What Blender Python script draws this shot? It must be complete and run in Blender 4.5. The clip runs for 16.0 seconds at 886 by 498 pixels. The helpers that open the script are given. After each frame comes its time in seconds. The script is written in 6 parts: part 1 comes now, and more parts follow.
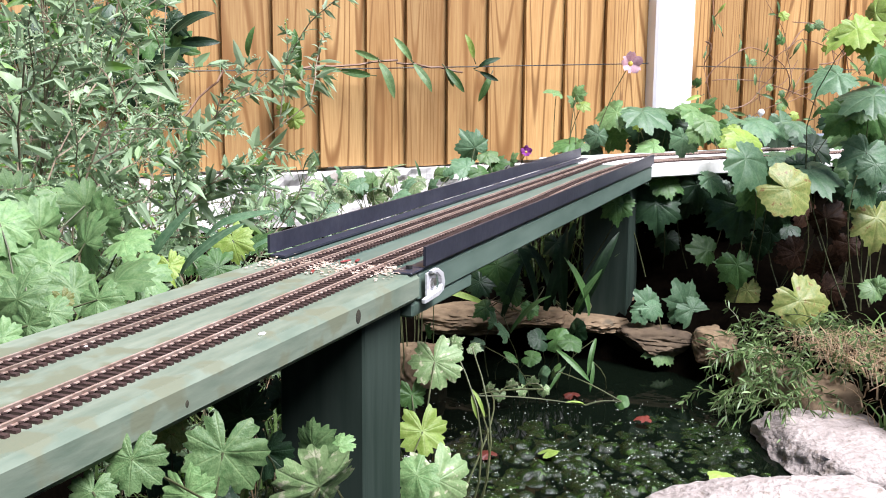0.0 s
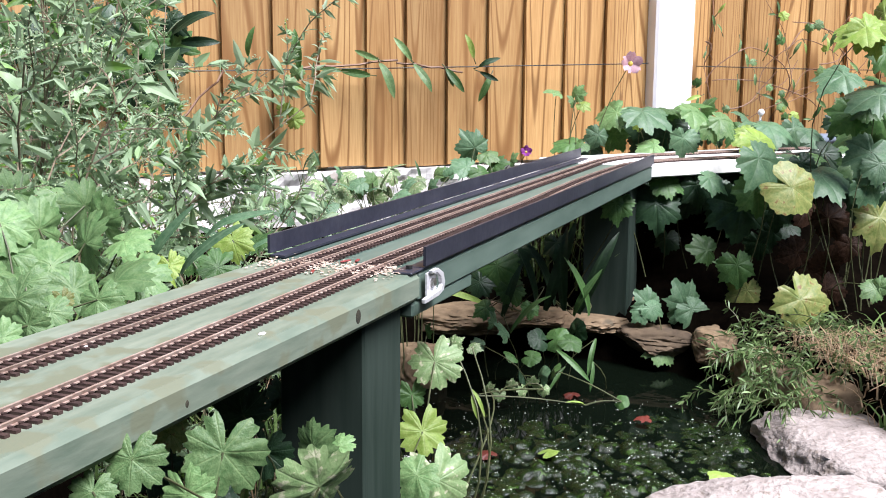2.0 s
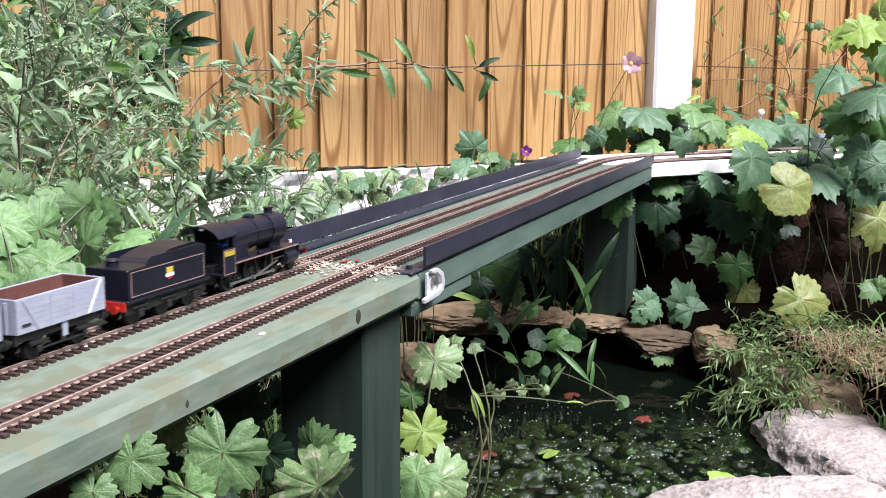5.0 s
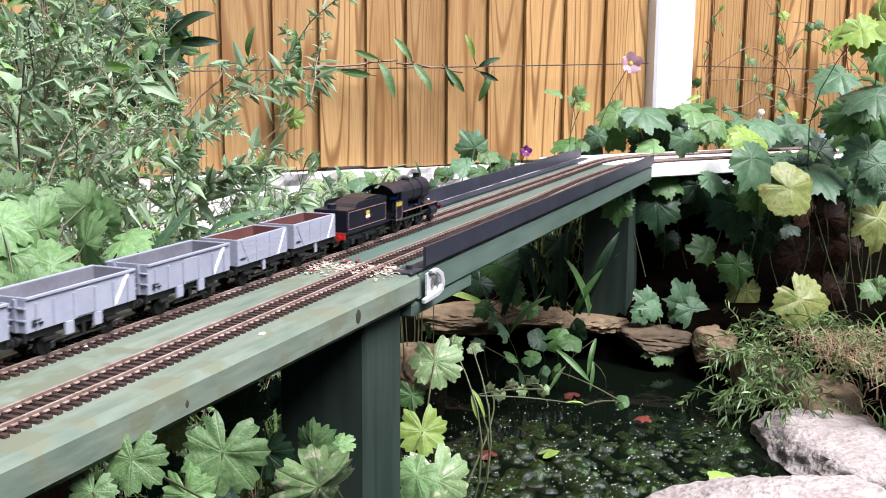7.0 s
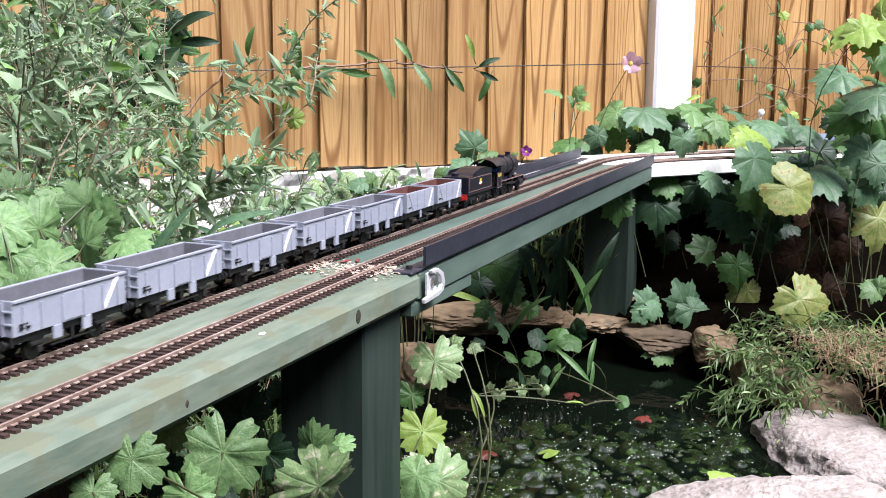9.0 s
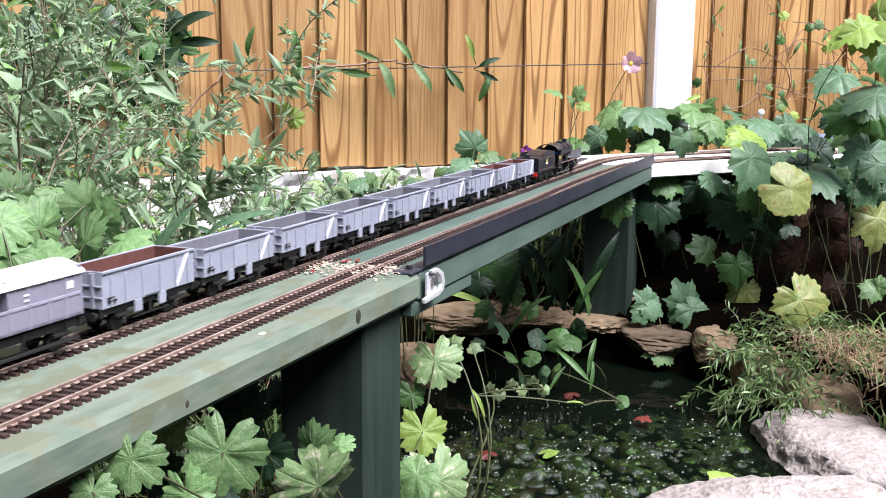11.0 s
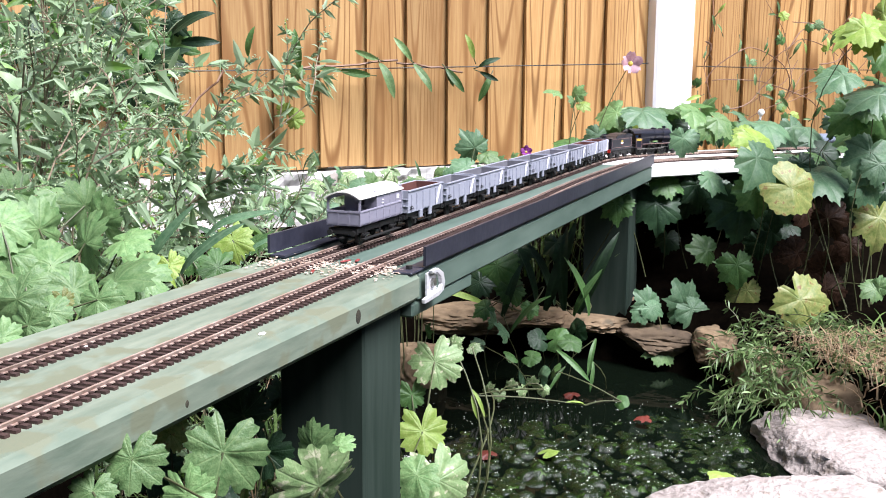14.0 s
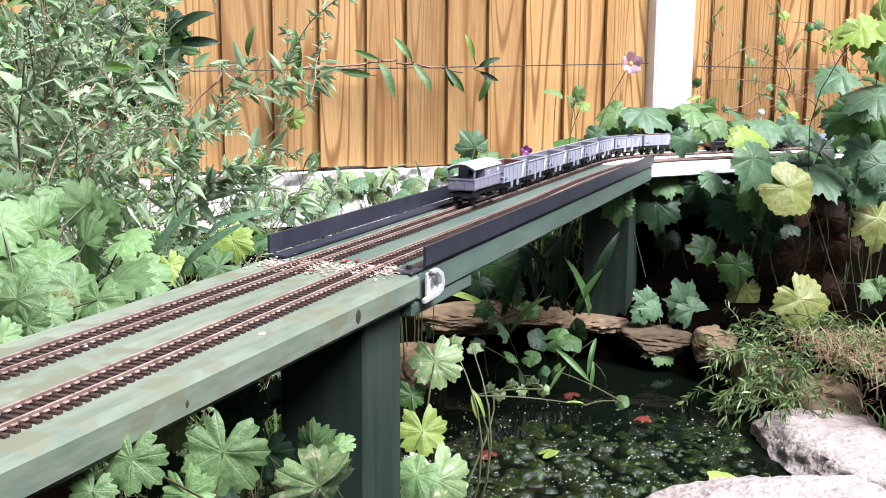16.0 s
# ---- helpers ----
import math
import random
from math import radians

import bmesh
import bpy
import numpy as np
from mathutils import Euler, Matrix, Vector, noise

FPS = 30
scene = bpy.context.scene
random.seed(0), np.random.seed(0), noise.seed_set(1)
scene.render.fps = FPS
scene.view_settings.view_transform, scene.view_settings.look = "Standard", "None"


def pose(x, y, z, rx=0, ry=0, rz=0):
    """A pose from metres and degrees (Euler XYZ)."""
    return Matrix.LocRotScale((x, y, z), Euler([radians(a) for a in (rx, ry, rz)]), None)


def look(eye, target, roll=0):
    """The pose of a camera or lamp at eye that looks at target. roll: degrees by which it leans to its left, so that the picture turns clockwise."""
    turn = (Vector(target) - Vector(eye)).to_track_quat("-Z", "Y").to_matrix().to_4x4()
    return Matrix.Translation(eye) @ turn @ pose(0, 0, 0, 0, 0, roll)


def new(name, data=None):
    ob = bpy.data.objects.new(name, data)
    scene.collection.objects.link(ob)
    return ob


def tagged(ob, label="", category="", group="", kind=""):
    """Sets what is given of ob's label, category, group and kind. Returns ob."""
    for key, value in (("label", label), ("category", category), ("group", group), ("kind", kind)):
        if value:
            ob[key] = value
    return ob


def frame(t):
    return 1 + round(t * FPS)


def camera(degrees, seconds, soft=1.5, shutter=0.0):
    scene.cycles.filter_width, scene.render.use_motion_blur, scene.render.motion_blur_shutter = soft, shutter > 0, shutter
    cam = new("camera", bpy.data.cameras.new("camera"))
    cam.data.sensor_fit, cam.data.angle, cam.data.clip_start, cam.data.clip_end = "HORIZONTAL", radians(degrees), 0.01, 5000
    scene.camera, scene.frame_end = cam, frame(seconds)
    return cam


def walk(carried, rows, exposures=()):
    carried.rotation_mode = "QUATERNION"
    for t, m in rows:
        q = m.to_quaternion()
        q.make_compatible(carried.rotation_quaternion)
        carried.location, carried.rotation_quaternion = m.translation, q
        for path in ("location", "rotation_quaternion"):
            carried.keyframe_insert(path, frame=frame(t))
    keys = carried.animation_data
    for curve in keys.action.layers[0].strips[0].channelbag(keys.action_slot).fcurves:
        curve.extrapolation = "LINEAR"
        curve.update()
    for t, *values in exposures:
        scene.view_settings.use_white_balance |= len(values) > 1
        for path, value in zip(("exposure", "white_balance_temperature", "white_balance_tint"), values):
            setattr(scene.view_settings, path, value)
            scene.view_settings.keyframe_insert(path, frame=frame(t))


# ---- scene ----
cam = camera(44.845, 16.0, soft=1.0, shutter=0.5)
EYE = pose(0, 0, 0.6635, 80.3338, -0.4253, 0.0724)
walk(cam, [(0, EYE), (16.0, EYE)], exposures=((0, 1.43, 6200, 15), (1.5, 1.37, 6200, 15), (3.5, 1.32, 6200, 15), (9, 1.32, 6200, 15), (11.5, 1.37, 6200, 15), (12.5, 1.43, 6200, 15), (16.0, 1.51, 6200, 15)))

# ---- world and sun: bright overcast sky ----
world = bpy.data.worlds.new("sky")
scene.world = world
world.use_nodes = True
wn = world.node_tree
sky = wn.nodes.new("ShaderNodeTexSky")
sky.sky_type = "NISHITA"
sky.sun_disc = False
sky.sun_elevation = radians(58)
sky.sun_rotation = radians(128)
wbg = wn.nodes["Background"]
wn.links.new(sky.outputs["Color"], wbg.inputs["Color"])
wbg.inputs["Strength"].default_value = 0.042
sun = new("sun", bpy.data.lights.new("sun", "SUN"))
sun.data.energy = 4.3
sun.data.angle = radians(32)
sun.data.color = (1.0, 0.98, 0.985)
sun.matrix_world = look((1.6, -1.45, 3.5), (0, 0, 0))


# ---- materials ----
def mat(name, c1, c2, scale=20.0, rough=0.7, bump=0.2, metal=0.0, stretch=(1, 1, 1), spots=None, vary=0.12, island=False,
        spot_at=0.62, spot_scale=60.0, fine=6.0, spec=0.5, coat=0.0):
    """Two scales of noise between two colours, optional spots, a variation piece by piece, and fine relief."""
    m = bpy.data.materials.new(name)
    m.use_nodes = True
    nt = m.node_tree
    N, L = nt.nodes, nt.links
    b = N["Principled BSDF"]
    tc = N.new("ShaderNodeTexCoord")
    oi = N.new("ShaderNodeObjectInfo")
    geo = N.new("ShaderNodeNewGeometry")
    rnd = geo.outputs["Random Per Island"] if island else oi.outputs["Random"]
    mp = N.new("ShaderNodeMapping")
    mp.inputs["Scale"].default_value = stretch
    shift = N.new("ShaderNodeVectorMath")
    shift.operation = "MULTIPLY_ADD"
    L.new(rnd, shift.inputs[0])
    shift.inputs[1].default_value = (7.1, 3.3, 5.7)
    L.new(tc.outputs["Object"], shift.inputs[2])
    L.new(shift.outputs[0], mp.inputs["Vector"])
    big = N.new("ShaderNodeTexNoise")
    big.inputs["Scale"].default_value = scale
    big.inputs["Detail"].default_value = 5
    small = N.new("ShaderNodeTexNoise")
    small.inputs["Scale"].default_value = scale * fine
    small.inputs["Detail"].default_value = 4
    for k in (big, small):
        L.new(mp.outputs[0], k.inputs["Vector"])
    mixf = N.new("ShaderNodeMath")
    mixf.operation = "MULTIPLY_ADD"
    L.new(small.outputs["Fac"], mixf.inputs[0])
    mixf.inputs[1].default_value = 0.45
    mul = N.new("ShaderNodeMath")
    mul.operation = "MULTIPLY"
    L.new(big.outputs["Fac"], mul.inputs[0])
    mul.inputs[1].default_value = 0.6
    L.new(mul.outputs[0], mixf.inputs[2])
    ramp = N.new("ShaderNodeValToRGB")
    ramp.color_ramp.elements[0].position = 0.38
    ramp.color_ramp.elements[1].position = 0.68
    ramp.color_ramp.elements[0].color = (*c1, 1)
    ramp.color_ramp.elements[1].color = (*c2, 1)
    L.new(mixf.outputs[0], ramp.inputs["Fac"])
    col = ramp.outputs["Color"]
    if spots:
        sp = N.new("ShaderNodeTexNoise")
        sp.inputs["Scale"].default_value = spot_scale
        sp.inputs["Detail"].default_value = 3
        L.new(shift.outputs[0], sp.inputs["Vector"])
        sr = N.new("ShaderNodeValToRGB")
        sr.color_ramp.elements[0].position = spot_at
        sr.color_ramp.elements[1].position = spot_at + 0.06
        L.new(sp.outputs["Fac"], sr.inputs["Fac"])
        mx = N.new("ShaderNodeMix")
        mx.data_type = "RGBA"
        L.new(sr.outputs["Color"], mx.inputs["Factor"])
        L.new(col, mx.inputs["A"])
        mx.inputs["B"].default_value = (*spots, 1)
        col = mx.outputs["Result"]
    hsv = N.new("ShaderNodeHueSaturation")
    mr = N.new("ShaderNodeMapRange")
    mr.inputs["To Min"].default_value = 1 - vary
    mr.inputs["To Max"].default_value = 1 + vary
    L.new(rnd, mr.inputs["Value"])
    L.new(mr.outputs[0], hsv.inputs["Value"])
    L.new(col, hsv.inputs["Color"])
    L.new(hsv.outputs["Color"], b.inputs["Base Color"])
    b.inputs["Roughness"].default_value = rough
    b.inputs["Metallic"].default_value = metal
    b.inputs["Specular IOR Level"].default_value = spec
    b.inputs["Coat Weight"].default_value = coat
    if bump:
        bp = N.new("ShaderNodeBump")
        bp.inputs["Strength"].default_value = bump
        bp.inputs["Distance"].default_value = 0.002
        L.new(mixf.outputs[0], bp.inputs["Height"])
        L.new(bp.outputs[0], b.inputs["Normal"])
    return m


def wood_mat(name, light, dark, rings=16.0, vary=0.15):
    """Sawn softwood: nested arches of grain along z, fine fibres, a few knots, each board its own."""
    m = mat(name, dark, light, 10, 0.6, 0.35, stretch=(1, 1, 0.05), vary=vary, fine=26)
    N, L = m.node_tree.nodes, m.node_tree.links
    b = N["Principled BSDF"]
    src = b.inputs["Base Color"].links[0].from_socket
    mp = [k for k in N if k.type == "MAPPING"][0]
    n = N.new("ShaderNodeTexNoise")
    n.inputs["Scale"].default_value = 7
    n.inputs["Detail"].default_value = 1.0
    L.new(mp.outputs[0], n.inputs["Vector"])
    mu = N.new("ShaderNodeMath")
    mu.operation = "MULTIPLY"
    mu.inputs[1].default_value = rings * 6.28
    L.new(n.outputs["Fac"], mu.inputs[0])
    si = N.new("ShaderNodeMath")
    si.operation = "SINE"
    L.new(mu.outputs[0], si.inputs[0])
    mr = N.new("ShaderNodeMapRange")
    mr.inputs["From Min"].default_value = 0.55
    mr.inputs["From Max"].default_value = 1.0
    mr.inputs["To Max"].default_value = 1.0
    L.new(si.outputs[0], mr.inputs["Value"])
    mx = N.new("ShaderNodeMix")
    mx.data_type = "RGBA"
    L.new(mr.outputs[0], mx.inputs["Factor"])
    L.new(src, mx.inputs["A"])
    mx.inputs["B"].default_value = (dark[0] * 0.75, dark[1] * 0.7, dark[2] * 0.65, 1)
    vo = N.new("ShaderNodeTexVoronoi")
    vo.inputs["Scale"].default_value = 9
    sh = [k for k in N if k.type == "VECT_MATH"][0]
    mp2 = N.new("ShaderNodeMapping")
    mp2.inputs["Scale"].default_value = (1.3, 0.05, 0.45)
    L.new(sh.outputs[0], mp2.inputs["Vector"])
    L.new(mp2.outputs[0], vo.inputs["Vector"])
    kr = N.new("ShaderNodeValToRGB")
    kr.color_ramp.elements[0].color = (0.9, 0.9, 0.9, 1)
    kr.color_ramp.elements[0].position = 0.035
    kr.color_ramp.elements[1].color = (0, 0, 0, 1)
    kr.color_ramp.elements[1].position = 0.085
    L.new(vo.outputs["Distance"], kr.inputs["Fac"])
    mk = N.new("ShaderNodeMix")
    mk.data_type = "RGBA"
    L.new(kr.outputs["Color"], mk.inputs["Factor"])
    L.new(mx.outputs["Result"], mk.inputs["A"])
    mk.inputs["B"].default_value = (0.13, 0.05, 0.02, 1)
    L.new(mk.outputs["Result"], b.inputs["Base Color"])
    return m


M_fence = wood_mat("larch_board", (0.48, 0.298, 0.12), (0.29, 0.147, 0.046), 34.0, 0.26)
M_deck = mat("weathered_green_paint", (0.097, 0.132, 0.096), (0.195, 0.225, 0.17), 15, 0.55, 0.5, stretch=(0.22, 1, 1), fine=9,
             spots=(0.135, 0.15, 0.1), spot_at=0.52, spot_scale=30)
M_green = mat("bridge_green_paint", (0.052, 0.086, 0.068), (0.102, 0.146, 0.118), 12, 0.55, 0.3, stretch=(0.2, 1, 1),
              spots=(0.03285, 0.0511, 0.0438), spot_at=0.7, spot_scale=26)
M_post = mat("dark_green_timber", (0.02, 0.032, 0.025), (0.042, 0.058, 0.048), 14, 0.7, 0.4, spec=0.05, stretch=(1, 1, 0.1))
M_iron = mat("blue_grey_angle_iron", (0.02774, 0.0292, 0.04526), (0.05256, 0.05475, 0.07665), 25, 0.42, 0.2, metal=0.35,
             spots=(0.365, 0.365, 0.365), spot_at=0.76, spot_scale=180)
M_rail = mat("tarnished_rail", (0.2628, 0.1752, 0.1387), (0.4818, 0.3796, 0.3285), 60, 0.45, 0.15, metal=0.3)
M_sleeper = mat("brown_plastic_sleeper", (0.02628, 0.01241, 0.01022), (0.05256, 0.02774, 0.02263), 80, 0.7, 0.2)
M_whitewood = mat("flaking_white_board", (0.62, 0.62, 0.6), (0.8, 0.79, 0.77), 16, 0.6, 0.3, spots=(0.3, 0.28, 0.24),
                  spot_at=0.68, spot_scale=40)
M_whitepost = mat("white_painted_post", (0.78, 0.78, 0.8), (0.86, 0.86, 0.87), 6, 0.5, 0.15)
M_wallwhite = mat("whitewashed_wall", (0.47, 0.45, 0.425), (0.67, 0.65, 0.63), 18, 0.85, 1.0, spots=(0.3, 0.27, 0.235), spot_at=0.62, spot_scale=22)
# near-black base: the bank's deep shade is put into the soil colour
M_soil = mat("shade_black_soil", (0.0012, 0.001, 0.0008), (0.004, 0.003, 0.002), 18, 0.95, 1.0, spec=0.0)
M_stone = mat("pale_sandstone", (0.24, 0.2, 0.18), (0.42, 0.37, 0.34), 16, 0.9, 1.0, spots=(0.22, 0.18, 0.15), spot_at=0.62, spot_scale=70, fine=7)
M_stone2 = mat("brown_sandstone", (0.05475, 0.0365, 0.02044), (0.1387, 0.09855, 0.0584), 12, 0.85, 1.0, spots=(0.0803, 0.0584, 0.0365), spot_at=0.6, spot_scale=30)
[k for k in M_stone.node_tree.nodes if k.type == "BUMP"][0].inputs["Distance"].default_value = 0.012
M_tan = mat("tan_sandstone", (0.1, 0.066, 0.036), (0.24, 0.17, 0.098), 12, 0.85, 1.0, spots=(0.0949, 0.073, 0.0438), spot_at=0.62, spot_scale=34)
M_black = mat("satin_black_paint", (0.00584, 0.00657, 0.01241), (0.01095, 0.01168, 0.02044), 60, 0.36, 0.05, spec=0.5)
M_frame = mat("black_underframe", (0.00584, 0.00584, 0.00584), (0.01314, 0.01241, 0.01168), 80, 0.6, 0.1)
M_grey = mat("pale_grey_wagon_paint", (0.2628, 0.2774, 0.3358), (0.3139, 0.3285, 0.3869), 50, 0.5, 0.08, vary=0.05)
M_greyin = mat("dull_grey_wagon_inside", (0.1168, 0.1168, 0.1351), (0.1679, 0.1679, 0.1898), 40, 0.7, 0.1)
M_van = mat("lilac_grey_van_paint", (0.2263, 0.219, 0.2774), (0.2701, 0.2628, 0.3212), 50, 0.5, 0.08)
M_brown = mat("red_brown_wagon_inside", (0.0949, 0.03285, 0.02555), (0.1387, 0.05475, 0.0438), 40, 0.7, 0.1)
M_cream = mat("off_white_roof", (0.72, 0.71, 0.64), (0.8, 0.79, 0.73), 30, 0.6, 0.05)
M_red = mat("red_buffer_paint", (0.365, 0.0146, 0.01095), (0.4526, 0.02555, 0.0146), 60, 0.4, 0.05)
M_steel = mat("bright_steel", (0.365, 0.3577, 0.3431), (0.4526, 0.438, 0.4234), 80, 0.3, 0.05, metal=0.9)
M_yellow = mat("yellow_plate", (0.4015, 0.3066, 0.0365), (0.4745, 0.365, 0.0584), 60, 0.5, 0)
M_line = mat("lining_paint", (0.219, 0.1241, 0.1095), (0.292, 0.1825, 0.1606), 60, 0.5, 0)
M_white = mat("white_lettering_paint", (0.78, 0.78, 0.8), (0.85, 0.85, 0.87), 60, 0.5, 0)
M_blue = mat("blue_cab_figure_paint", (0.0146, 0.0876, 0.365), (0.0219, 0.1314, 0.438), 60, 0.5, 0)


# ---- mesh helpers ----
def part(name, bm, material, parent, label=""):
    """Links a bmesh as one mesh object under a thing or a part."""
    me = bpy.data.meshes.new(name)
    bm.to_mesh(me)
    bm.free()
    me.materials.append(material)
    ob = new(name, me)
    ob.parent = parent
    if label:
        tagged(ob, label)
    return ob


def thing(name, m, label, category, group="", kind=""):
    """An Empty at the thing's base."""
    ob = new(name)
    ob.empty_display_size = 0.02
    ob.matrix_basis = m
    return tagged(ob, label, category, group, kind)


def solid(name, bm, material, m, label, category="", group="", kind=""):
    ob = part(name, bm, material, None)
    ob.matrix_basis = m
    return tagged(ob, label, category, group, kind)


def box(bm, lo, hi, bevel=0.0, m=None):
    """An upright block from its two corners, with bevelled edges."""
    r = bmesh.ops.create_cube(bm, size=1)
    mid = [(a + b) / 2 for a, b in zip(lo, hi)]
    for v in r["verts"]:
        v.co = Vector([mid[i] + v.co[i] * (hi[i] - lo[i]) for i in range(3)])
        if m:
            v.co = m @ v.co
    if bevel:
        es = list({e for v in r["verts"] for e in v.link_edges})
        bmesh.ops.bevel(bm, geom=es, offset=bevel, segments=1, affect="EDGES", profile=0.5)
    return bm


def boxes(*corners, bevel=0.0):
    bm = bmesh.new()
    for lo, hi in corners:
        box(bm, lo, hi, bevel)
    return bm


def cyl(bm, p0, p1, r0, r1=None, seg=14):
    """A capped round bar or cone from p0 to p1."""
    p0, p1 = Vector(p0), Vector(p1)
    r1 = r0 if r1 is None else r1
    d = p1 - p0
    m = Matrix.Translation((p0 + p1) / 2) @ d.to_track_quat("Z", "Y").to_matrix().to_4x4()
    bmesh.ops.create_cone(bm, cap_ends=True, segments=seg, radius1=r0, radius2=r1, depth=d.length, matrix=m)
    return bm


def prism(bm, pts, y0, y1):
    """A closed outline in the xz plane, drawn out along y."""
    a = [bm.verts.new((x, y0, z)) for x, z in pts]
    b = [bm.verts.new((x, y1, z)) for x, z in pts]
    k = len(pts)
    bm.faces.new(a)
    bm.faces.new(b[::-1])
    for i in range(k):
        bm.faces.new((a[i], b[i], b[(i + 1) % k], a[(i + 1) % k]))
    bmesh.ops.recalc_face_normals(bm, faces=bm.faces)
    return bm


def smooth(ob, angle=40):
    for p in ob.data.polygons:
        p.use_smooth = True
    ob.data.set_sharp_from_angle(angle=radians(angle))
    return ob


# ---- plan: the line runs straight, then bends round to follow the fence ----
HEAD = 68.903
RAIL = pose(0, 0, 0.5, 0, 0, HEAD)          # x along the line, y to its left, z = 0 on the rails
DECK = -0.0045
TURN = radians(39)


def bent(d, y, bend, radius):
    """The place and heading on a track that is straight up to the bend."""
    if d <= bend:
        return Vector((d, y, 0)), 0.0
    a = min((d - bend) / radius, TURN)
    rest = d - bend - a * radius
    p = Vector((bend + radius * math.sin(a), y - radius * (1 - math.cos(a)), 0))
    return p + rest * Vector((math.cos(a), -math.sin(a), 0)), -a


def back_line(d):
    return bent(d, 0.433, 1.87, 0.371)


def front_line(d):
    """The near track drifts towards the far one along the deck."""
    p, a = bent(d, 0.374, 1.80, 0.31)
    if d < 0.8:
        p.y = 0.374 - 0.0085 * min((0.8 - d) / 0.5, 1)
    elif d > 1.3:
        p.y += 0.006 * math.sin(min((d - 1.3) / 0.5, 1) * math.pi)
    return p, a


# ---- ground and water ----
WATER = 0.14


def ground_height(x, y):
    p = RAIL.inverted() @ Vector((x, y, 0))
    h = 0.24 + 0.03 * noise.noise(Vector((x * 3, y * 3, 0)))
    back = min(max((p.y - 0.45) / 0.3, 0), 1)
    h += 0.1 * back
    bank = min(max((y - 1.98) / 0.3, 0), 1) * min(max((x - 0.15) / 0.3, 0), 1)
    h += 0.22 * bank
    q = math.hypot((x - 0.12) / 0.45, (y - 1.25) / 0.64)
    w = min(max((1.12 - q) / 0.2, 0), 1)
    return h * (1 - w) + (-0.1) * w


def build_ground():
    bm = bmesh.new()
    xs = [-60, -20, -6] + [-2.5 + i * 0.06 for i in range(101)] + [6, 20, 60]
    ys = [-60, -20, -6] + [-2.0 + i * 0.06 for i in range(101)] + [6, 20, 60]
    grid = [[bm.verts.new((x, y, ground_height(x, y))) for x in xs] for y in ys]
    for j in range(len(ys) - 1):
        for i in range(len(xs) - 1):
            bm.faces.new((grid[j][i], grid[j][i + 1], grid[j + 1][i + 1], grid[j + 1][i]))
    smooth(solid("ground", bm, M_soil, Matrix(), "garden soil with a pond hollow, shade put into its near-black colour", "ground", kind="structure"), 80)


build_ground()

M_water = bpy.data.materials.new("pond_water")
M_water.use_nodes = True
_b = M_water.node_tree.nodes["Principled BSDF"]
_b.inputs["Base Color"].default_value = (0.002, 0.0035, 0.002, 1)
_b.inputs["Roughness"].default_value = 0.04
_b.inputs["Specular IOR Level"].default_value = 0.025
bm = bmesh.new()
bmesh.ops.create_circle(bm, cap_ends=True, segments=48, radius=0.75, matrix=pose(0.12, 1.25, WATER))
solid("water", bm, M_water, Matrix(), "dark weedy pond water", "water", kind="structure")

# ---- fence ----
FENCE = pose(0, 0, 0, 0, 0, 27) @ pose(0, 2.0, 0)      # x along the fence, y behind it


def build_fence():
    edges = (-0.6, -0.5, -0.402, -0.306, -0.209, -0.112, -0.016, 0.08, 0.178, 0.274, 0.372, 0.47, 0.557, 0.656, 0.75, 0.85, 0.938, 1.033, 1.129, 1.219, 1.322, 1.43, 1.534)
    right = (1.665, 1.733, 1.834, 1.939, 2.046, 2.172, 2.294, 2.4, 2.5, 2.6, 2.7, 2.8, 2.9, 3.0)
    for run, low in ((edges, 0.46), (right, 0.45)):
        f = thing("fence_panel", FENCE, "honey-brown feather-edge timber fence panel", "fence", kind="structure")
        for a, b in zip(run, run[1:]):
            bm = bmesh.new()
            w = b - a
            prism(bm, [(0, 0.009), (0, 0.018), (w + 0.02, 0.028), (w + 0.02, 0.0225)], 0, 1.3)
            for v in bm.verts:
                v.co = Vector((v.co.x, v.co.z, v.co.y))
            bmesh.ops.recalc_face_normals(bm, faces=bm.faces)
            ob = part("board", bm, M_fence, f)
            ob.matrix_basis = pose(a, 0, low + random.uniform(-0.004, 0.004), 0, random.uniform(-0.15, 0.15), 0)
        bm = boxes(((run[0], 0.03, 0.6), (run[-1], 0.07, 0.67)), ((run[0], 0.03, 1.3), (run[-1], 0.07, 1.37)))
        part("rail", bm, M_fence, f)
    p = boxes(((1.552, -0.012, 0.2), (1.663, 0.09, 1.9)), bevel=0.006)
    solid("fence_post", p, M_whitepost, FENCE, "white painted square fence post between two panels", "fence post")


build_fence()
bm = boxes(((-0.7, 0.03, 0.0), (3.2, 0.12, 0.47)))
cols = [[bm.verts.new((-0.7 + i * 0.012, 0.0 + 0.016 * noise.noise(Vector((i * 0.16, k * 0.2, 4))) + 0.011 * noise.noise(Vector((i * 0.5, k * 0.55, 1))), 0.2 + k * 0.0121)) for k in range(22)] + [bm.verts.new((-0.7 + i * 0.012, 0.031, 0.456))] for i in range(200)]
for i in range(199):
    for k in range(22):
        bm.faces.new((cols[i][k], cols[i + 1][k], cols[i + 1][k + 1], cols[i][k + 1]))
solid("wall_base", bm, M_wallwhite, FENCE, "rough whitewashed low wall under the fence", "wall", kind="structure")

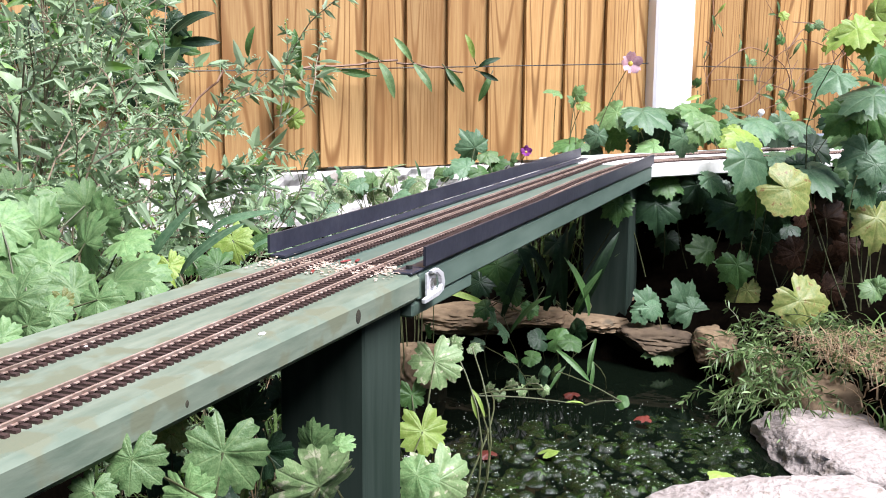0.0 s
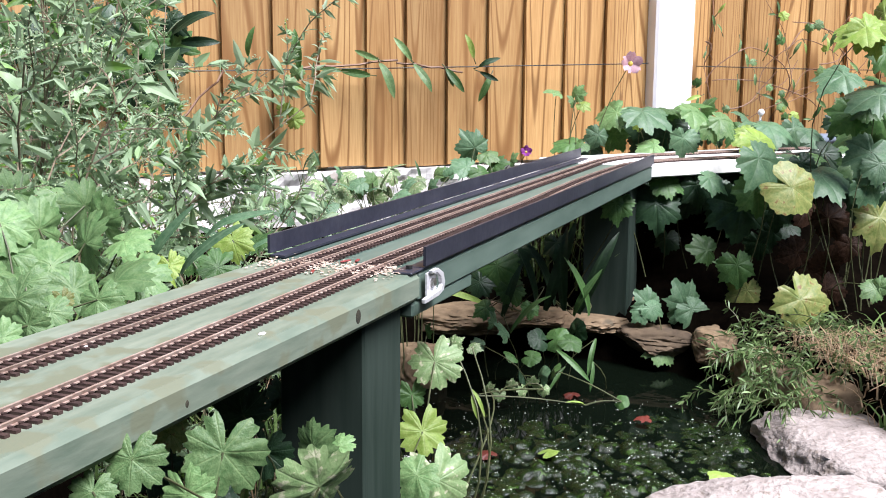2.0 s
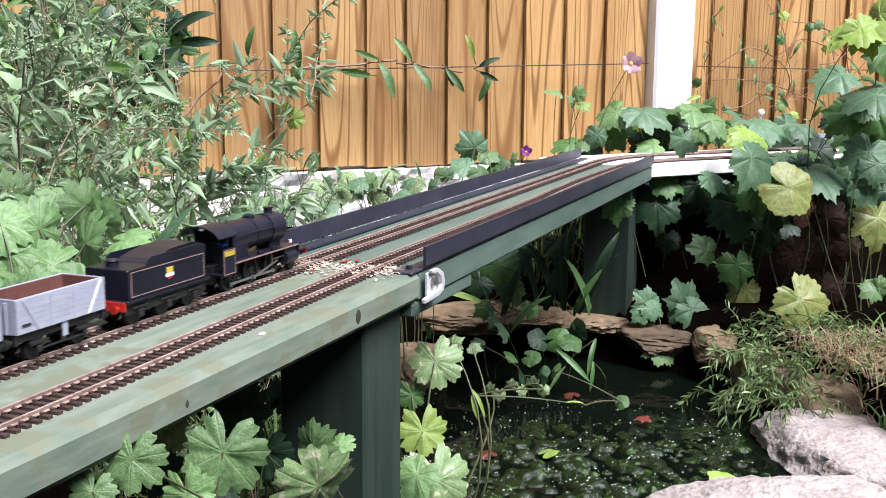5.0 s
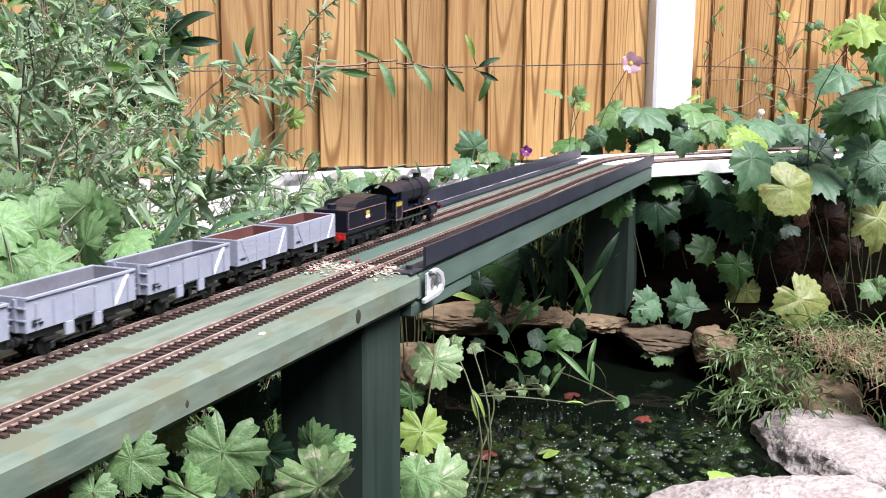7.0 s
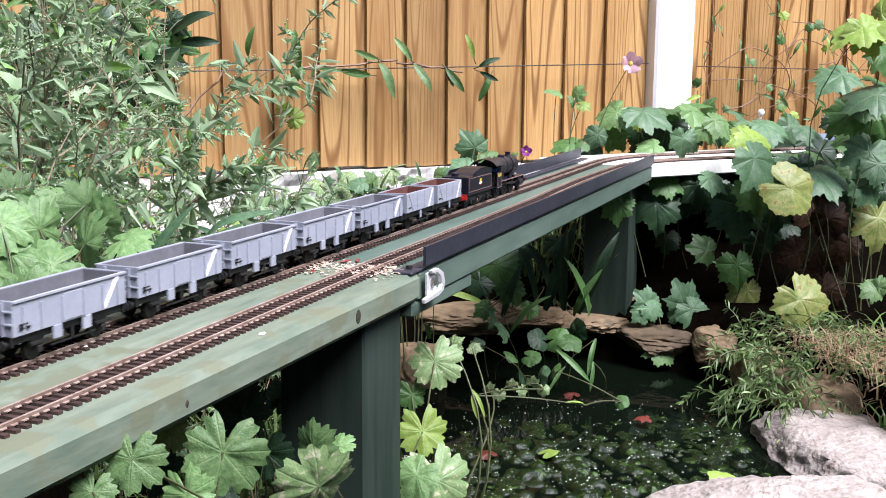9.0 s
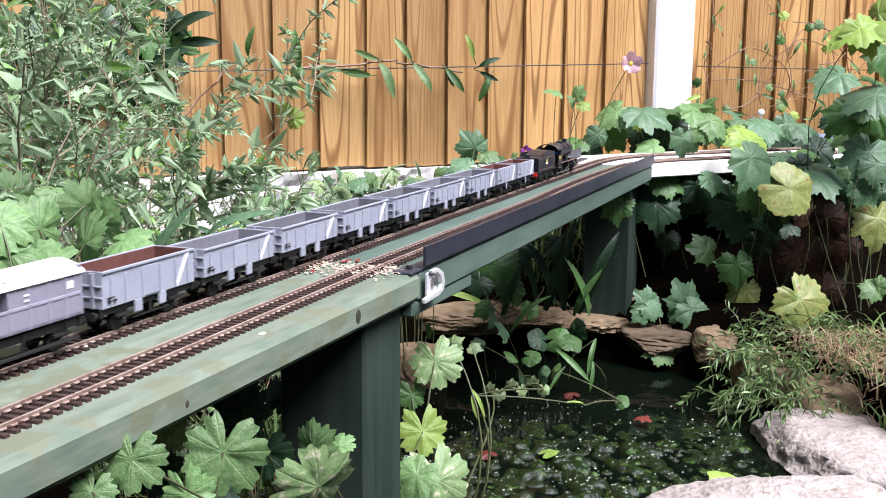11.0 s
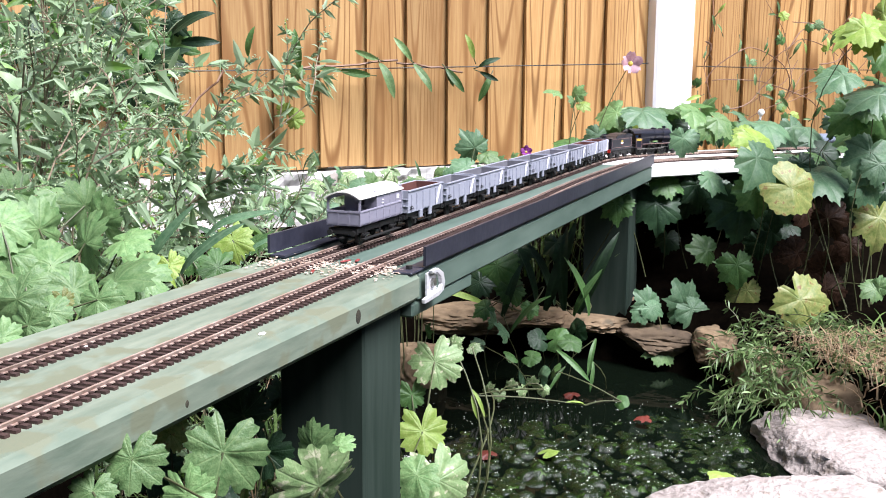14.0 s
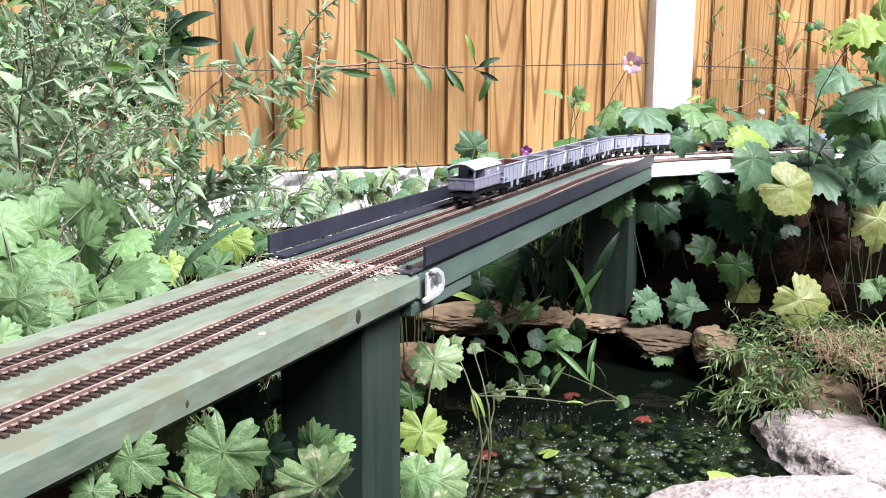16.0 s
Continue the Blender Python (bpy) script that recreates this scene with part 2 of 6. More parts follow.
# unseen walls added to keep low sky light off the scene
M_blocker = mat("light_blocking_wall", (0.0365, 0.0365, 0.04015), (0.073, 0.073, 0.07665), 6, 0.9, 0.4)
for nm, lo, hi in (("wall_south", (-3.2, -2.7, 0), (3.6, -2.5, 2.3)), ("wall_west", (-3.2, -2.5, 0), (-3.0, 1.2, 2.3)), ("wall_east", (3.4, -2.5, 0), (3.6, 3.2, 2.0))):
    solid(nm, boxes((lo, hi)), M_blocker, Matrix(), "unseen dark wall added to block low sky light", "wall", kind="structure")

# ---- decks ----
bm = boxes(((-1.8, 0.331, -0.029), (0.809, 0.481, DECK)), bevel=0.0045)
near = thing("railway_deck", RAIL, "weathered green painted plank deck on timber posts", "railway deck")
part("plank", bm, M_deck, near)
M_knot = mat("dark_knot", (0.00876, 0.01168, 0.00876), (0.0511, 0.0438, 0.02555), 120, 0.8, 0.4)
for ks, kz, kr in ((0.4735, -0.0185, 0.0022), (0.688, -0.0165, 0.0055)):
    bm = bmesh.new()
    bmesh.ops.create_icosphere(bm, subdivisions=2, radius=1, matrix=Matrix.Translation((ks, 0.331, kz)) @ Matrix.Diagonal((kr * 0.8, 0.0003, kr, 1)))
    part("knot", bm, M_knot, near, "dark knot in the timber")
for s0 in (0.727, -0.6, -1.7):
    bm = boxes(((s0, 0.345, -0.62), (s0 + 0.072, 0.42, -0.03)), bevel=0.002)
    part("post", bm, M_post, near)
bridge = thing("railway_bridge", RAIL, "green timber bridge with dark angle iron sides", "bridge")
bm = boxes(((0.8095, 0.333, -0.03), (1.87, 0.478, DECK - 0.001)), bevel=0.002)
part("plank", bm, M_green, bridge)
bm = boxes(((0.815, 0.3295, -0.001), (1.868, 0.332, 0.0155)), ((0.815, 0.332, -0.004), (1.868, 0.345, -0.002)))
part("side_rail", bm, M_iron, bridge)
bm = boxes(((0.818, 0.4795, -0.001), (1.95, 0.482, 0.0155)), ((0.818, 0.465, -0.004), (1.95, 0.4795, -0.002)))
part("side_rail", bm, M_iron, bridge)
part("bearer", boxes(((0.8, 0.335, -0.0425), (0.945, 0.37, -0.0305)), bevel=0.0015), M_green, bridge)


# ---- white deck that follows the fence ----
_c, _s = math.cos(radians(-38)), math.sin(radians(-38))


def prism_up(bm, pts, z0, z1):
    a = [bm.verts.new((x, y, z0)) for x, y in pts]
    b = [bm.verts.new((x, y, z1)) for x, y in pts]
    bm.faces.new(a[::-1])
    bm.faces.new(b)
    for i in range(len(pts)):
        j = (i + 1) % len(pts)
        bm.faces.new((a[i], a[j], b[j], b[i]))
    bmesh.ops.recalc_face_normals(bm, faces=bm.faces)
    return bm


white = thing("railway_deck", RAIL, "white painted plank deck curving along the fence", "railway deck")
bm = bmesh.new()
prism_up(bm, [(1.8715, 0.362), (1.8715, 0.5), (1.95, 0.561), (1.95 + 1.6 * _c, 0.561 + 1.6 * _s), (1.93 + 1.5 * _c, 0.31 + 1.5 * _s)], -0.029, DECK)
bmesh.ops.bevel(bm, geom=list(bm.edges), offset=0.002, segments=1, affect="EDGES")
part("plank", bm, M_whitewood, white)
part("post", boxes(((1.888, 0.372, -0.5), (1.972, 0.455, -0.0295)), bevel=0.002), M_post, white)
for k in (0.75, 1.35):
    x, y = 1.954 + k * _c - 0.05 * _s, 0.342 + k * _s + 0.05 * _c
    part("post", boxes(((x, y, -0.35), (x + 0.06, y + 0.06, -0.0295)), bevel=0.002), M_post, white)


# ---- tracks ----
def track(path, d0, d1, label, apart_from=-9.0):
    t = thing("track", RAIL, label, "railway track", "two model railway tracks")
    steps = max(2, int((d1 - d0) / 0.03))
    if d1 < 1.0:
        steps = 40
    for side in (1, -1):
        bm = bmesh.new()
        ring0 = None
        prof = [(-0.0012, -0.0027), (0.0012, -0.0027), (0.0012, -0.0021), (0.0004, -0.0018), (0.0009, 0.0), (-0.0009, 0.0), (-0.0004, -0.0018), (-0.0012, -0.0021)]
        for i in range(steps + 1):
            p, a = path(d0 + (d1 - d0) * i / steps)
            nx, ny = -math.sin(a), math.cos(a)
            ring = [bm.verts.new((p.x + nx * (side * 0.00855 + u), p.y + ny * (side * 0.00855 + u), w)) for u, w in prof]
            if ring0:
                for j in range(8):
                    bm.faces.new((ring0[j], ring[j], ring[(j + 1) % 8], ring0[(j + 1) % 8]))
            else:
                bm.faces.new(ring)
            ring0 = ring
        bm.faces.new(ring0[::-1])
        bmesh.ops.recalc_face_normals(bm, faces=bm.faces)
        part("rail", bm, M_rail, t)
    n = int((d1 - d0) / 0.0072)
    rest = bmesh.new()
    for i in range(n):
        d = d0 + 0.004 + i * 0.0072
        p, a = path(d)
        m = Matrix.Translation(p) @ Matrix.Rotation(a, 4, "Z")
        if d < apart_from:
            box(rest, (-0.0017, -0.015, -0.0046), (0.0017, 0.015, -0.0028), m=m)
        else:
            ob = new("sleeper", SLEEPER)
            ob.parent = t
            ob.matrix_basis = m
    if rest.verts:
        tagged(part("sleepers", rest, M_sleeper, t), kind="stuff")
    else:
        rest.free()
    return t


bm = boxes(((-0.0017, -0.015, -0.0046), (0.0017, 0.015, -0.0028)))
for q in (-0.00855, 0.00855):
    box(bm, (-0.0013, q - 0.0024, -0.0028), (0.0013, q + 0.0024, -0.0018))
SLEEPER = bpy.data.meshes.new("sleeper")
bm.to_mesh(SLEEPER)
bm.free()
SLEEPER.materials.append(M_sleeper)
for path in (back_line, front_line):
    track(path, -1.75, 0.8085, "rusty model railway track on brown sleepers", 0.28)
    track(path, 0.8105, 1.8685, "rusty model railway track across the green bridge")
    track(path, 1.8735, 3.3, "model railway track bending along the white deck", 0)


# ---- train ----
def wheelset(parent, x, r, spokes=0, gauge=0.0072):
    """An axle with its two wheels; turned about its own axle."""
    bm = bmesh.new()
    cyl(bm, (0, -gauge - 0.002, 0), (0, gauge + 0.002, 0), 0.0011, seg=8)
    for sy in (-1, 1):
        y0, y1 = sy * gauge, sy * (gauge + 0.0024)
        if spokes:
            for ri, ro in ((r * 0.8, r), (0, r * 0.28)):
                v = []
                for k in range(24):
                    a = 2 * math.pi * k / 24
                    ca, sa = math.cos(a), math.sin(a)
                    v.append([bm.verts.new((q * ca, y, q * sa)) for q, y in ((ri, y0), (ro, y0), (ro, y1), (ri, y1))])
                for k in range(24):
                    for j in range(4):
                        a, b = v[k], v[(k + 1) % 24]
                        bm.faces.new((a[j], a[(j + 1) % 4], b[(j + 1) % 4], b[j]))
            for k in range(spokes):
                mm = Matrix.Rotation(2 * math.pi * k / spokes, 4, "Y")
                box(bm, (-0.0005, min(y0, y1) + 0.0006, r * 0.2), (0.0005, max(y0, y1) - 0.0006, r * 0.86), m=mm)
            box(bm, (-0.0016, min(y0, y1), -r * 0.78), (0.0016, max(y0, y1) - 0.0002, -r * 0.5))
        else:
            cyl(bm, (0, y0, 0), (0, y1, 0), r, seg=20)
            cyl(bm, (0, y1, 0), (0, y1 + sy * 0.0003, 0), r * 0.62, r * 0.55, seg=14)
        cyl(bm, (0, y0 - sy * 0.0006, 0), (0, y0, 0), r + 0.0007, seg=20)
    bmesh.ops.recalc_face_normals(bm, faces=bm.faces)
    ob = part("wheelset", bm, M_frame, parent)
    ob.matrix_basis = pose(x, 0, r)
    WHEELS.append((ob, x, r, parent))
    return ob


WHEELS, RODS, TRAIN, SWAY = [], [], [], []


def buffers(parent, x, sx, material=None):
    for y in (-0.0115, 0.0115):
        bm = bmesh.new()
        cyl(bm, (x, y, 0.0135), (x + sx * 0.0035, y, 0.0135), 0.0013, seg=8)
        cyl(bm, (x + sx * 0.0035, y, 0.0135), (x + sx * 0.0045, y, 0.0135), 0.0028, seg=12)
        part("buffer", bm, material or M_frame, parent)


def chassis(parent, half, axles, wheel=0.0063):
    """Solebars, headstocks, axle guards, brake gear, hook couplings and wheels."""
    bm = boxes(((-half, -0.0135, 0.0128), (half, -0.012, 0.0172)), ((-half, 0.012, 0.0128), (half, 0.0135, 0.0172)),
               ((-half, -0.0145, 0.0118), (-half + 0.002, 0.0145, 0.0172)), ((half - 0.002, -0.0145, 0.0118), (half, 0.0145, 0.0172)),
               ((-half, -0.012, 0.015), (half, 0.012, 0.0172)))
    part("solebar", bm, M_frame, parent)
    for x in axles:
        wheelset(parent, x, wheel)
        for sy in (-1, 1):
            bm = bmesh.new()
            y0, y1 = sorted((sy * 0.0118, sy * 0.0132))
            prism(bm, [(x - 0.0055, 0.0128), (x + 0.0055, 0.0128), (x + 0.002, 0.0045), (x - 0.002, 0.0045)], y0, y1)
            y0, y1 = sorted((sy * 0.0125, sy * 0.0155))
            box(bm, (x - 0.0017, y0, 0.0048), (x + 0.0017, y1, 0.0088), 0.0004)
            box(bm, (x - 0.0068, y0, 0.0098), (x + 0.0068, y1 - 0.0006, 0.0112))
            part("axle_guard", bm, M_frame, parent)
    for sy in (-1, 1):
        bm = bmesh.new()
        y0, y1 = sorted((sy * 0.0142, sy * 0.0149))
        box(bm, (-0.018, y0, 0.0062), (0.02, y1, 0.0072))
        box(bm, (-0.001, y0, 0.0062), (0.001, y1, 0.0135))
        part("brake_lever", bm, M_frame, parent)
    for sx in (-1, 1):
        buffers(parent, sx * half, sx)
        bm = boxes(((min(sx * half, sx * (half + 0.006)), -0.0012, 0.008), (max(sx * half, sx * (half + 0.006)), 0.0012, 0.0095)))
        part("coupling", bm, M_frame, parent)


def tub(half, w, z0, z1, t=0.0012):
    """An open box body with a floor."""
    return boxes(((-half, -w, z0), (half, -w + t, z1)), ((-half, w - t, z0), (half, w, z1)), ((-half, -w + t, z0), (-half + t, w - t, z1)),
                 ((half - t, -w + t, z0), (half, w - t, z1)), ((-half + t, -w + t, z0), (half - t, w - t, z0 + 0.002)), bevel=0.0002)


def steel_wagon(offset, brown=False, z1=0.0375, label="pale grey steel mineral wagon, empty"):
    w = thing("wagon", Matrix(), label, "model wagon", "open wagons of the train")
    half, y = 0.0478, 0.016
    body = part("body", tub(half, y, 0.0175, z1), M_grey, w)
    if not brown:
        part("lining", tub(half - 0.0014, y - 0.0014, 0.0198, z1 - 0.0004, 0.0006), M_greyin, w, "dull grey inside")
    else:
        part("lining", tub(half - 0.0014, y - 0.0014, 0.0198, z1 - 0.0004, 0.0006), M_brown, w, "red-brown painted inside")
    for sy in (-1, 1):
        y0, y1 = sorted((sy * y, sy * (y + 0.0011)))
        for x in (-0.04, -0.026, -0.009, 0.009, 0.026, 0.04):
            part("rib", boxes(((x - 0.0008, y0, 0.0178), (x + 0.0008, y1, z1 - 0.004)), bevel=0.0002), M_grey, body)
        part("top_edge", boxes(((-half, y0, z1 - 0.0015), (half, y1, z1)), bevel=0.0002), M_grey, body)
        yd0, yd1 = sorted((sy * y, sy * (y + 0.0006)))
        part("side_door", boxes(((-0.008, yd0, 0.0185), (0.008, yd1, z1 - 0.003)), bevel=0.0002), M_grey, body)
        bm = bmesh.new()
        prism(bm, [(0.026, 0.0185), (0.0275, 0.0185), (0.0405, z1 - 0.002), (0.0385, z1 - 0.002)], y0, y1 + 0.0001)
        part("stripe", bm, M_white, body, "white diagonal stripe")
        for x in (-0.044, -0.0415):
            part("lettering", boxes(((x, y0, 0.021), (x + 0.006, y1 - 0.0006, 0.0222)), ((x, y0, 0.0232), (x + 0.004, y1 - 0.0006, 0.0242))), M_frame, body)
        for x in (-0.0135, 0.0115):
            part("chute", boxes(((x - 0.0035, min(sy * 0.0145, sy * 0.0165), 0.0098), (x + 0.0035, max(sy * 0.0145, sy * 0.0165), 0.0176)), bevel=0.0003), M_grey, w)
    for sx in (-1, 1):
        x0, x1 = sorted((sx * half, sx * (half + 0.0011)))
        for yy in (-0.009, 0.009):
            part("end_stanchion", boxes(((x0, yy - 0.0012, 0.0175), (x1, yy + 0.0012, z1 - 0.001)), bevel=0.0002), M_grey, body)
        for zz in (0.024, 0.031):
            part("end_rib", boxes(((x0, -y, zz), (x1, y, zz + 0.001)), bevel=0.0002), M_grey, body)
    chassis(w, half + 0.0005, (-0.027, 0.027))
    TRAIN.append((w, offset + half, 0.027))
    return w


def wooden_wagon(offset):
    w = thing("wagon", Matrix(), "short pale grey planked wagon with red-brown inside", "model wagon", "open wagons of the train")
    half, y, z1 = 0.0365, 0.0155, 0.0375
    body = part("body", tub(half, y, 0.0178, z1), M_grey, w)
    part("lining", tub(half - 0.0014, y - 0.0014, 0.02, z1 - 0.0004, 0.0006), M_brown, w, "red-brown planked inside")
    for sy in (-1, 1):
        y0, y1 = sorted((sy * y, sy * (y + 0.0005)))
        for k in range(6):
            z = 0.018 + k * 0.0032
            part("plank", boxes(((-half, y0, z), (half, y1, z + 0.0031)), bevel=0.0001), M_grey, body)
        y0, y1 = sorted((sy * (y + 0.0005), sy * (y + 0.001)))
        for x in (-0.0095, 0.0095):
            part("strap", boxes(((x - 0.0008, y0, 0.018), (x + 0.0008, y1, z1 - 0.001)), bevel=0.0001), M_grey, body)
        for a, b in ((0.021, 0.032), (-0.021, -0.032)):
            bm = bmesh.new()
            prism(bm, [(a, 0.0185), (a + 0.0014, 0.0185), (b + 0.0014, z1 - 0.001), (b, z1 - 0.001)], y0, y1)
            part("stripe", bm, M_white if a > 0 else M_grey, body)
        part("lettering", boxes(((-0.033, y0, 0.022), (-0.026, y1, 0.0232))), M_frame, body)
        part("chute", boxes(((0.0, min(sy * 0.0138, sy * 0.0152), 0.0095), (0.004, max(sy * 0.0138, sy * 0.0152), 0.0178))), M_grey, w)
    for sx in (-1, 1):
        x0, x1 = sorted((sx * half, sx * (half + 0.0009)))
        for yy in (-0.0085, 0.0085):
            part("end_stanchion", boxes(((x0, yy - 0.001, 0.0178), (x1, yy + 0.001, z1 - 0.002)), bevel=0.0002), M_grey, body)
    chassis(w, half + 0.0005, (-0.019, 0.019))
    TRAIN.append((w, offset + half, 0.019))


def brake_van(offset):
    v = thing("brake_van", Matrix(), "lilac-grey guard's van with cream roof and open veranda", "model brake van")
    h, y, zb, zw, ze = 0.0475, 0.0165, 0.0195, 0.0325, 0.0455
    div = -0.011
    bm = boxes(((-h, -y, zb), (h, y, zb + 0.0015)), ((-h, -y, zb), (h, -y + 0.001, zw)), ((-h, y - 0.001, zb), (h, y, zw)),
               ((-h, -y, zb), (-h + 0.001, y, zw)), ((div, -y, zw), (h, -y + 0.001, ze)), ((div, y - 0.001, zw), (h, y, ze)), ((h - 0.001, -y, zb), (h, y, ze + 0.003)))
    body = part("body", bm, M_van, v)
    bm = boxes(((div, -y + 0.001, zb), (div + 0.001, -0.004, ze + 0.003)), ((div, 0.004, zb), (div + 0.001, y - 0.001, ze + 0.003)),
               ((div, -0.004, 0.041), (div + 0.001, 0.004, ze + 0.004)), ((div + 0.0012, -0.004, zb), (div + 0.002, 0.004, 0.034)))
    part("cabin_end", bm, M_van, v)
    for sy in (-1, 1):
        y0, y1 = sorted((sy * y, sy * (y + 0.0005)))
        part("waist_rail", boxes(((-h, y0, zw - 0.0009), (h, y1 + 0.0002, zw + 0.0009)), bevel=0.0002), M_van, body)
        for x in (-h, -0.0275, div - 0.0005, 0.004, 0.019, 0.033, h - 0.0016):
            part("batten", boxes(((x, y0, zb), (x + 0.0016, y1, zw if x in (-0.0275,) else ze)), bevel=0.0002), M_van, body)
        part("veranda_post", boxes(((-h, min(sy * y, sy * (y - 0.0015)), zw), (-h + 0.002, max(sy * y, sy * (y - 0.0015)), ze)), ((-h, min(sy * y, sy * (y - 0.001)), ze - 0.0022), (div, max(sy * y, sy * (y - 0.001)), ze))), M_van, v)
        part("lettering", boxes(((0.001, y0, 0.0385), (0.0042, y1, 0.0395)), ((0.001, y0, 0.0355), (0.0042, y1, 0.0365))), M_white, body)
        part("lettering", boxes(((0.035, y0, 0.0365), (0.040, y1 + 0.0001, 0.0405))), M_white, body)
        part("footboard", boxes(((-0.041, min(sy * 0.0145, sy * 0.0185), 0.0065), (0.041, max(sy * 0.0145, sy * 0.0185), 0.0074))), M_frame, v)
        for x in (-0.034, 0.0, 0.034):
            part("footboard_hanger", boxes(((x, min(sy * 0.0145, sy * 0.0152), 0.007), (x + 0.001, max(sy * 0.0145, sy * 0.0152), 0.017))), M_frame, v)
    for x in (-h,):
        for yy in (-0.0055, 0.0055):
            part("end_batten", boxes(((x - 0.0004, yy - 0.0007, zb), (x, yy + 0.0007, zw))), M_van, body)
        part("end_rail", boxes(((x - 0.0006, -y, zw - 0.0009), (x + 0.0012, y, zw + 0.0009))), M_van, body)
    bm = bmesh.new()
    arc = [(-0.0178 + 0.0356 * k / 14, ze - 0.0004 + 0.0062 * (1 - ((k - 7) / 7) ** 2)) for k in range(15)]
    pts = arc + [(yy, zz - 0.0011) for yy, zz in arc[::-1]]
    prism(bm, pts, -0.0505, 0.0495)
    for q in bm.verts:
        q.co = Vector((q.co.y, q.co.x, q.co.z))
    bmesh.ops.recalc_face_normals(bm, faces=bm.faces)
    part("roof", bm, M_cream, v, "off-white arched roof")
    bm = bmesh.new()
    arc = [(-y + 2 * y * k / 14, ze - 0.0015 + 0.0062 * (1 - ((k - 7) / 7) ** 2)) for k in range(15)]
    low = [(yy * 0.93, zz - 0.0026) for yy, zz in arc[::-1]]
    prism(bm, arc + low, -h, -h + 0.001)
    for q in bm.verts:
        q.co = Vector((q.co.y, q.co.x, q.co.z))
    bmesh.ops.recalc_face_normals(bm, faces=bm.faces)
    part("end_arch", bm, M_van, v)
    chassis(v, h + 0.0008, (-0.031, 0.031))
    TRAIN.append((v, offset + h, 0.031))


def lined_panel(parent, x0, x1, z0, z1, y):
    """A thin rectangular border of lining paint on both flanks."""
    for sy in (-1, 1):
        a, b = sorted((sy * y, sy * (y + 0.0002)))
        t = 0.00055
        bm = boxes(((x0, a, z0), (x1, b, z0 + t)), ((x0, a, z1 - t), (x1, b, z1)), ((x0, a, z0 + t), (x0 + t, b, z1 - t)), ((x1 - t, a, z0 + t), (x1, b, z1 - t)))
        part("lining", bm, M_line, parent, "fine pale red lining")


def tender(offset):
    t = thing("tender", Matrix(), "lined black six-wheeled tender with a coloured emblem", "model tender")
    h = 0.0465
    tank = part("tank", boxes(((-0.043, -0.0165, 0.0178), (0.042, 0.0165, 0.0372)), bevel=0.0005), M_black, t)
    part("footplate", boxes(((-h, -0.0172, 0.016), (h, 0.0172, 0.0178)), bevel=0.0002), M_black, t)
    for sy in (-1, 1):
        bm = bmesh.new()
        y0, y1 = sorted((sy * 0.0165, sy * 0.0157))
        prism(bm, [(-0.024, 0.0372), (0.042, 0.0372), (0.042, 0.0412), (0.038, 0.0425), (-0.018, 0.0425), (-0.022, 0.0405)], y0, y1)
        part("coal_rail", bm, M_black, tank)
    bm = bmesh.new()
    prism(bm, [(-0.018, 0.0374), (0.041, 0.0374), (0.041, 0.0425), (0.030, 0.0440), (0.008, 0.0432), (-0.012, 0.0395)], -0.0125, 0.0125)
    part("bunker", bm, M_black, t)
    bm = bmesh.new()
    cyl(bm, (-0.032, 0.004, 0.0372), (-0.032, 0.004, 0.0405), 0.0042, seg=16)
    cyl(bm, (-0.032, 0.004, 0.0405), (-0.032, 0.004, 0.0415), 0.0047, 0.0035, seg=16)
    part("filler", bm, M_black, tank)
    lined_panel(tank, -0.0405, 0.0395, 0.0195, 0.0355, 0.0165)
    for sy in (-1, 1):
        a, b = sorted((sy * 0.0165, sy * 0.0168))
        part("emblem", boxes(((-0.0035, a, 0.0285), (0.0035, b, 0.0325))), M_yellow, tank, "yellow top of an emblem")
        part("emblem", boxes(((-0.0042, a, 0.0262), (0.0042, b, 0.0285))), M_white, tank, "white middle of an emblem")
        part("emblem", boxes(((-0.002, a, 0.0245), (0.002, b, 0.0262))), M_red, tank, "red foot of an emblem")
        y0, y1 = sorted((sy * 0.0125, sy * 0.0142))
        part("frame", boxes(((-0.044, y0, 0.0085), (0.044, y1, 0.016)), bevel=0.0002), M_frame, t)
        part("step", boxes(((0.036, min(sy * 0.013, sy * 0.0168), 0.006), (0.042, max(sy * 0.013, sy * 0.0168), 0.007)), ((0.036, min(sy * 0.013, sy * 0.014), 0.006), (0.042, max(sy * 0.013, sy * 0.014), 0.016))), M_frame, t)
        for x in (-0.03, 0.0, 0.03):
            part("axlebox", boxes(((x - 0.0025, min(sy * 0.0142, sy * 0.0162), 0.0055), (x + 0.0025, max(sy * 0.0142, sy * 0.0162), 0.0105)), ((x - 0.008, min(sy * 0.0142, sy * 0.0155), 0.0112), (x + 0.008, max(sy * 0.0142, sy * 0.0155), 0.0128)), bevel=0.0003), M_frame, t)
    part("buffer_beam", boxes(((-h - 0.0012, -0.0165, 0.0118), (-h, 0.0165, 0.0175))), M_red, t, "red buffer beam")
    buffers(t, -h - 0.0012, -1, M_red)
    for x in (-0.03, 0.0, 0.03):
        wheelset(t, x, 0.0082)
    TRAIN.append((t, offset + h, 0.03))


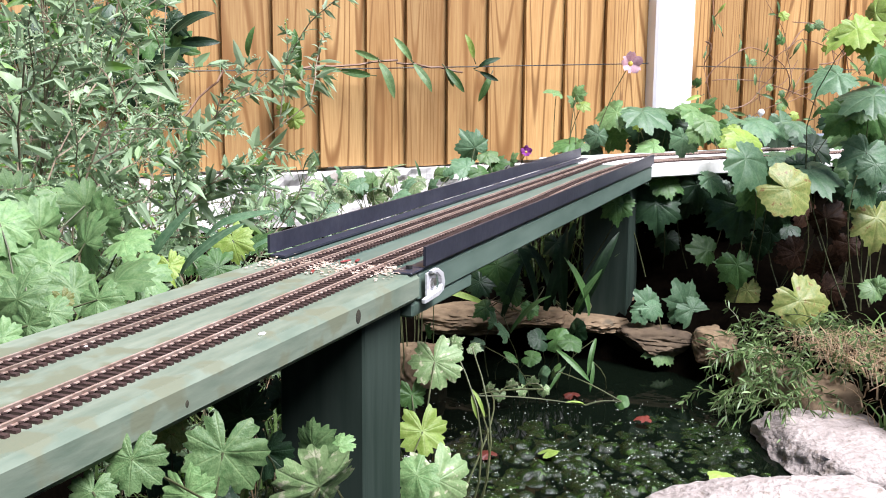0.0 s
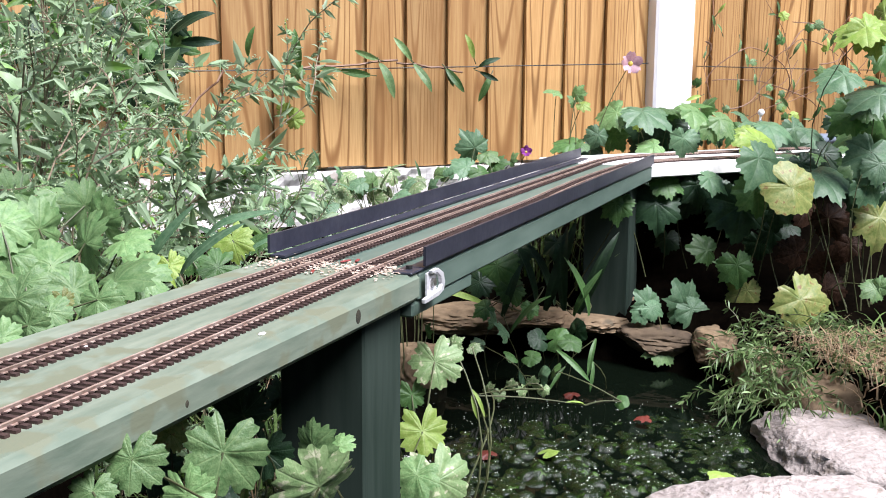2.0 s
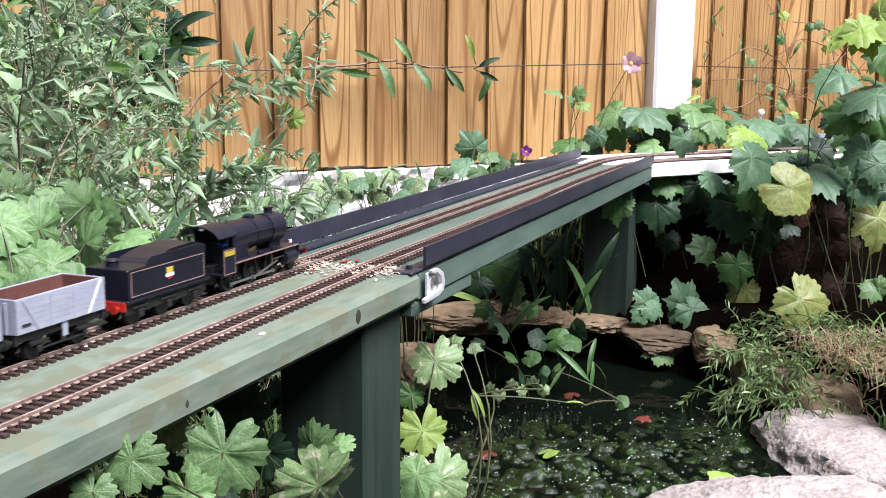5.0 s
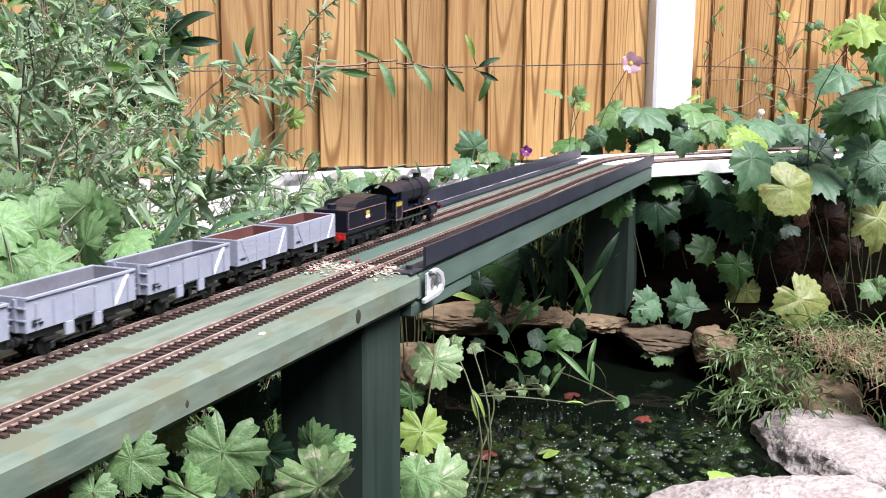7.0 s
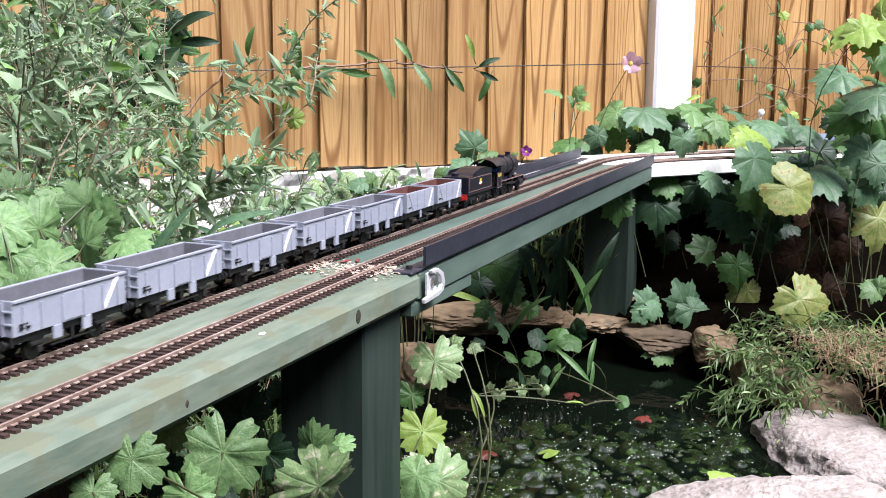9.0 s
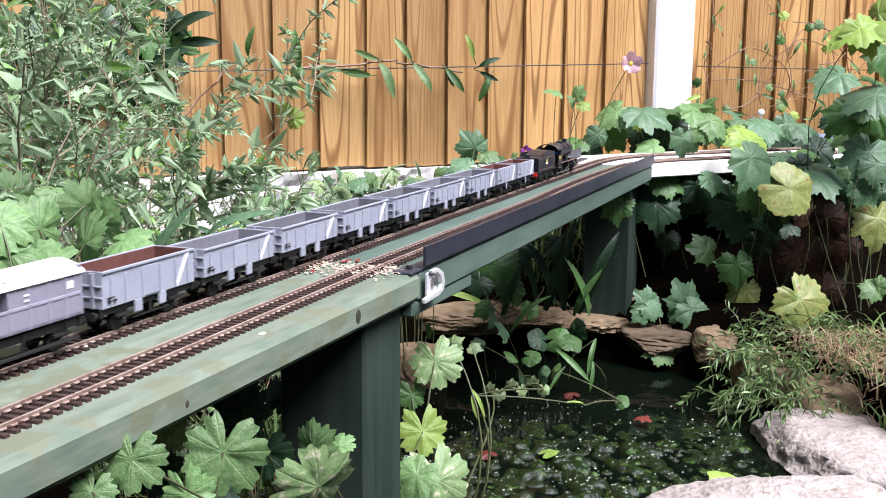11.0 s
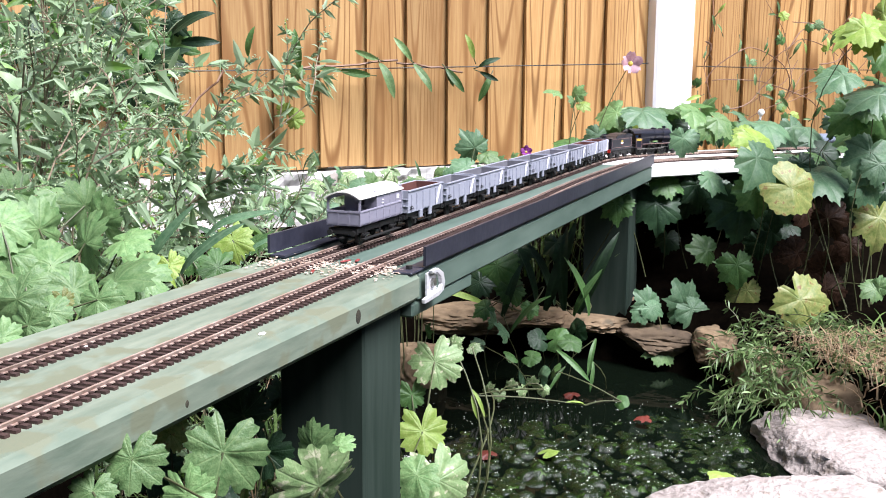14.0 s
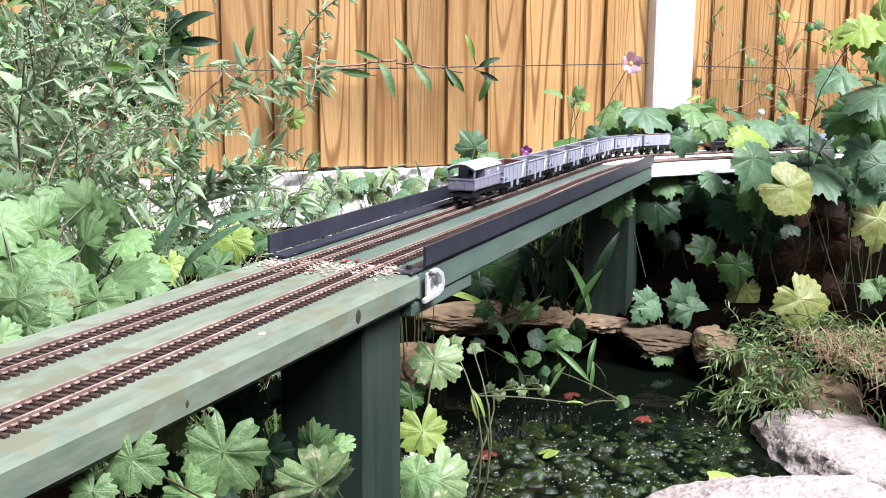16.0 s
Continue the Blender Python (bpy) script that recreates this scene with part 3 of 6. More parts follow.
def locomotive(offset):
    e = thing("steam_locomotive", Matrix(), "lined black six-coupled model steam engine", "model locomotive")
    zc, rb = 0.0366, 0.0119
    bm = bmesh.new()
    cyl(bm, (-0.044, 0, zc - 0.0002), (-0.018, 0, zc), rb + 0.0006, rb + 0.0003, seg=28)
    cyl(bm, (-0.018, 0, zc), (0.02, 0, zc), rb, rb - 0.0004, seg=28)
    box(bm, (-0.044, -rb + 0.0006, 0.02), (-0.018, rb - 0.0006, zc))
    boiler = smooth(part("boiler", bm, M_black, e))
    bm = bmesh.new()
    cyl(bm, (0.02, 0, zc - 0.0002), (0.040, 0, zc - 0.0002), rb + 0.0002, seg=28)
    cyl(bm, (0.040, 0, zc), (0.0418, 0, zc), rb - 0.001, rb - 0.003, seg=28)
    box(bm, (0.022, -0.006, 0.018), (0.039, 0.006, zc - 0.006))
    smokebox = smooth(part("smokebox", bm, M_black, e))
    for x in (-0.0195, -0.004, 0.0195):
        bm = bmesh.new()
        cyl(bm, (x, 0, zc), (x + 0.0007, 0, zc), rb + 0.0003, seg=28)
        part("boiler_band", bm, M_black, boiler)
    bm = bmesh.new()
    cyl(bm, (0.031, 0, zc + rb - 0.001), (0.031, 0, zc + rb + 0.003), 0.0038, 0.0033, seg=18)
    cyl(bm, (0.031, 0, zc + rb + 0.003), (0.031, 0, zc + rb + 0.0043), 0.0041, seg=18)
    smooth(part("chimney", bm, M_black, smokebox))
    bm = bmesh.new()
    cyl(bm, (0.002, 0, zc + rb - 0.002), (0.002, 0, zc + rb + 0.0014), 0.0048, 0.0044, seg=18)
    cyl(bm, (0.002, 0, zc + rb + 0.0014), (0.002, 0, zc + rb + 0.0026), 0.0044, 0.002, seg=18)
    smooth(part("dome", bm, M_black, boiler))
    bm = bmesh.new()
    cyl(bm, (-0.034, 0.003, zc + rb), (-0.034, 0.003, zc + rb + 0.0028), 0.001, seg=8)
    cyl(bm, (-0.034, -0.003, zc + rb), (-0.034, -0.003, zc + rb + 0.0028), 0.001, seg=8)
    part("safety_valve", bm, M_steel, boiler)
    # cab
    for sy in (-1, 1):
        y0, y1 = sorted((sy * 0.0155, sy * 0.0165))
        bm = boxes(((-0.0605, y0, 0.0135), (-0.043, y1, 0.0335)), ((-0.047, y0, 0.0335), (-0.043, y1, 0.043)), ((-0.0545, y0, 0.0335), (-0.0535, y1, 0.0425)))
        part("cab_side", bm, M_black, e)
        a, b = sorted((sy * 0.0165, sy * 0.0168))
        part("number_plate", boxes(((-0.0585, a, 0.028), (-0.0455, b, 0.0315))), M_yellow, e, "yellow number bar on the cab")
    part("cab_front", boxes(((-0.044, -0.0155, 0.02), (-0.043, 0.0155, 0.043))), M_black, e)
    bm = bmesh.new()
    arc = [(-0.0172 + 0.0344 * k / 14, 0.0422 + 0.0078 * (1 - ((k - 7) / 7) ** 2) ** 0.8) for k in range(15)]
    prism(bm, arc + [(yy, zz - 0.0009) for yy, zz in arc[::-1]], -0.0665, -0.0415)
    for q in bm.verts:
        q.co = Vector((q.co.y, q.co.x, q.co.z))
    bmesh.ops.recalc_face_normals(bm, faces=bm.faces)
    smooth(part("cab_roof", bm, M_black, e), 30)
    part("backhead", boxes(((-0.048, -0.008, 0.02), (-0.044, 0.008, 0.037)), bevel=0.0006), M_frame, e)
    bm = boxes(((-0.053, -0.0125, 0.0335), (-0.0485, -0.0065, 0.0375)), bevel=0.001)
    part("tool_locker", bm, M_blue, e, "small bright blue block in the cab")
    lined_panel(e, -0.0595, -0.0445, 0.0145, 0.0325, 0.0165)
    bm = boxes(((-0.043, -0.0165, 0.0205), (0.05, 0.0165, 0.0216)), ((0.05, -0.0165, 0.0165), (0.0512, 0.0165, 0.0216)), ((0.05, -0.0165, 0.0155), (0.063, 0.0165, 0.0166)),
               ((-0.062, -0.0155, 0.0145), (-0.043, 0.0155, 0.0155)), bevel=0.0002)
    part("running_plate", bm, M_black, e)
    for sy in (-1, 1):
        y0, y1 = sorted((sy * 0.0163, sy * 0.0167))
        part("valance", boxes(((-0.043, y0, 0.0207), (0.05, y1, 0.0217))), M_line, e, "pale red edge of the footplate")
        for x in (0.012, -0.008):
            part("lubricator", boxes(((x, min(sy * 0.0125, sy * 0.0155), 0.0216), (x + 0.004, max(sy * 0.0125, sy * 0.0155), 0.0245)), bevel=0.0004), M_black, e)
        bm = bmesh.new()
        cyl(bm, (0.031, sy * 0.0125, 0.0125), (0.0475, sy * 0.0125, 0.0125), 0.0052, seg=18)
        cyl(bm, (0.0295, sy * 0.0125, 0.0185), (0.049, sy * 0.0125, 0.0185), 0.0026, seg=12)
        smooth(part("cylinder", bm, M_black, e))
        part("slide_bar", boxes(((0.012, min(sy * 0.0125, sy * 0.0138), 0.0142), (0.031, max(sy * 0.0125, sy * 0.0138), 0.0148)), ((0.0125, min(sy * 0.0122, sy * 0.0136), 0.012), (0.0135, max(sy * 0.0122, sy * 0.0136), 0.0205))), M_steel, e)
        bm = bmesh.new()
        cyl(bm, (0.022, sy * 0.0118, zc + 0.0025), (-0.042, sy * 0.0118, zc + 0.0025), 0.0004, seg=6)
        part("handrail", bm, M_frame, boiler)
    part("frame", boxes(((-0.06, -0.0062, 0.007), (0.052, 0.0062, 0.0205))), M_frame, e)
    part("buffer_beam", boxes(((0.063, -0.0155, 0.0118), (0.0642, 0.0155, 0.0164))), M_red, e, "red buffer beam")
    buffers(e, 0.0642, 1)
    bm = bmesh.new()
    cyl(bm, (0.066, 0.0, 0.019), (0.066, 0.0, 0.0215), 0.0012, seg=8)
    part("lamp", bm, M_white, e)
    for x in (-0.043, -0.012, 0.018):
        w = wheelset(e, x, 0.0103, 14)
    wheelset(e, 0.05, 0.0062)
    for sy in (-1, 1):
        y0, y1 = sorted((sy * 0.0103, sy * 0.0113))
        bm = boxes(((-0.044, y0, -0.0009), (0.019, y1, 0.0009)), bevel=0.0002)
        for x in (-0.043, -0.012, 0.018):
            cyl(bm, (x, y0, 0), (x, y1 + 0.0004, 0), 0.0017, seg=10)
        rod = part("coupling_rod", bm, M_steel, e)
        RODS.append((rod, 0.0103, None))
        y0, y1 = sorted((sy * 0.0116, sy * 0.0125))
        bm = boxes(((0, y0, -0.0008), (0.037, y1, 0.0008)), bevel=0.0002)
        cyl(bm, (0, y0, 0), (0, y1, 0), 0.0017, seg=10)
        rod = part("connecting_rod", bm, M_steel, e)
        RODS.append((rod, 0.0103, 0.037))
    TRAIN.append((e, offset, 0.03))


# offsets of each vehicle's front (the engine: its middle) behind the first wagon's front
locomotive(-0.258 + 0.0687)
tender(-0.1115)
wooden_wagon(0.0)
wooden_wagon(0.084)
for k in range(6):
    steel_wagon(0.168 + 0.1083 * k)
steel_wagon(0.817, True, 0.0405, "weathered grey steel wagon with red-brown inside")
brake_van(0.931)

TRAVEL = ((0, -0.283), (3.5, 0.279), (4.2, 0.394), (7, 0.822), (9, 1.137), (11.5, 1.499), (12.5, 1.656), (14, 1.896), (16, 2.206))


def travelled(t):
    """How far the first wagon's front has come along the line at t seconds."""
    return float(np.interp(t, [a for a, b in TRAVEL], [b for a, b in TRAVEL]))


def motions():
    for ob, off, base in TRAIN:
        rows = []
        for k in range(81):
            d = travelled(k * 0.2) - off
            p, q = back_line(d + base)[0], back_line(d - base)[0]
            mid = (p + q) / 2
            rows.append((k * 0.2, RAIL @ pose(mid.x, mid.y, 0, 0, 0, math.degrees(math.atan2(p.y - q.y, p.x - q.x)))))
        walk(ob, rows)
    # leaves stirred by the wind
    for ob, much in SWAY:
        rest = ob.matrix_basis.copy()
        walk(ob, [(t, rest @ pose(0, 0, 0, 0, much * a, 0)) for t, a in ((0, -1), (0.8, 1), (1.5, 4), (2.5, 1.5), (3.5, -5), (4.2, -1), (5.2, 1), (6.3, -1), (7, 1), (8, 1.5), (9, 2), (10.2, 0), (11.3, 1), (12.5, 2), (14.5, 3), (16, 1.5))])
    for ob, x, r, parent in WHEELS:
        walk(ob, [(k / 30, pose(x, 0, r, 0, math.degrees(travelled(k / 30) / r))) for k in range(481)])
    for ob, r, reach in RODS:
        rows = []
        for k in range(481):
            a = travelled(k / 30) / r
            cx, cz = -math.sin(a) * 0.0055, r - math.cos(a) * 0.0055
            if reach:
                rows.append((k / 30, pose(cx - 0.012, 0, cz, 0, -math.degrees(math.asin((0.0125 - cz) / reach)))))
            else:
                rows.append((k / 30, pose(cx, 0, cz)))
        walk(ob, rows)


# ---- leaves ----
def leaf_mat(name, c1, c2, vein, lobes=0, spots=None, spot_at=0.62, rough=0.5, thin=0.3, island=False):
    """A leaf: blotched colour, paler veins fanning from the stalk, light shining through."""
    m = mat(name, c1, c2, 9, rough, 0.28, spots=spots, spot_at=spot_at, spot_scale=9, vary=0.28, island=island, fine=3, spec=0.5)
    [k for k in m.node_tree.nodes if k.type == "BUMP"][0].inputs["Distance"].default_value = 0.004
    nt = m.node_tree
    N, L = nt.nodes, nt.links
    b = N["Principled BSDF"]
    src = b.inputs["Base Color"].links[0].from_socket
    if lobes:
        def calc(op, x, y=None, z=None):
            k = N.new("ShaderNodeMath")
            k.operation = op
            for i, v in enumerate((x, y, z)):
                if isinstance(v, (int, float)):
                    k.inputs[i].default_value = v
                elif v is not None:
                    L.new(v, k.inputs[i])
            return k.outputs[0]

        tc = N.new("ShaderNodeTexCoord")
        sx = N.new("ShaderNodeSeparateXYZ")
        L.new(tc.outputs["Object"], sx.inputs[0])
        gap = 2 * math.pi / lobes
        ang = calc("ARCTAN2", sx.outputs["X"], sx.outputs["Y"])
        off = calc("ABSOLUTE", calc("SUBTRACT", calc("FLOORED_MODULO", calc("ADD", ang, gap / 2), gap), gap / 2))
        rad = calc("SQRT", calc("ADD", calc("MULTIPLY", sx.outputs["X"], sx.outputs["X"]), calc("MULTIPLY", sx.outputs["Y"], sx.outputs["Y"])))
        along, aside = calc("MULTIPLY", rad, calc("COSINE", off)), calc("MULTIPLY", rad, calc("SINE", off))
        rib = calc("SUBTRACT", 1.0, calc("SMOOTH_MIN", calc("DIVIDE", aside, 0.016), 1.0, 0.3))
        wave = calc("ABSOLUTE", calc("SINE", calc("MULTIPLY", calc("SUBTRACT", along, calc("MULTIPLY", aside, 1.1)), 34.0)))
        side = calc("MULTIPLY", calc("SUBTRACT", 1.0, calc("SMOOTH_MIN", calc("DIVIDE", wave, 0.22), 1.0, 0.2)), 0.4)
        veins = calc("MINIMUM", calc("MAXIMUM", calc("MAXIMUM", rib, side), 0.0), 1.0)
        mx = N.new("ShaderNodeMix")
        mx.data_type = "RGBA"
        L.new(calc("MULTIPLY", veins, 0.3), mx.inputs["Factor"])
        L.new(src, mx.inputs["A"])
        mx.inputs["B"].default_value = (*vein, 1)
        src = mx.outputs["Result"]
        L.new(src, b.inputs["Base Color"])
        crease = N.new("ShaderNodeBump")
        crease.inputs["Strength"].default_value = 0.22
        crease.inputs["Distance"].default_value = 0.002
        L.new(calc("SUBTRACT", 1.0, veins), crease.inputs["Height"])
        L.new(b.inputs["Normal"].links[0].from_socket, crease.inputs["Normal"])
        L.new(crease.outputs[0], b.inputs["Normal"])
    tr = N.new("ShaderNodeBsdfTranslucent")
    L.new(src, tr.inputs["Color"])
    mix = N.new("ShaderNodeMixShader")
    mix.inputs[0].default_value = thin
    L.new(b.outputs[0], mix.inputs[1])
    L.new(tr.outputs[0], mix.inputs[2])
    L.new(mix.outputs[0], N["Material Output"].inputs["Surface"])
    return m


L_light = leaf_mat("fresh_green_leaf", (0.095, 0.2, 0.066), (0.195, 0.31, 0.125), (0.2482, 0.3358, 0.146), 7)
L_mid = leaf_mat("green_leaf", (0.0438, 0.1168, 0.0292), (0.0876, 0.1825, 0.0511), (0.146, 0.2336, 0.0876), 7)
# darker green with shade put into it, for shaded and for dark leaves
L_dark = leaf_mat("dark_and_shaded_leaf", (0.00876, 0.03066, 0.01241), (0.0219, 0.05986, 0.0219), (0.0657, 0.1241, 0.0584), 7, thin=0.15)
L_teal = leaf_mat("blue_green_leaf", (0.0657, 0.1533, 0.073), (0.1387, 0.2409, 0.1278), (0.2044, 0.292, 0.1752), 7)
L_yellow = leaf_mat("yellowing_leaf", (0.125, 0.18, 0.042), (0.28, 0.285, 0.092), (0.219, 0.2628, 0.073), 7, spots=(0.1752, 0.1095, 0.0365))
L_lime = leaf_mat("lime_green_leaf", (0.1971, 0.3285, 0.0438), (0.3212, 0.4234, 0.1022), (0.3066, 0.3796, 0.146), 7)
L_pale = leaf_mat("pale_mottled_leaf", (0.125, 0.215, 0.08), (0.23, 0.31, 0.145), (0.27, 0.33, 0.19), 7, spots=(0.4088, 0.4234, 0.2774), spot_at=0.58)
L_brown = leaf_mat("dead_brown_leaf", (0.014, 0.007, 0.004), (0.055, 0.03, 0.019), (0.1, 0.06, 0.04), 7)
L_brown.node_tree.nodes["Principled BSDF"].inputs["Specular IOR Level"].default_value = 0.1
L_herb = leaf_mat("grey_green_herb", (0.175, 0.29, 0.125), (0.39, 0.5, 0.34), (0.2, 0.28, 0.18), 0, island=True, thin=0.35, rough=0.5, spots=(0.17, 0.33, 0.06), spot_at=0.6)
L_seed = leaf_mat("pale_green_seed_heads", (0.26, 0.34, 0.17), (0.46, 0.52, 0.34), (0.3, 0.4, 0.2), 0, island=True, rough=0.7)
L_grass = leaf_mat("grass_blades", (0.05475, 0.1168, 0.02555), (0.1606, 0.2409, 0.073), (0.219, 0.292, 0.146), 0, island=True)
L_weed = leaf_mat("grey_green_weed", (0.06, 0.13, 0.035), (0.22, 0.31, 0.12), (0.3, 0.4, 0.2), 0, island=True)
L_straw = leaf_mat("dry_straw", (0.2482, 0.1606, 0.0876), (0.4234, 0.3212, 0.2044), (0.365, 0.292, 0.1825), 0, island=True)
M_stem = mat("green_brown_stem", (0.0365, 0.04745, 0.01606), (0.0876, 0.0949, 0.0365), 60, 0.6, 0.2)
M_herbstem = mat("pale_herb_stem", (0.17, 0.15, 0.085), (0.34, 0.25, 0.19), 60, 0.6, 0.2)
M_redstem = mat("reddish_stem", (0.146, 0.073, 0.0438), (0.219, 0.1241, 0.073), 60, 0.6, 0.2)


def leaf_mesh(name, outline, rings=5, seg=84, cup=0.22, fold=0.05, lobes=7, seed=0, pleat=0.0):
    """A blade round its stalk's end, tip along y, with the given radius at each angle, sunk along its veins."""
    bm = bmesh.new()
    rnd = random.Random(seed)
    ph, curl = rnd.uniform(0, 6), rnd.uniform(0.7, 1.5)
    mid = bm.verts.new((0, 0, 0))
    prev = None
    gap = 2 * math.pi / 7
    for k in range(1, rings + 1):
        ring = []
        for i in range(seg):
            a = 2 * math.pi * i / seg - math.pi
            r = outline(a) * k / rings
            x, y = r * math.sin(a), r * math.cos(a)
            off = abs((a + gap / 2) % gap - gap / 2) / (gap / 2)
            z = -cup * curl * (r * r) * 1.6 + fold * r * math.cos(lobes * a) + 0.09 * r * math.sin(2 * a + ph) + 0.05 * r * math.sin(3 * a + 2 * ph)
            z += pleat * r * min(off * 2.2, 1) + 0.03 * noise.noise(Vector((x * 5, y * 5, seed))) + 0.012 * noise.noise(Vector((x * 14, y * 14, seed)))
            ring.append(bm.verts.new((x, y, z)))
        for i in range(seg):
            j = (i + 1) % seg
            if prev:
                bm.faces.new((prev[i], ring[i], ring[j], prev[j]))
            else:
                bm.faces.new((mid, ring[i], ring[j]))
        prev = ring
    bmesh.ops.recalc_face_normals(bm, faces=bm.faces)
    if sum(f.normal.z for f in bm.faces) < 0:
        bmesh.ops.reverse_faces(bm, faces=bm.faces)
    me = bpy.data.meshes.new(name)
    bm.to_mesh(me)
    bm.free()
    for p in me.polygons:
        p.use_smooth = True
    return me


def geranium_outline(k):
    def f(a):
        notch = 1 - 0.75 * math.exp(-((abs(a) - math.pi) / 0.22) ** 2)
        lobe = 0.74 + 0.26 * abs(math.cos(3.5 * a)) ** 0.5
        tooth = 1 + 0.06 * math.sin(21 * a + k) + 0.03 * math.sin(13 * a + 2 * k)
        return 0.52 * lobe * notch * tooth * (1 + 0.08 * math.cos(a + k))
    return f


def vine_outline(k):
    """Five pointed lobes with a toothed edge."""
    def f(a):
        b = abs(a)
        notch = 1 - 0.62 * math.exp(-((b - math.pi) / 0.3) ** 2)
        lobe = 0.7
        for at, tall, wide in ((0, 0.42, 0.46), (0.9, 0.27, 0.4), (1.8, 0.13, 0.4)):
            lobe += tall * max(0, 1 - abs(b - at) / wide / 1.35) ** 1.25
        saw = 1 + 0.075 * (1 - 2 * abs(2 * ((a * 3.9 + k) % 1) - 1)) + 0.03 * math.sin(13 * a + k)
        return 0.55 * lobe * notch * saw * (1 + 0.08 * math.sin(a + k))
    return f


def round_outline(k):
    def f(a):
        notch = 1 - 0.8 * math.exp(-((abs(a) - math.pi) / 0.2) ** 2)
        return 0.5 * notch * (1 + 0.03 * math.sin(21 * a) + 0.05 * math.sin(5 * a + k))
    return f


def strap_mesh(name, seed, wide=0.062):
    """A long blade from its foot, arched, creased along the middle."""
    bm = bmesh.new()
    prev = None
    for i in range(13):
        u = i / 12
        w = wide * math.sin(math.pi * min(0.06 + u * 0.94, 1)) ** 0.7 + 0.004
        z = 0.14 * math.sin(math.pi * u) + 0.02 * math.sin(7 * u + seed)
        row = [bm.verts.new((x * w + 0.05 * u * math.sin(seed), u, z + abs(x) * w * 0.3)) for x in (-1, -0.5, 0, 0.5, 1)]
        if prev:
            for j in range(4):
                bm.faces.new((prev[j], prev[j + 1], row[j + 1], row[j]))
        prev = row
    me = bpy.data.meshes.new(name)
    bm.to_mesh(me)
    bm.free()
    for p in me.polygons:
        p.use_smooth = True
    return me


GERANIUM = [leaf_mesh("geranium_leaf", geranium_outline(k), seed=k, pleat=0.035) for k in range(4)]
VINE = [leaf_mesh("lobed_leaf", vine_outline(k * 1.7), seed=k + 9, cup=0.34, fold=0.0, pleat=0.05) for k in range(4)]
ROUND = [leaf_mesh("round_leaf", round_outline(k), seed=k + 20, fold=0.02) for k in range(2)]
STRAP = [strap_mesh("strap_leaf", k) for k in range(3)]
LANCE = [strap_mesh("narrow_leaf", k, 0.125) for k in range(3)]
BLADES = {}


def tube(bm, pts, r0, r1, seg=5):
    """A thin stem through points."""
    prev = None
    for i, p in enumerate(pts):
        d = (pts[min(i + 1, len(pts) - 1)] - pts[max(i - 1, 0)]).normalized()
        u = d.orthogonal().normalized()
        v = d.cross(u)
        r = r0 + (r1 - r0) * i / (len(pts) - 1)
        if prev:
            # keep the rings from twisting
            u = (prev[1] - d * prev[1].dot(d)).normalized()
            v = d.cross(u)
        ring = [bm.verts.new(p + r * (math.cos(2 * math.pi * k / seg) * u + math.sin(2 * math.pi * k / seg) * v)) for k in range(seg)]
        if prev:
            for k in range(seg):
                bm.faces.new((prev[0][k], prev[0][(k + 1) % seg], ring[(k + 1) % seg], ring[k]))
        prev = (ring, u)


def bow(a, b, lift, n=7):
    """Points on an arched line from a to b."""
    return [a.lerp(b, i / n) + Vector((0, 0, lift * math.sin(math.pi * i / n))) for i in range(n + 1)]


def plant(name, x, y, z, label):
    p = thing(name, pose(x, y, z if z < 0.17 else min(z, ground_height(x, y)) - 0.005), label, "plant")
    STEMS[p.name] = bmesh.new()
    return p


STEMS, LAST = {}, {}
_pick = random.Random(7)


def leaf(p, kind, material, x, y, z, size, tip, lean, up=None):
    """One leaf: its stalk's end, its width, the way its tip points (degrees from the right, upwards), how far it leans forward, and how far its face looks up."""
    base = p.matrix_basis.translation
    at = Vector((x, y, z)) - base
    a = radians(tip + _pick.uniform(-8, 8))
    t = Vector((math.cos(a), -lean * _pick.uniform(0.4, 1.2), math.sin(a))).normalized()
    n = Vector((_pick.uniform(-0.5, 0.5), -1, 1.25 + _pick.uniform(-0.65, 0.9)))
    if p.name.startswith(("fence_climber", "young_vine")):
        n = Vector((_pick.uniform(-0.5, 0.5), -1, _pick.uniform(-0.1, 0.6)))
    if up is not None:
        n = Vector((_pick.uniform(-0.35, 0.35), -1, up * _pick.uniform(0.8, 1.2)))
    n = (n - t * n.dot(t)).normalized()
    m = Matrix((t.cross(n), t, n)).transposed().to_4x4()
    i = _pick.randrange(len(kind))
    key = (kind[i].name, material.name)
    if key not in BLADES:
        me = kind[i].copy()
        me.materials.append(material)
        BLADES[key] = me
    ob = new("leaf", BLADES[key])
    ob.parent = p
    ob.matrix_basis = Matrix.Translation(at) @ m @ Matrix.Diagonal((size, size, size, 1))
    foot, lift = Vector((at.x * 0.6, at.y * 0.5, 0)), 0.1 * at.length
    if p.name.startswith("fence_climber"):
        foot, lift = at - t * 0.012 + Vector((0, 0.01, 0)), 0.0
    elif p.name.startswith("creeping") and p.name in LAST:
        foot, lift = LAST[p.name], 0.004
    LAST[p.name] = at
    pts = bow(foot, at, lift)
    if lift > 0.01:
        side = Vector((_pick.uniform(-1, 1), _pick.uniform(-1, 1), 0)) * 0.16 * at.length
        pts = [q + side * math.sin(math.pi * i / 7) for i, q in enumerate(pts)]
    if not p.name.startswith("lobed_shrub") or _pick.random() < 0.4:
        tube(STEMS[p.name], pts, 0.0013, 0.0007)
    return ob


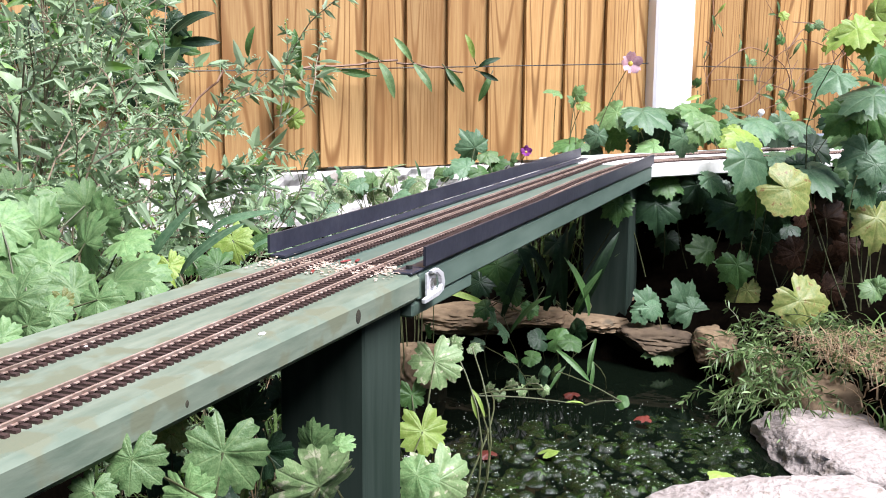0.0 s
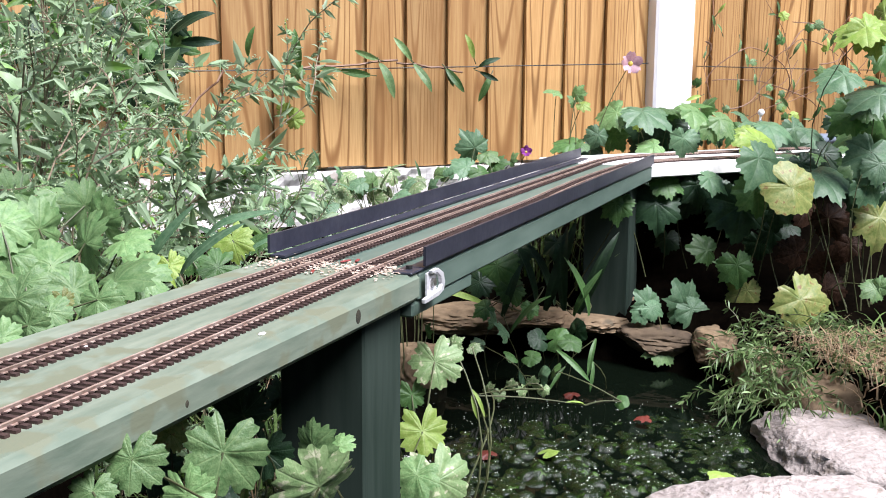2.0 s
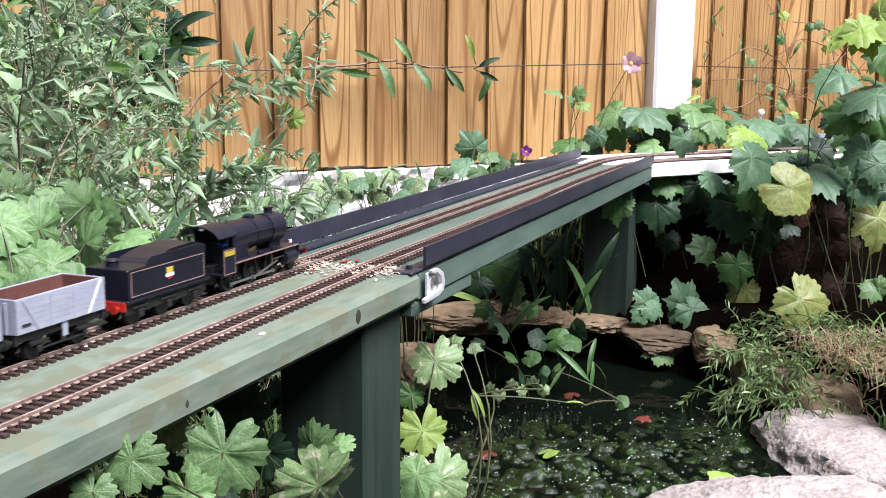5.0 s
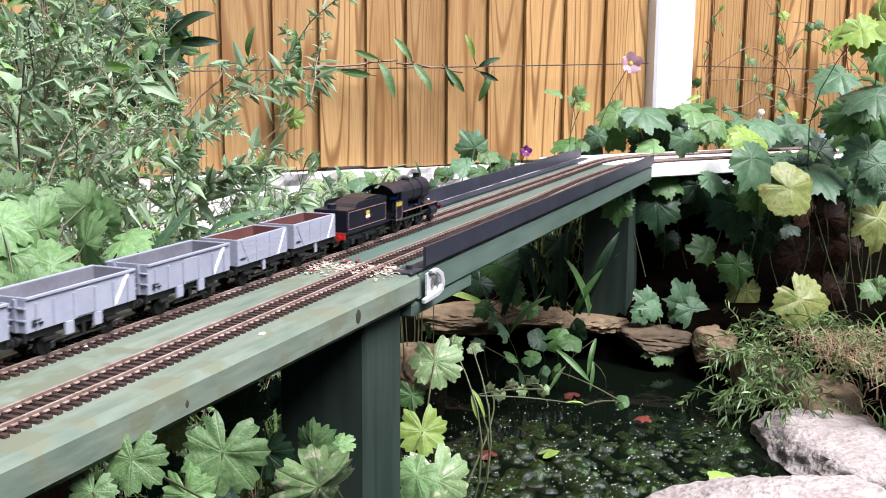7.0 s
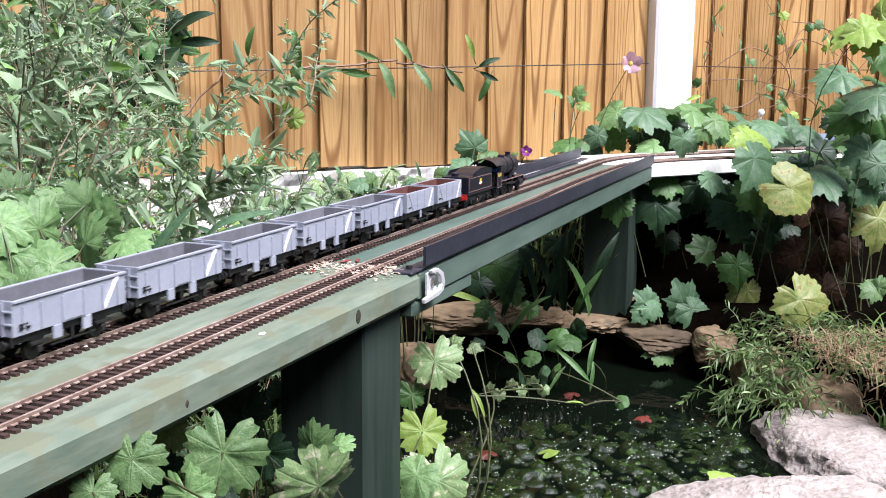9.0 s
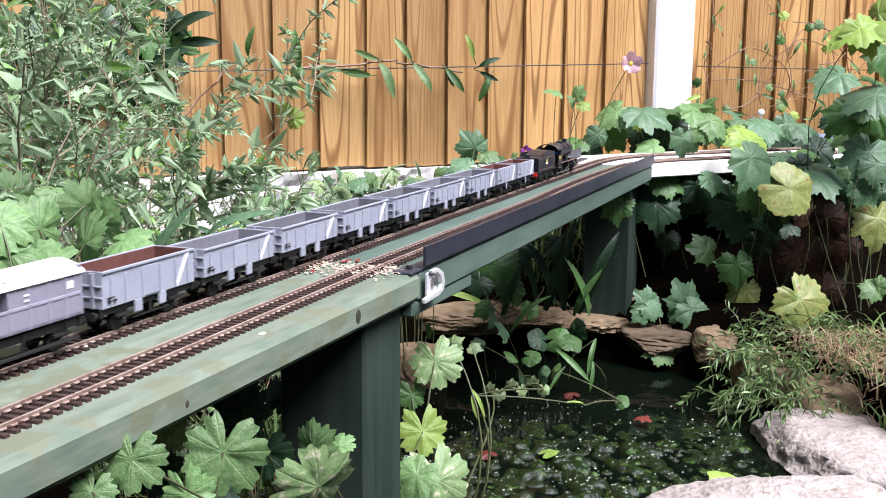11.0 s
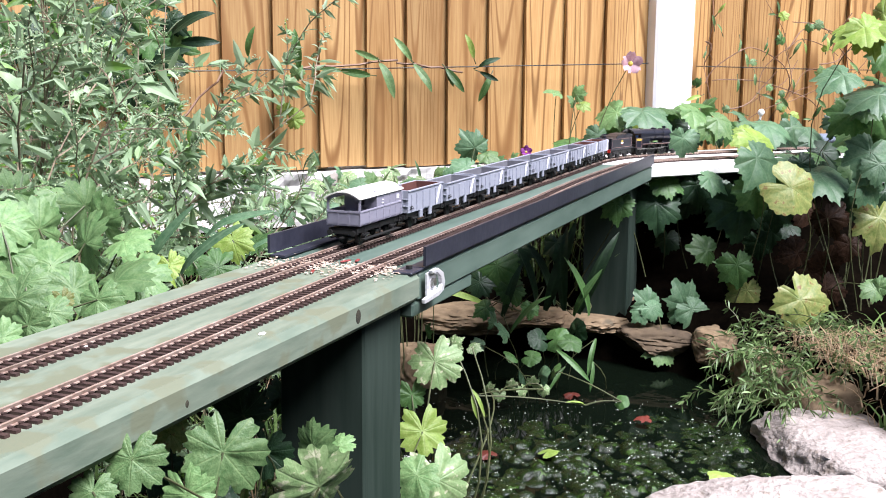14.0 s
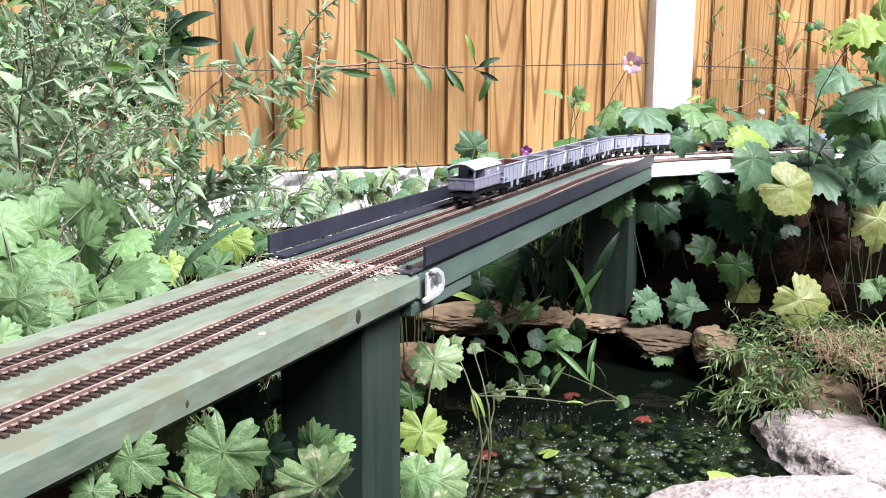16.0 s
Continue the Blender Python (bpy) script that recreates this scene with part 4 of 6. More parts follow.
def finish(p):
    tagged(part("stalk", STEMS.pop(p.name), M_stem, p), kind="stuff")


# ---- pond: stones, weed, floating leaves ----
def stone(x, y, z, sx, sy, sz, turn, material, label, seed, tilt=0):
    """A rough block with broken faces; z is its underside."""
    bm = bmesh.new()
    bmesh.ops.create_icosphere(bm, subdivisions=5, radius=1)
    rnd = random.Random(seed)
    for v in bm.verts:
        c = v.co / max(abs(v.co.x), abs(v.co.y), abs(v.co.z))
        v.co = v.co * 0.42 + c * 0.5
    for k in range(8):
        d = Vector((rnd.gauss(0, 1), rnd.gauss(0, 1), rnd.gauss(0, 0.45))).normalized()
        h = rnd.uniform(0.74, 0.95)
        for v in bm.verts:
            e = v.co.dot(d) - h
            if e > 0:
                v.co -= d * e * 0.9
    for v in bm.verts:
        q = v.co * 2.0 + Vector((seed, 0, 0))
        ledge = 0.014 * math.sin(5 * v.co.z + 3 * noise.noise(q)) * (1 - min(abs(v.co.z), 1) ** 2)
        crack = -0.025 * max(0, 1 - abs(noise.noise(q * 0.9 + Vector((5, 2, 1)))) / 0.035) 
        flat = Vector((v.co.x, v.co.y, 0.25 * v.co.z)).normalized()
        v.co += flat * (ledge + 0.055 * noise.noise(q)) + v.co.normalized() * (1.6 * crack + 0.035 * noise.noise(q * 3.1) + 0.026 * noise.noise(q * 7.5) + 0.016 * noise.noise(q * 17) + 0.009 * noise.noise(q * 31))
        v.co = Vector((v.co.x * sx / 1.8, v.co.y * sy / 1.8, (v.co.z + 0.92) * sz / 1.84))
    ob = smooth(solid("stone", bm, material, pose(x, y, z, tilt, 0, turn), label, "stone", "stones round the pond"), 50)
    return ob


pale, brown = "large pale rough sandstone on the pond edge", "flat brown sandstone on the pond edge"
stone(0.655, 1.40, 0.05, 0.40, 0.34, 0.135, 12, M_stone, pale, 46)
stone(0.355, 0.985, 0.06, 0.29, 0.24, 0.202, 10, M_stone, pale, 5)
stone(0.85, 1.05, 0.06, 0.4, 0.3, 0.15, -20, M_stone, pale, 8)
stone(-0.16, 1.94, 0.186, 0.2, 0.2, 0.05, -6, M_stone2, "brown mossy slab under the bridge", 11)
stone(0.045, 1.95, 0.187, 0.24, 0.2, 0.05, 4, M_tan, "brown mossy slab under the bridge", 52)
stone(0.18, 1.965, 0.19, 0.125, 0.18, 0.036, -5, M_tan, brown, 13)
stone(0.268, 1.955, 0.184, 0.14, 0.18, 0.036, 6, M_tan, brown, 17)
stone(0.328, 1.975, 0.195, 0.05, 0.09, 0.052, 35, M_tan, "small upright block of sandstone", 19)
stone(0.395, 1.89, 0.162, 0.165, 0.18, 0.05, -4, M_stone2, brown, 23)
stone(0.48, 1.80, 0.168, 0.095, 0.15, 0.056, -14, M_tan, brown, 44)
stone(0.545, 1.70, 0.13, 0.13, 0.16, 0.085, -30, M_tan, brown, 47)
stone(0.585, 1.57, 0.11, 0.15, 0.2, 0.10, 15, M_tan, brown, 31)
stone(-0.04, 1.74, 0.10, 0.10, 0.1, 0.105, 0, M_tan, "small sandstone in the water", 37)

rnd = random.Random(12)
GRIDX, GRIDY, STEP = 330, 320, 0.0026
weed_z = np.full((GRIDY, GRIDX), WATER - 0.003)
CLUMPS = []
for k in range(2600):
    x, y, r = rnd.uniform(-0.4, 0.43), rnd.uniform(0.87, 1.68), rnd.choice((0.005, 0.007, 0.009, 0.012, 0.015))
    thin = min(max((1.62 - y) / 0.22, 0), 1)
    patch = 0.85 + 0.7 * noise.noise(Vector((x * 7, y * 7, 2)))
    top = (0.0085 + 0.3 * r) * thin * patch * rnd.uniform(0.5, 1.2)
    CLUMPS.append((x, y, r, top))
    i0, i1 = int((x - r + 0.42) / STEP), int((x + r + 0.42) / STEP) + 2
    j0, j1 = int((y - r - 0.86) / STEP), int((y + r - 0.86) / STEP) + 2
    for j in range(max(j0, 0), min(j1, GRIDY)):
        for i in range(max(i0, 0), min(i1, GRIDX)):
            q = ((i * STEP - 0.42 - x) ** 2 + (j * STEP + 0.86 - y) ** 2) / (r * r)
            if q < 1:
                weed_z[j, i] = max(weed_z[j, i], WATER - 0.003 + top * math.sqrt(1 - q))
verts_ = [(i * STEP - 0.42, j * STEP + 0.86, weed_z[j, i] + 0.0012 * noise.noise(Vector((i * 0.55, j * 0.55, 0)))) for j in range(GRIDY) for i in range(GRIDX)]
faces_ = [(j * GRIDX + i, j * GRIDX + i + 1, (j + 1) * GRIDX + i + 1, (j + 1) * GRIDX + i) for j in range(GRIDY - 1) for i in range(GRIDX - 1)]
me = bpy.data.meshes.new("pond_weed")
me.from_pydata(verts_, [], faces_)
M_weed = mat("wet_pond_weed", (0.001, 0.003, 0.0007), (0.009, 0.021, 0.003), 110, 0.12, 1.0, spots=(0.025, 0.055, 0.008), spot_at=0.6, spot_scale=60, spec=0.35)
[k for k in M_weed.node_tree.nodes if k.type == "BUMP"][0].inputs["Distance"].default_value = 0.0025
me.materials.append(M_weed)
smooth(tagged(new("pond_weed", me), "wet dark green weed breaking the pond surface", "pond weed", kind="stuff"), 60)

# bubbles and seeds caught on the weed; their pale colour also stands for glints
verts_, faces_ = [], []
for k in range(4200):
    if rnd.random() < 0.8:
        x, y, r, top = rnd.choice(CLUMPS)
        if top < 0.004 and rnd.random() < 0.8:
            continue
        a, u = rnd.uniform(0, 6.28), r * rnd.random() * 0.8
        x, y = x + u * math.cos(a), y + u * math.sin(a)
    else:
        x, y = rnd.uniform(-0.2, 0.42), rnd.uniform(0.95, 1.66)
    i, j = int((x + 0.42) / STEP), int((y - 0.86) / STEP)
    if not (0 <= i < GRIDX and 0 <= j < GRIDY):
        continue
    r = rnd.choice((0.0003, 0.0003, 0.0004, 0.0005, 0.0006, 0.0009))
    z = max(weed_z[j, i], WATER) + 0.0002
    w = r * rnd.uniform(1.0, 2.2)
    k0 = len(verts_)
    verts_ += [(x - w, y, z), (x, y - r, z), (x + w, y, z), (x, y + r, z), (x, y, z + r), (x, y, z - r)]
    faces_ += [(k0 + p, k0 + (p + 1) % 4, k0 + 4) for p in range(4)] + [(k0 + (p + 1) % 4, k0 + p, k0 + 5) for p in range(4)]
me = bpy.data.meshes.new("floating_flecks")
me.from_pydata(verts_, [], faces_)
M_fleck = mat("pale_fleck_and_glint", (0.3, 0.32, 0.27), (0.75, 0.75, 0.7), 90, 0.25, 0.0, island=True, vary=0.6)
me.materials.append(M_fleck)
tagged(new("floating_flecks", me), "pale bubbles and seeds on the pond, also standing in for its glints", "flecks", kind="stuff")

M_redleaf = leaf_mat("red_fallen_leaf", (0.0949, 0.0146, 0.01022), (0.1752, 0.0365, 0.0219), (0.292, 0.073, 0.0438), 5)


def fallen_leaf(x, y, z, size, turn, kind, material, label):
    me = kind.copy()
    me.materials.append(material)
    ob = new("fallen_leaf", me)
    ob.matrix_basis = pose(x, y, z, 8, -6, turn) @ Matrix.Diagonal((size, size, size, 1))
    tagged(ob, label, "leaf")


fallen_leaf(0.063, 1.378, WATER + 0.010, 0.03, 40, VINE[0], M_redleaf, "curled red fallen leaf on the pond")
fallen_leaf(0.305, 1.54, WATER + 0.008, 0.028, 100, VINE[1], M_redleaf, "red fallen leaf floating on the pond")
fallen_leaf(0.21, 1.66, WATER + 0.006, 0.03, 10, VINE[2], M_redleaf, "red fallen leaf floating on the pond")
fallen_leaf(0.145, 1.385, WATER + 0.012, 0.03, -60, ROUND[0], L_lime, "small green fallen leaf on the pond weed")
fallen_leaf(0.36, 1.30, WATER + 0.012, 0.04, 70, ROUND[1], L_lime, "small green fallen leaf at the pond edge")


# ---- herbs behind the deck ----
def herb(x, y, height, spread, stems, seed, label, leafy=1.0, size=1.0):
    """Many leaning stems with narrow or arrow-shaped leaves, side shoots and tight clusters of pale seed heads."""
    rnd = random.Random(seed)
    z0 = ground_height(x, y)
    p = thing("herb_bush", pose(x, y, z0 - 0.005), label, "bush")
    sb, lb, gb = bmesh.new(), bmesh.new(), bmesh.new()

    def blade(at, d, size):
        if y + at.y < 1.0:
            size = min(size, 0.022)
        side = d.cross(Vector((rnd.gauss(0, 1), rnd.gauss(0, 1), rnd.gauss(0, 0.6)))).normalized()
        up = side.cross(d)
        arrow = rnd.random() < 0.4
        w = size * (rnd.uniform(0.14, 0.24) if arrow else rnd.uniform(0.07, 0.15))
        droop = size * rnd.uniform(-0.05, 0.5)
        twist = rnd.uniform(-0.5, 0.5)
        pr = None
        shape = ((0, 0.12), (0.14, 0.5), (0.26, 1.25), (0.36, 0.72), (0.6, 0.62), (0.82, 0.34), (1, 0.02)) if arrow else ((0, 0.15), (0.22, 0.8), (0.45, 1.0), (0.62, 0.8), (0.8, 0.5), (1, 0.02))
        for u, ww in shape:
            c = at + d * size * u - Vector((0, 0, droop * u * u))
            s1 = (side + up * twist * u).normalized()
            k1, k2 = rnd.uniform(0.85, 1.15), rnd.uniform(0.85, 1.15)
            row = [lb.verts.new(c - s1 * w * ww * k1 + up * w * ww * 0.35), lb.verts.new(c), lb.verts.new(c + s1 * w * ww * k2 + up * w * ww * 0.35)]
            if pr:
                lb.faces.new((pr[0], pr[1], row[1], row[0]))
                lb.faces.new((pr[1], pr[2], row[2], row[1]))
            pr = row

    def seeds(at, d, n):
        for k in range(n):
            c = at + d * rnd.uniform(0, 0.02) + Vector((rnd.gauss(0, 0.0025), rnd.gauss(0, 0.0025), rnd.gauss(0, 0.0025)))
            r = rnd.uniform(0.0006, 0.0013)
            v = [gb.verts.new(c + Vector(q) * r) for q in ((1, 0, 0), (0, 1, 0), (-1, 0, 0), (0, -1, 0), (0, 0, 1.2), (0, 0, -1.2))]
            for i in range(4):
                gb.faces.new((v[i], v[(i + 1) % 4], v[4]))
                gb.faces.new((v[(i + 1) % 4], v[i], v[5]))

    def shoot(foot, d, length, r, depth):
        pts, q, dd = [], foot.copy(), d.normalized()
        n = 9
        for i in range(n + 1):
            pts.append(q.copy())
            dd = (dd + Vector((rnd.gauss(0, 0.13), rnd.gauss(0, 0.13), rnd.gauss(0, 0.08) - 0.02))).normalized()
            q = q + dd * length / n
        tube(sb, pts, r, r * 0.4, 4)
        for i in range(1, n + 1):
            t = (pts[i] - pts[i - 1]).normalized()
            for k in range(int(3.5 * leafy + rnd.random())):
                out = Matrix.Rotation(rnd.uniform(0, 6.28), 3, t) @ t.orthogonal().normalized()
                if depth == 0 and i < 3 and rnd.random() < 0.5:
                    continue
                long = rnd.choice((0.01, 0.014, 0.018, 0.022, 0.028, 0.036, 0.052)) * rnd.uniform(0.8, 1.2)
                blade(pts[i], (out + t * rnd.uniform(0.1, 1.2)).normalized(), long * size * (1.0 if depth == 0 else 0.66))
            if i > 3 and rnd.random() < 0.7:
                seeds(pts[i], t, 7)
            if depth < 1 and i > 2 and rnd.random() < 0.85:
                out = Matrix.Rotation(rnd.uniform(0, 6.28), 3, t) @ t.orthogonal().normalized()
                shoot(pts[i], t + out * 0.9, length * rnd.uniform(0.18, 0.36), r * 0.6, depth + 1)
        for k in range(4):
            blade(pts[-1], (dd + Vector((rnd.gauss(0, 0.5), rnd.gauss(0, 0.5), rnd.gauss(0, 0.4)))).normalized(), rnd.uniform(0.01, 0.024) * size)
        seeds(pts[-1], dd, 6)

    for k in range(stems):
        d = Vector((rnd.gauss(0, spread), rnd.gauss(0, spread * 0.7), 1))
        shoot(Vector((rnd.uniform(-0.05, 0.05), rnd.uniform(-0.04, 0.04), 0)), d, height * rnd.uniform(0.7, 1.1), 0.0022, 0)
    tagged(part("stem", sb, M_herbstem, p), kind="stuff")
    tagged(part("foliage", lb, L_herb, p), kind="stuff")
    tagged(part("seed_head", gb, L_seed, p), kind="stuff")


HERB = "tall grey-green herb with many narrow leaves by the fence"
herb(-0.58, 1.36, 0.52, 0.22, 10, 1, HERB)
herb(-0.46, 1.52, 0.42, 0.26, 9, 2, HERB)
herb(-0.66, 1.18, 0.50, 0.28, 9, 3, HERB, 1.0, 0.85)
herb(-0.36, 1.36, 0.28, 0.34, 8, 4, HERB)
herb(-0.52, 1.10, 0.38, 0.26, 8, 5, HERB, 1.0, 0.8)
herb(-0.60, 1.55, 0.55, 0.25, 8, 6, HERB)
herb(-0.42, 1.22, 0.28, 0.38, 8, 7, HERB)
herb(-0.26, 1.60, 0.26, 0.5, 6, 8, "low sprawling grey-green herb before the white wall", 0.8)
herb(-0.12, 1.72, 0.20, 0.6, 5, 9, "low sprawling grey-green herb before the white wall", 0.7)
herb(-0.34, 1.14, 0.24, 0.5, 7, 10, "low grey-green herb behind the deck", 1.0, 0.85)
herb(-0.46, 0.96, 0.28, 0.45, 7, 11, "low grey-green herb behind the deck", 1.0, 0.7)
herb(-0.24, 1.40, 0.22, 0.5, 6, 13, "low grey-green herb behind the deck")


def grass(name, count, x0, x1, y0, y1, low, high, seed, material, label, lean=0.5, width=0.0016):
    """Bent blades standing on the ground."""
    rnd = random.Random(seed)
    bm = bmesh.new()
    for k in range(count):
        x, y = rnd.uniform(x0, x1), rnd.uniform(y0, y1)
        z = max(ground_height(x, y), WATER) - 0.004
        h, a = rnd.uniform(low, high), rnd.uniform(0, 6.28)
        b = rnd.uniform(0.2, 1.0) * lean * h
        w = width * rnd.uniform(0.6, 1.5)
        dx, dy = math.cos(a), math.sin(a)
        pr = None
        for u in (0, 0.35, 0.7, 1.0):
            cx, cy, cz = x + dx * b * u * u, y + dy * b * u * u, z + h * (u - 0.35 * lean * u * u)
            ww = w * (1 - u * 0.9)
            row = (bm.verts.new((cx - dy * ww, cy + dx * ww, cz)), bm.verts.new((cx + dy * ww, cy - dx * ww, cz)))
            if pr:
                bm.faces.new((pr[0], pr[1], row[1], row[0]))
            pr = row
    solid(name, bm, material, Matrix(), label, "grass", kind="stuff")


grass("grass", 700, 0.58, 1.0, 1.36, 1.72, 0.02, 0.07, 1, L_grass, "tangled green grass on the bank", 1.6, 0.0024)
grass("dry_grass", 900, 0.55, 0.76, 1.40, 1.66, 0.03, 0.075, 2, L_straw, "dry straw-coloured stems on the bank", 1.8, 0.0012)


def trailing_weed(x, y, z, stems, seed, turn, label):
    """Thin stems that arch out over the pond edge, set all along with short narrow leaves."""
    rnd = random.Random(seed)
    p = thing("trailing_weed", pose(x, y, z), label, "plant")
    sb, lb = bmesh.new(), bmesh.new()
    for k in range(stems):
        a = radians(turn + rnd.gauss(0, 45))
        d = Vector((math.cos(a), math.sin(a), rnd.uniform(0.3, 1.6))).normalized()
        q, pts = Vector((rnd.gauss(0, 0.025), rnd.gauss(0, 0.03), 0)), []
        long = rnd.uniform(0.05, 0.12)
        for i in range(12):
            pts.append(q.copy())
            d = (d + Vector((rnd.gauss(0, 0.1), rnd.gauss(0, 0.1), rnd.gauss(0, 0.06) - 0.16))).normalized()
            q = q + d * long / 11
        tube(sb, pts, 0.0011, 0.0006, 4)
        for i in range(1, 12):
            t = (pts[i] - pts[i - 1]).normalized()
            for j in range(rnd.choice((1, 2, 2, 3))):
                out = Matrix.Rotation(rnd.uniform(0, 6.28), 3, t) @ t.orthogonal().normalized()
                e = (out + t * rnd.uniform(0.4, 1.4)).normalized()
                side = e.cross(Vector((rnd.gauss(0, 1), rnd.gauss(0, 1), 0.3))).normalized()
                n, w, pr = rnd.uniform(0.01, 0.022), rnd.uniform(0.0011, 0.002), None
                for u, ww in ((0, 0.3), (0.35, 1), (0.7, 0.8), (1, 0.05)):
                    c = pts[i] + e * n * u - Vector((0, 0, 0.25 * n * u * u))
                    row = (lb.verts.new(c - side * w * ww), lb.verts.new(c + side * w * ww))
                    if pr:
                        lb.faces.new((pr[0], pr[1], row[1], row[0]))
                    pr = row
    tagged(part("stem", sb, M_stem, p), kind="stuff")
    tagged(part("foliage", lb, L_weed, p), kind="stuff")


WEED = "trailing green weed with short narrow leaves on the pond edge"
for x, y, z, stems, turn in ((0.50, 1.66, 0.215, 14, 200), (0.535, 1.60, 0.215, 14, 215), (0.52, 1.52, 0.195, 12, 230), (0.575, 1.68, 0.23, 14, 160), (0.60, 1.58, 0.225, 12, 250), (0.46, 1.58, 0.165, 10, 200),
                             (0.66, 1.52, 0.22, 12, 260), (0.72, 1.46, 0.22, 14, 260), (0.78, 1.42, 0.21, 12, 250), (0.64, 1.70, 0.25, 12, 200), (0.72, 1.62, 0.24, 12, 270)):
    trailing_weed(x, y, z, stems, int(x * 1000), turn, WEED)
grass("grass", 300, -0.1, 0.35, 1.95, 2.2, 0.05, 0.16, 4, L_grass, "shaded grass behind the bridge", 0.8, 0.002)


grass("grass", 420, -0.62, -0.22, 0.98, 1.5, 0.08, 0.24, 5, L_grass, "long yellow-green grass behind the deck", 1.0, 0.0022)
grass("dry_grass", 160, -0.6, -0.2, 1.0, 1.6, 0.08, 0.26, 6, L_straw, "dry stems among the herbs", 1.0, 0.0012)


# ---- fence wire, flowers, climbing stems ----
def wire(name, pts, r, material, label, category):
    bm = bmesh.new()
    tube(bm, [Vector(q) for q in pts], r, r, 5)
    solid(name, bm, material, FENCE, label, category)


wire("fence_wire", [(-0.5, -0.014, 0.640), (0.374, -0.014, 0.649), (0.9, -0.013, 0.659), (1.53, -0.014, 0.673)], 0.0012, M_frame, "thin dark wire stretched along the fence", "wire")
wire("fence_wire", [(1.67, -0.012, 0.668), (2.1, -0.014, 0.662), (3.0, -0.014, 0.66)], 0.0012, M_frame, "thin dark wire stretched along the fence", "wire")
rnd = random.Random(5)
for k, (a, b) in enumerate((((0.33, 0.46), (0.36, 1.0)), ((0.40, 0.46), (0.33, 1.05)), ((0.45, 0.55), (0.56, 0.66)), ((0.68, 0.655), (0.90, 0.675)), ((0.9, 0.672), (1.05, 0.652)))):
    pts = [(a[0] + (b[0] - a[0]) * i / 8 + rnd.uniform(-0.003, 0.003), -0.02 - rnd.uniform(0, 0.01), a[1] + (b[1] - a[1]) * i / 8 + rnd.uniform(-0.003, 0.003)) for i in range(9)]
    wire("climber_stem", pts, 0.0022, M_redstem, "woody reddish climber stem against the fence", "climber stem")
for k in range(24):
    x, z = rnd.uniform(1.68, 2.5), rnd.uniform(0.5, 0.72)
    a, bend = rnd.choice((0.3, 1.0, 1.4, 1.8, 2.4)) + rnd.uniform(-0.4, 0.4), rnd.uniform(-0.16, 0.12)
    pts = []
    for i in range(rnd.choice((10, 14, 18))):
        pts.append((x, -0.02 - 0.012 * (1 + math.sin(i * 0.7 + k)), z))
        a += bend + rnd.uniform(-0.07, 0.07)
        x, z = max(x + 0.02 * math.cos(a), 1.685), z + 0.02 * math.sin(a)
    wire("climber_stem", pts, rnd.uniform(0.0008, 0.0015), M_redstem, "thin bare reddish climber stem on the fence", "climber stem")

rnd = random.Random(31)
for k in range(6):
    wx = 1.72 + 0.13 * k
    q = FENCE @ Vector((wx, -0.05, 0.3))
    p = plant("fence_climber", q.x, q.y, 0.3, "thin climber with small fresh leaves on the fence")
    for i in range(14):
        v = FENCE @ Vector((wx + rnd.uniform(-0.08, 0.08), -0.045, rnd.uniform(0.54, 0.8)))
        leaf(p, rnd.choice((LANCE, VINE, LANCE)), rnd.choice((L_light, L_lime, L_light, L_mid)), v.x, v.y, v.z, rnd.uniform(0.018, 0.038), rnd.uniform(-180, 180), 0.3)
    finish(p)

M_petal = leaf_mat("pink_petal", (0.5694, 0.3066, 0.3796), (0.657, 0.4818, 0.5256), (0.511, 0.365, 0.4015), 0)
M_violet = leaf_mat("violet_petal", (0.146, 0.0219, 0.1606), (0.2336, 0.0438, 0.2482), (0.292, 0.073, 0.292), 0)


def flower(name, x, y, z, size, material, label, face, stem_from):
    f = thing(name, pose(x, y, z), label, "flower")
    for k in range(5):
        bm = bmesh.new()
        prev = None
        for i in range(5):
            u = i / 4
            w = 0.42 * math.sin(math.pi * (0.12 + 0.74 * u))
            row = [bm.verts.new((s * w, u, 0.35 * u * u - 0.25 * abs(s) * u)) for s in (-1, 0, 1)]
            if prev:
                for j in range(2):
                    bm.faces.new((prev[j], prev[j + 1], row[j + 1], row[j]))
            prev = row
        o = smooth(part("petal", bm, material, f), 80)
        o.matrix_basis = pose(0, 0, 0, *face) @ pose(0, 0, 0, 25, 0, 72 * k) @ Matrix.Diagonal((size, size, size, 1))
    bm = bmesh.new()
    bmesh.ops.create_icosphere(bm, subdivisions=2, radius=size * 0.22)
    part("flower_centre", bm, M_yellow, f)
    bm = bmesh.new()
    tube(bm, bow(Vector(stem_from) - Vector((x, y, z)), Vector((0, 0, 0)), 0.03), 0.0012, 0.0008)
    part("stem", bm, M_stem, f)


flower("pink_flower", 0.38, 2.23, 0.671, 0.027, M_petal, "pale pink anemone flower on a thin stem", (80, 0, 10), (0.27, 2.2, 0.39))
flower("violet_flower", 0.155, 2.02, 0.505, 0.013, M_violet, "small violet flower beside the bridge", (60, 0, 0), (0.12, 2.03, 0.34))

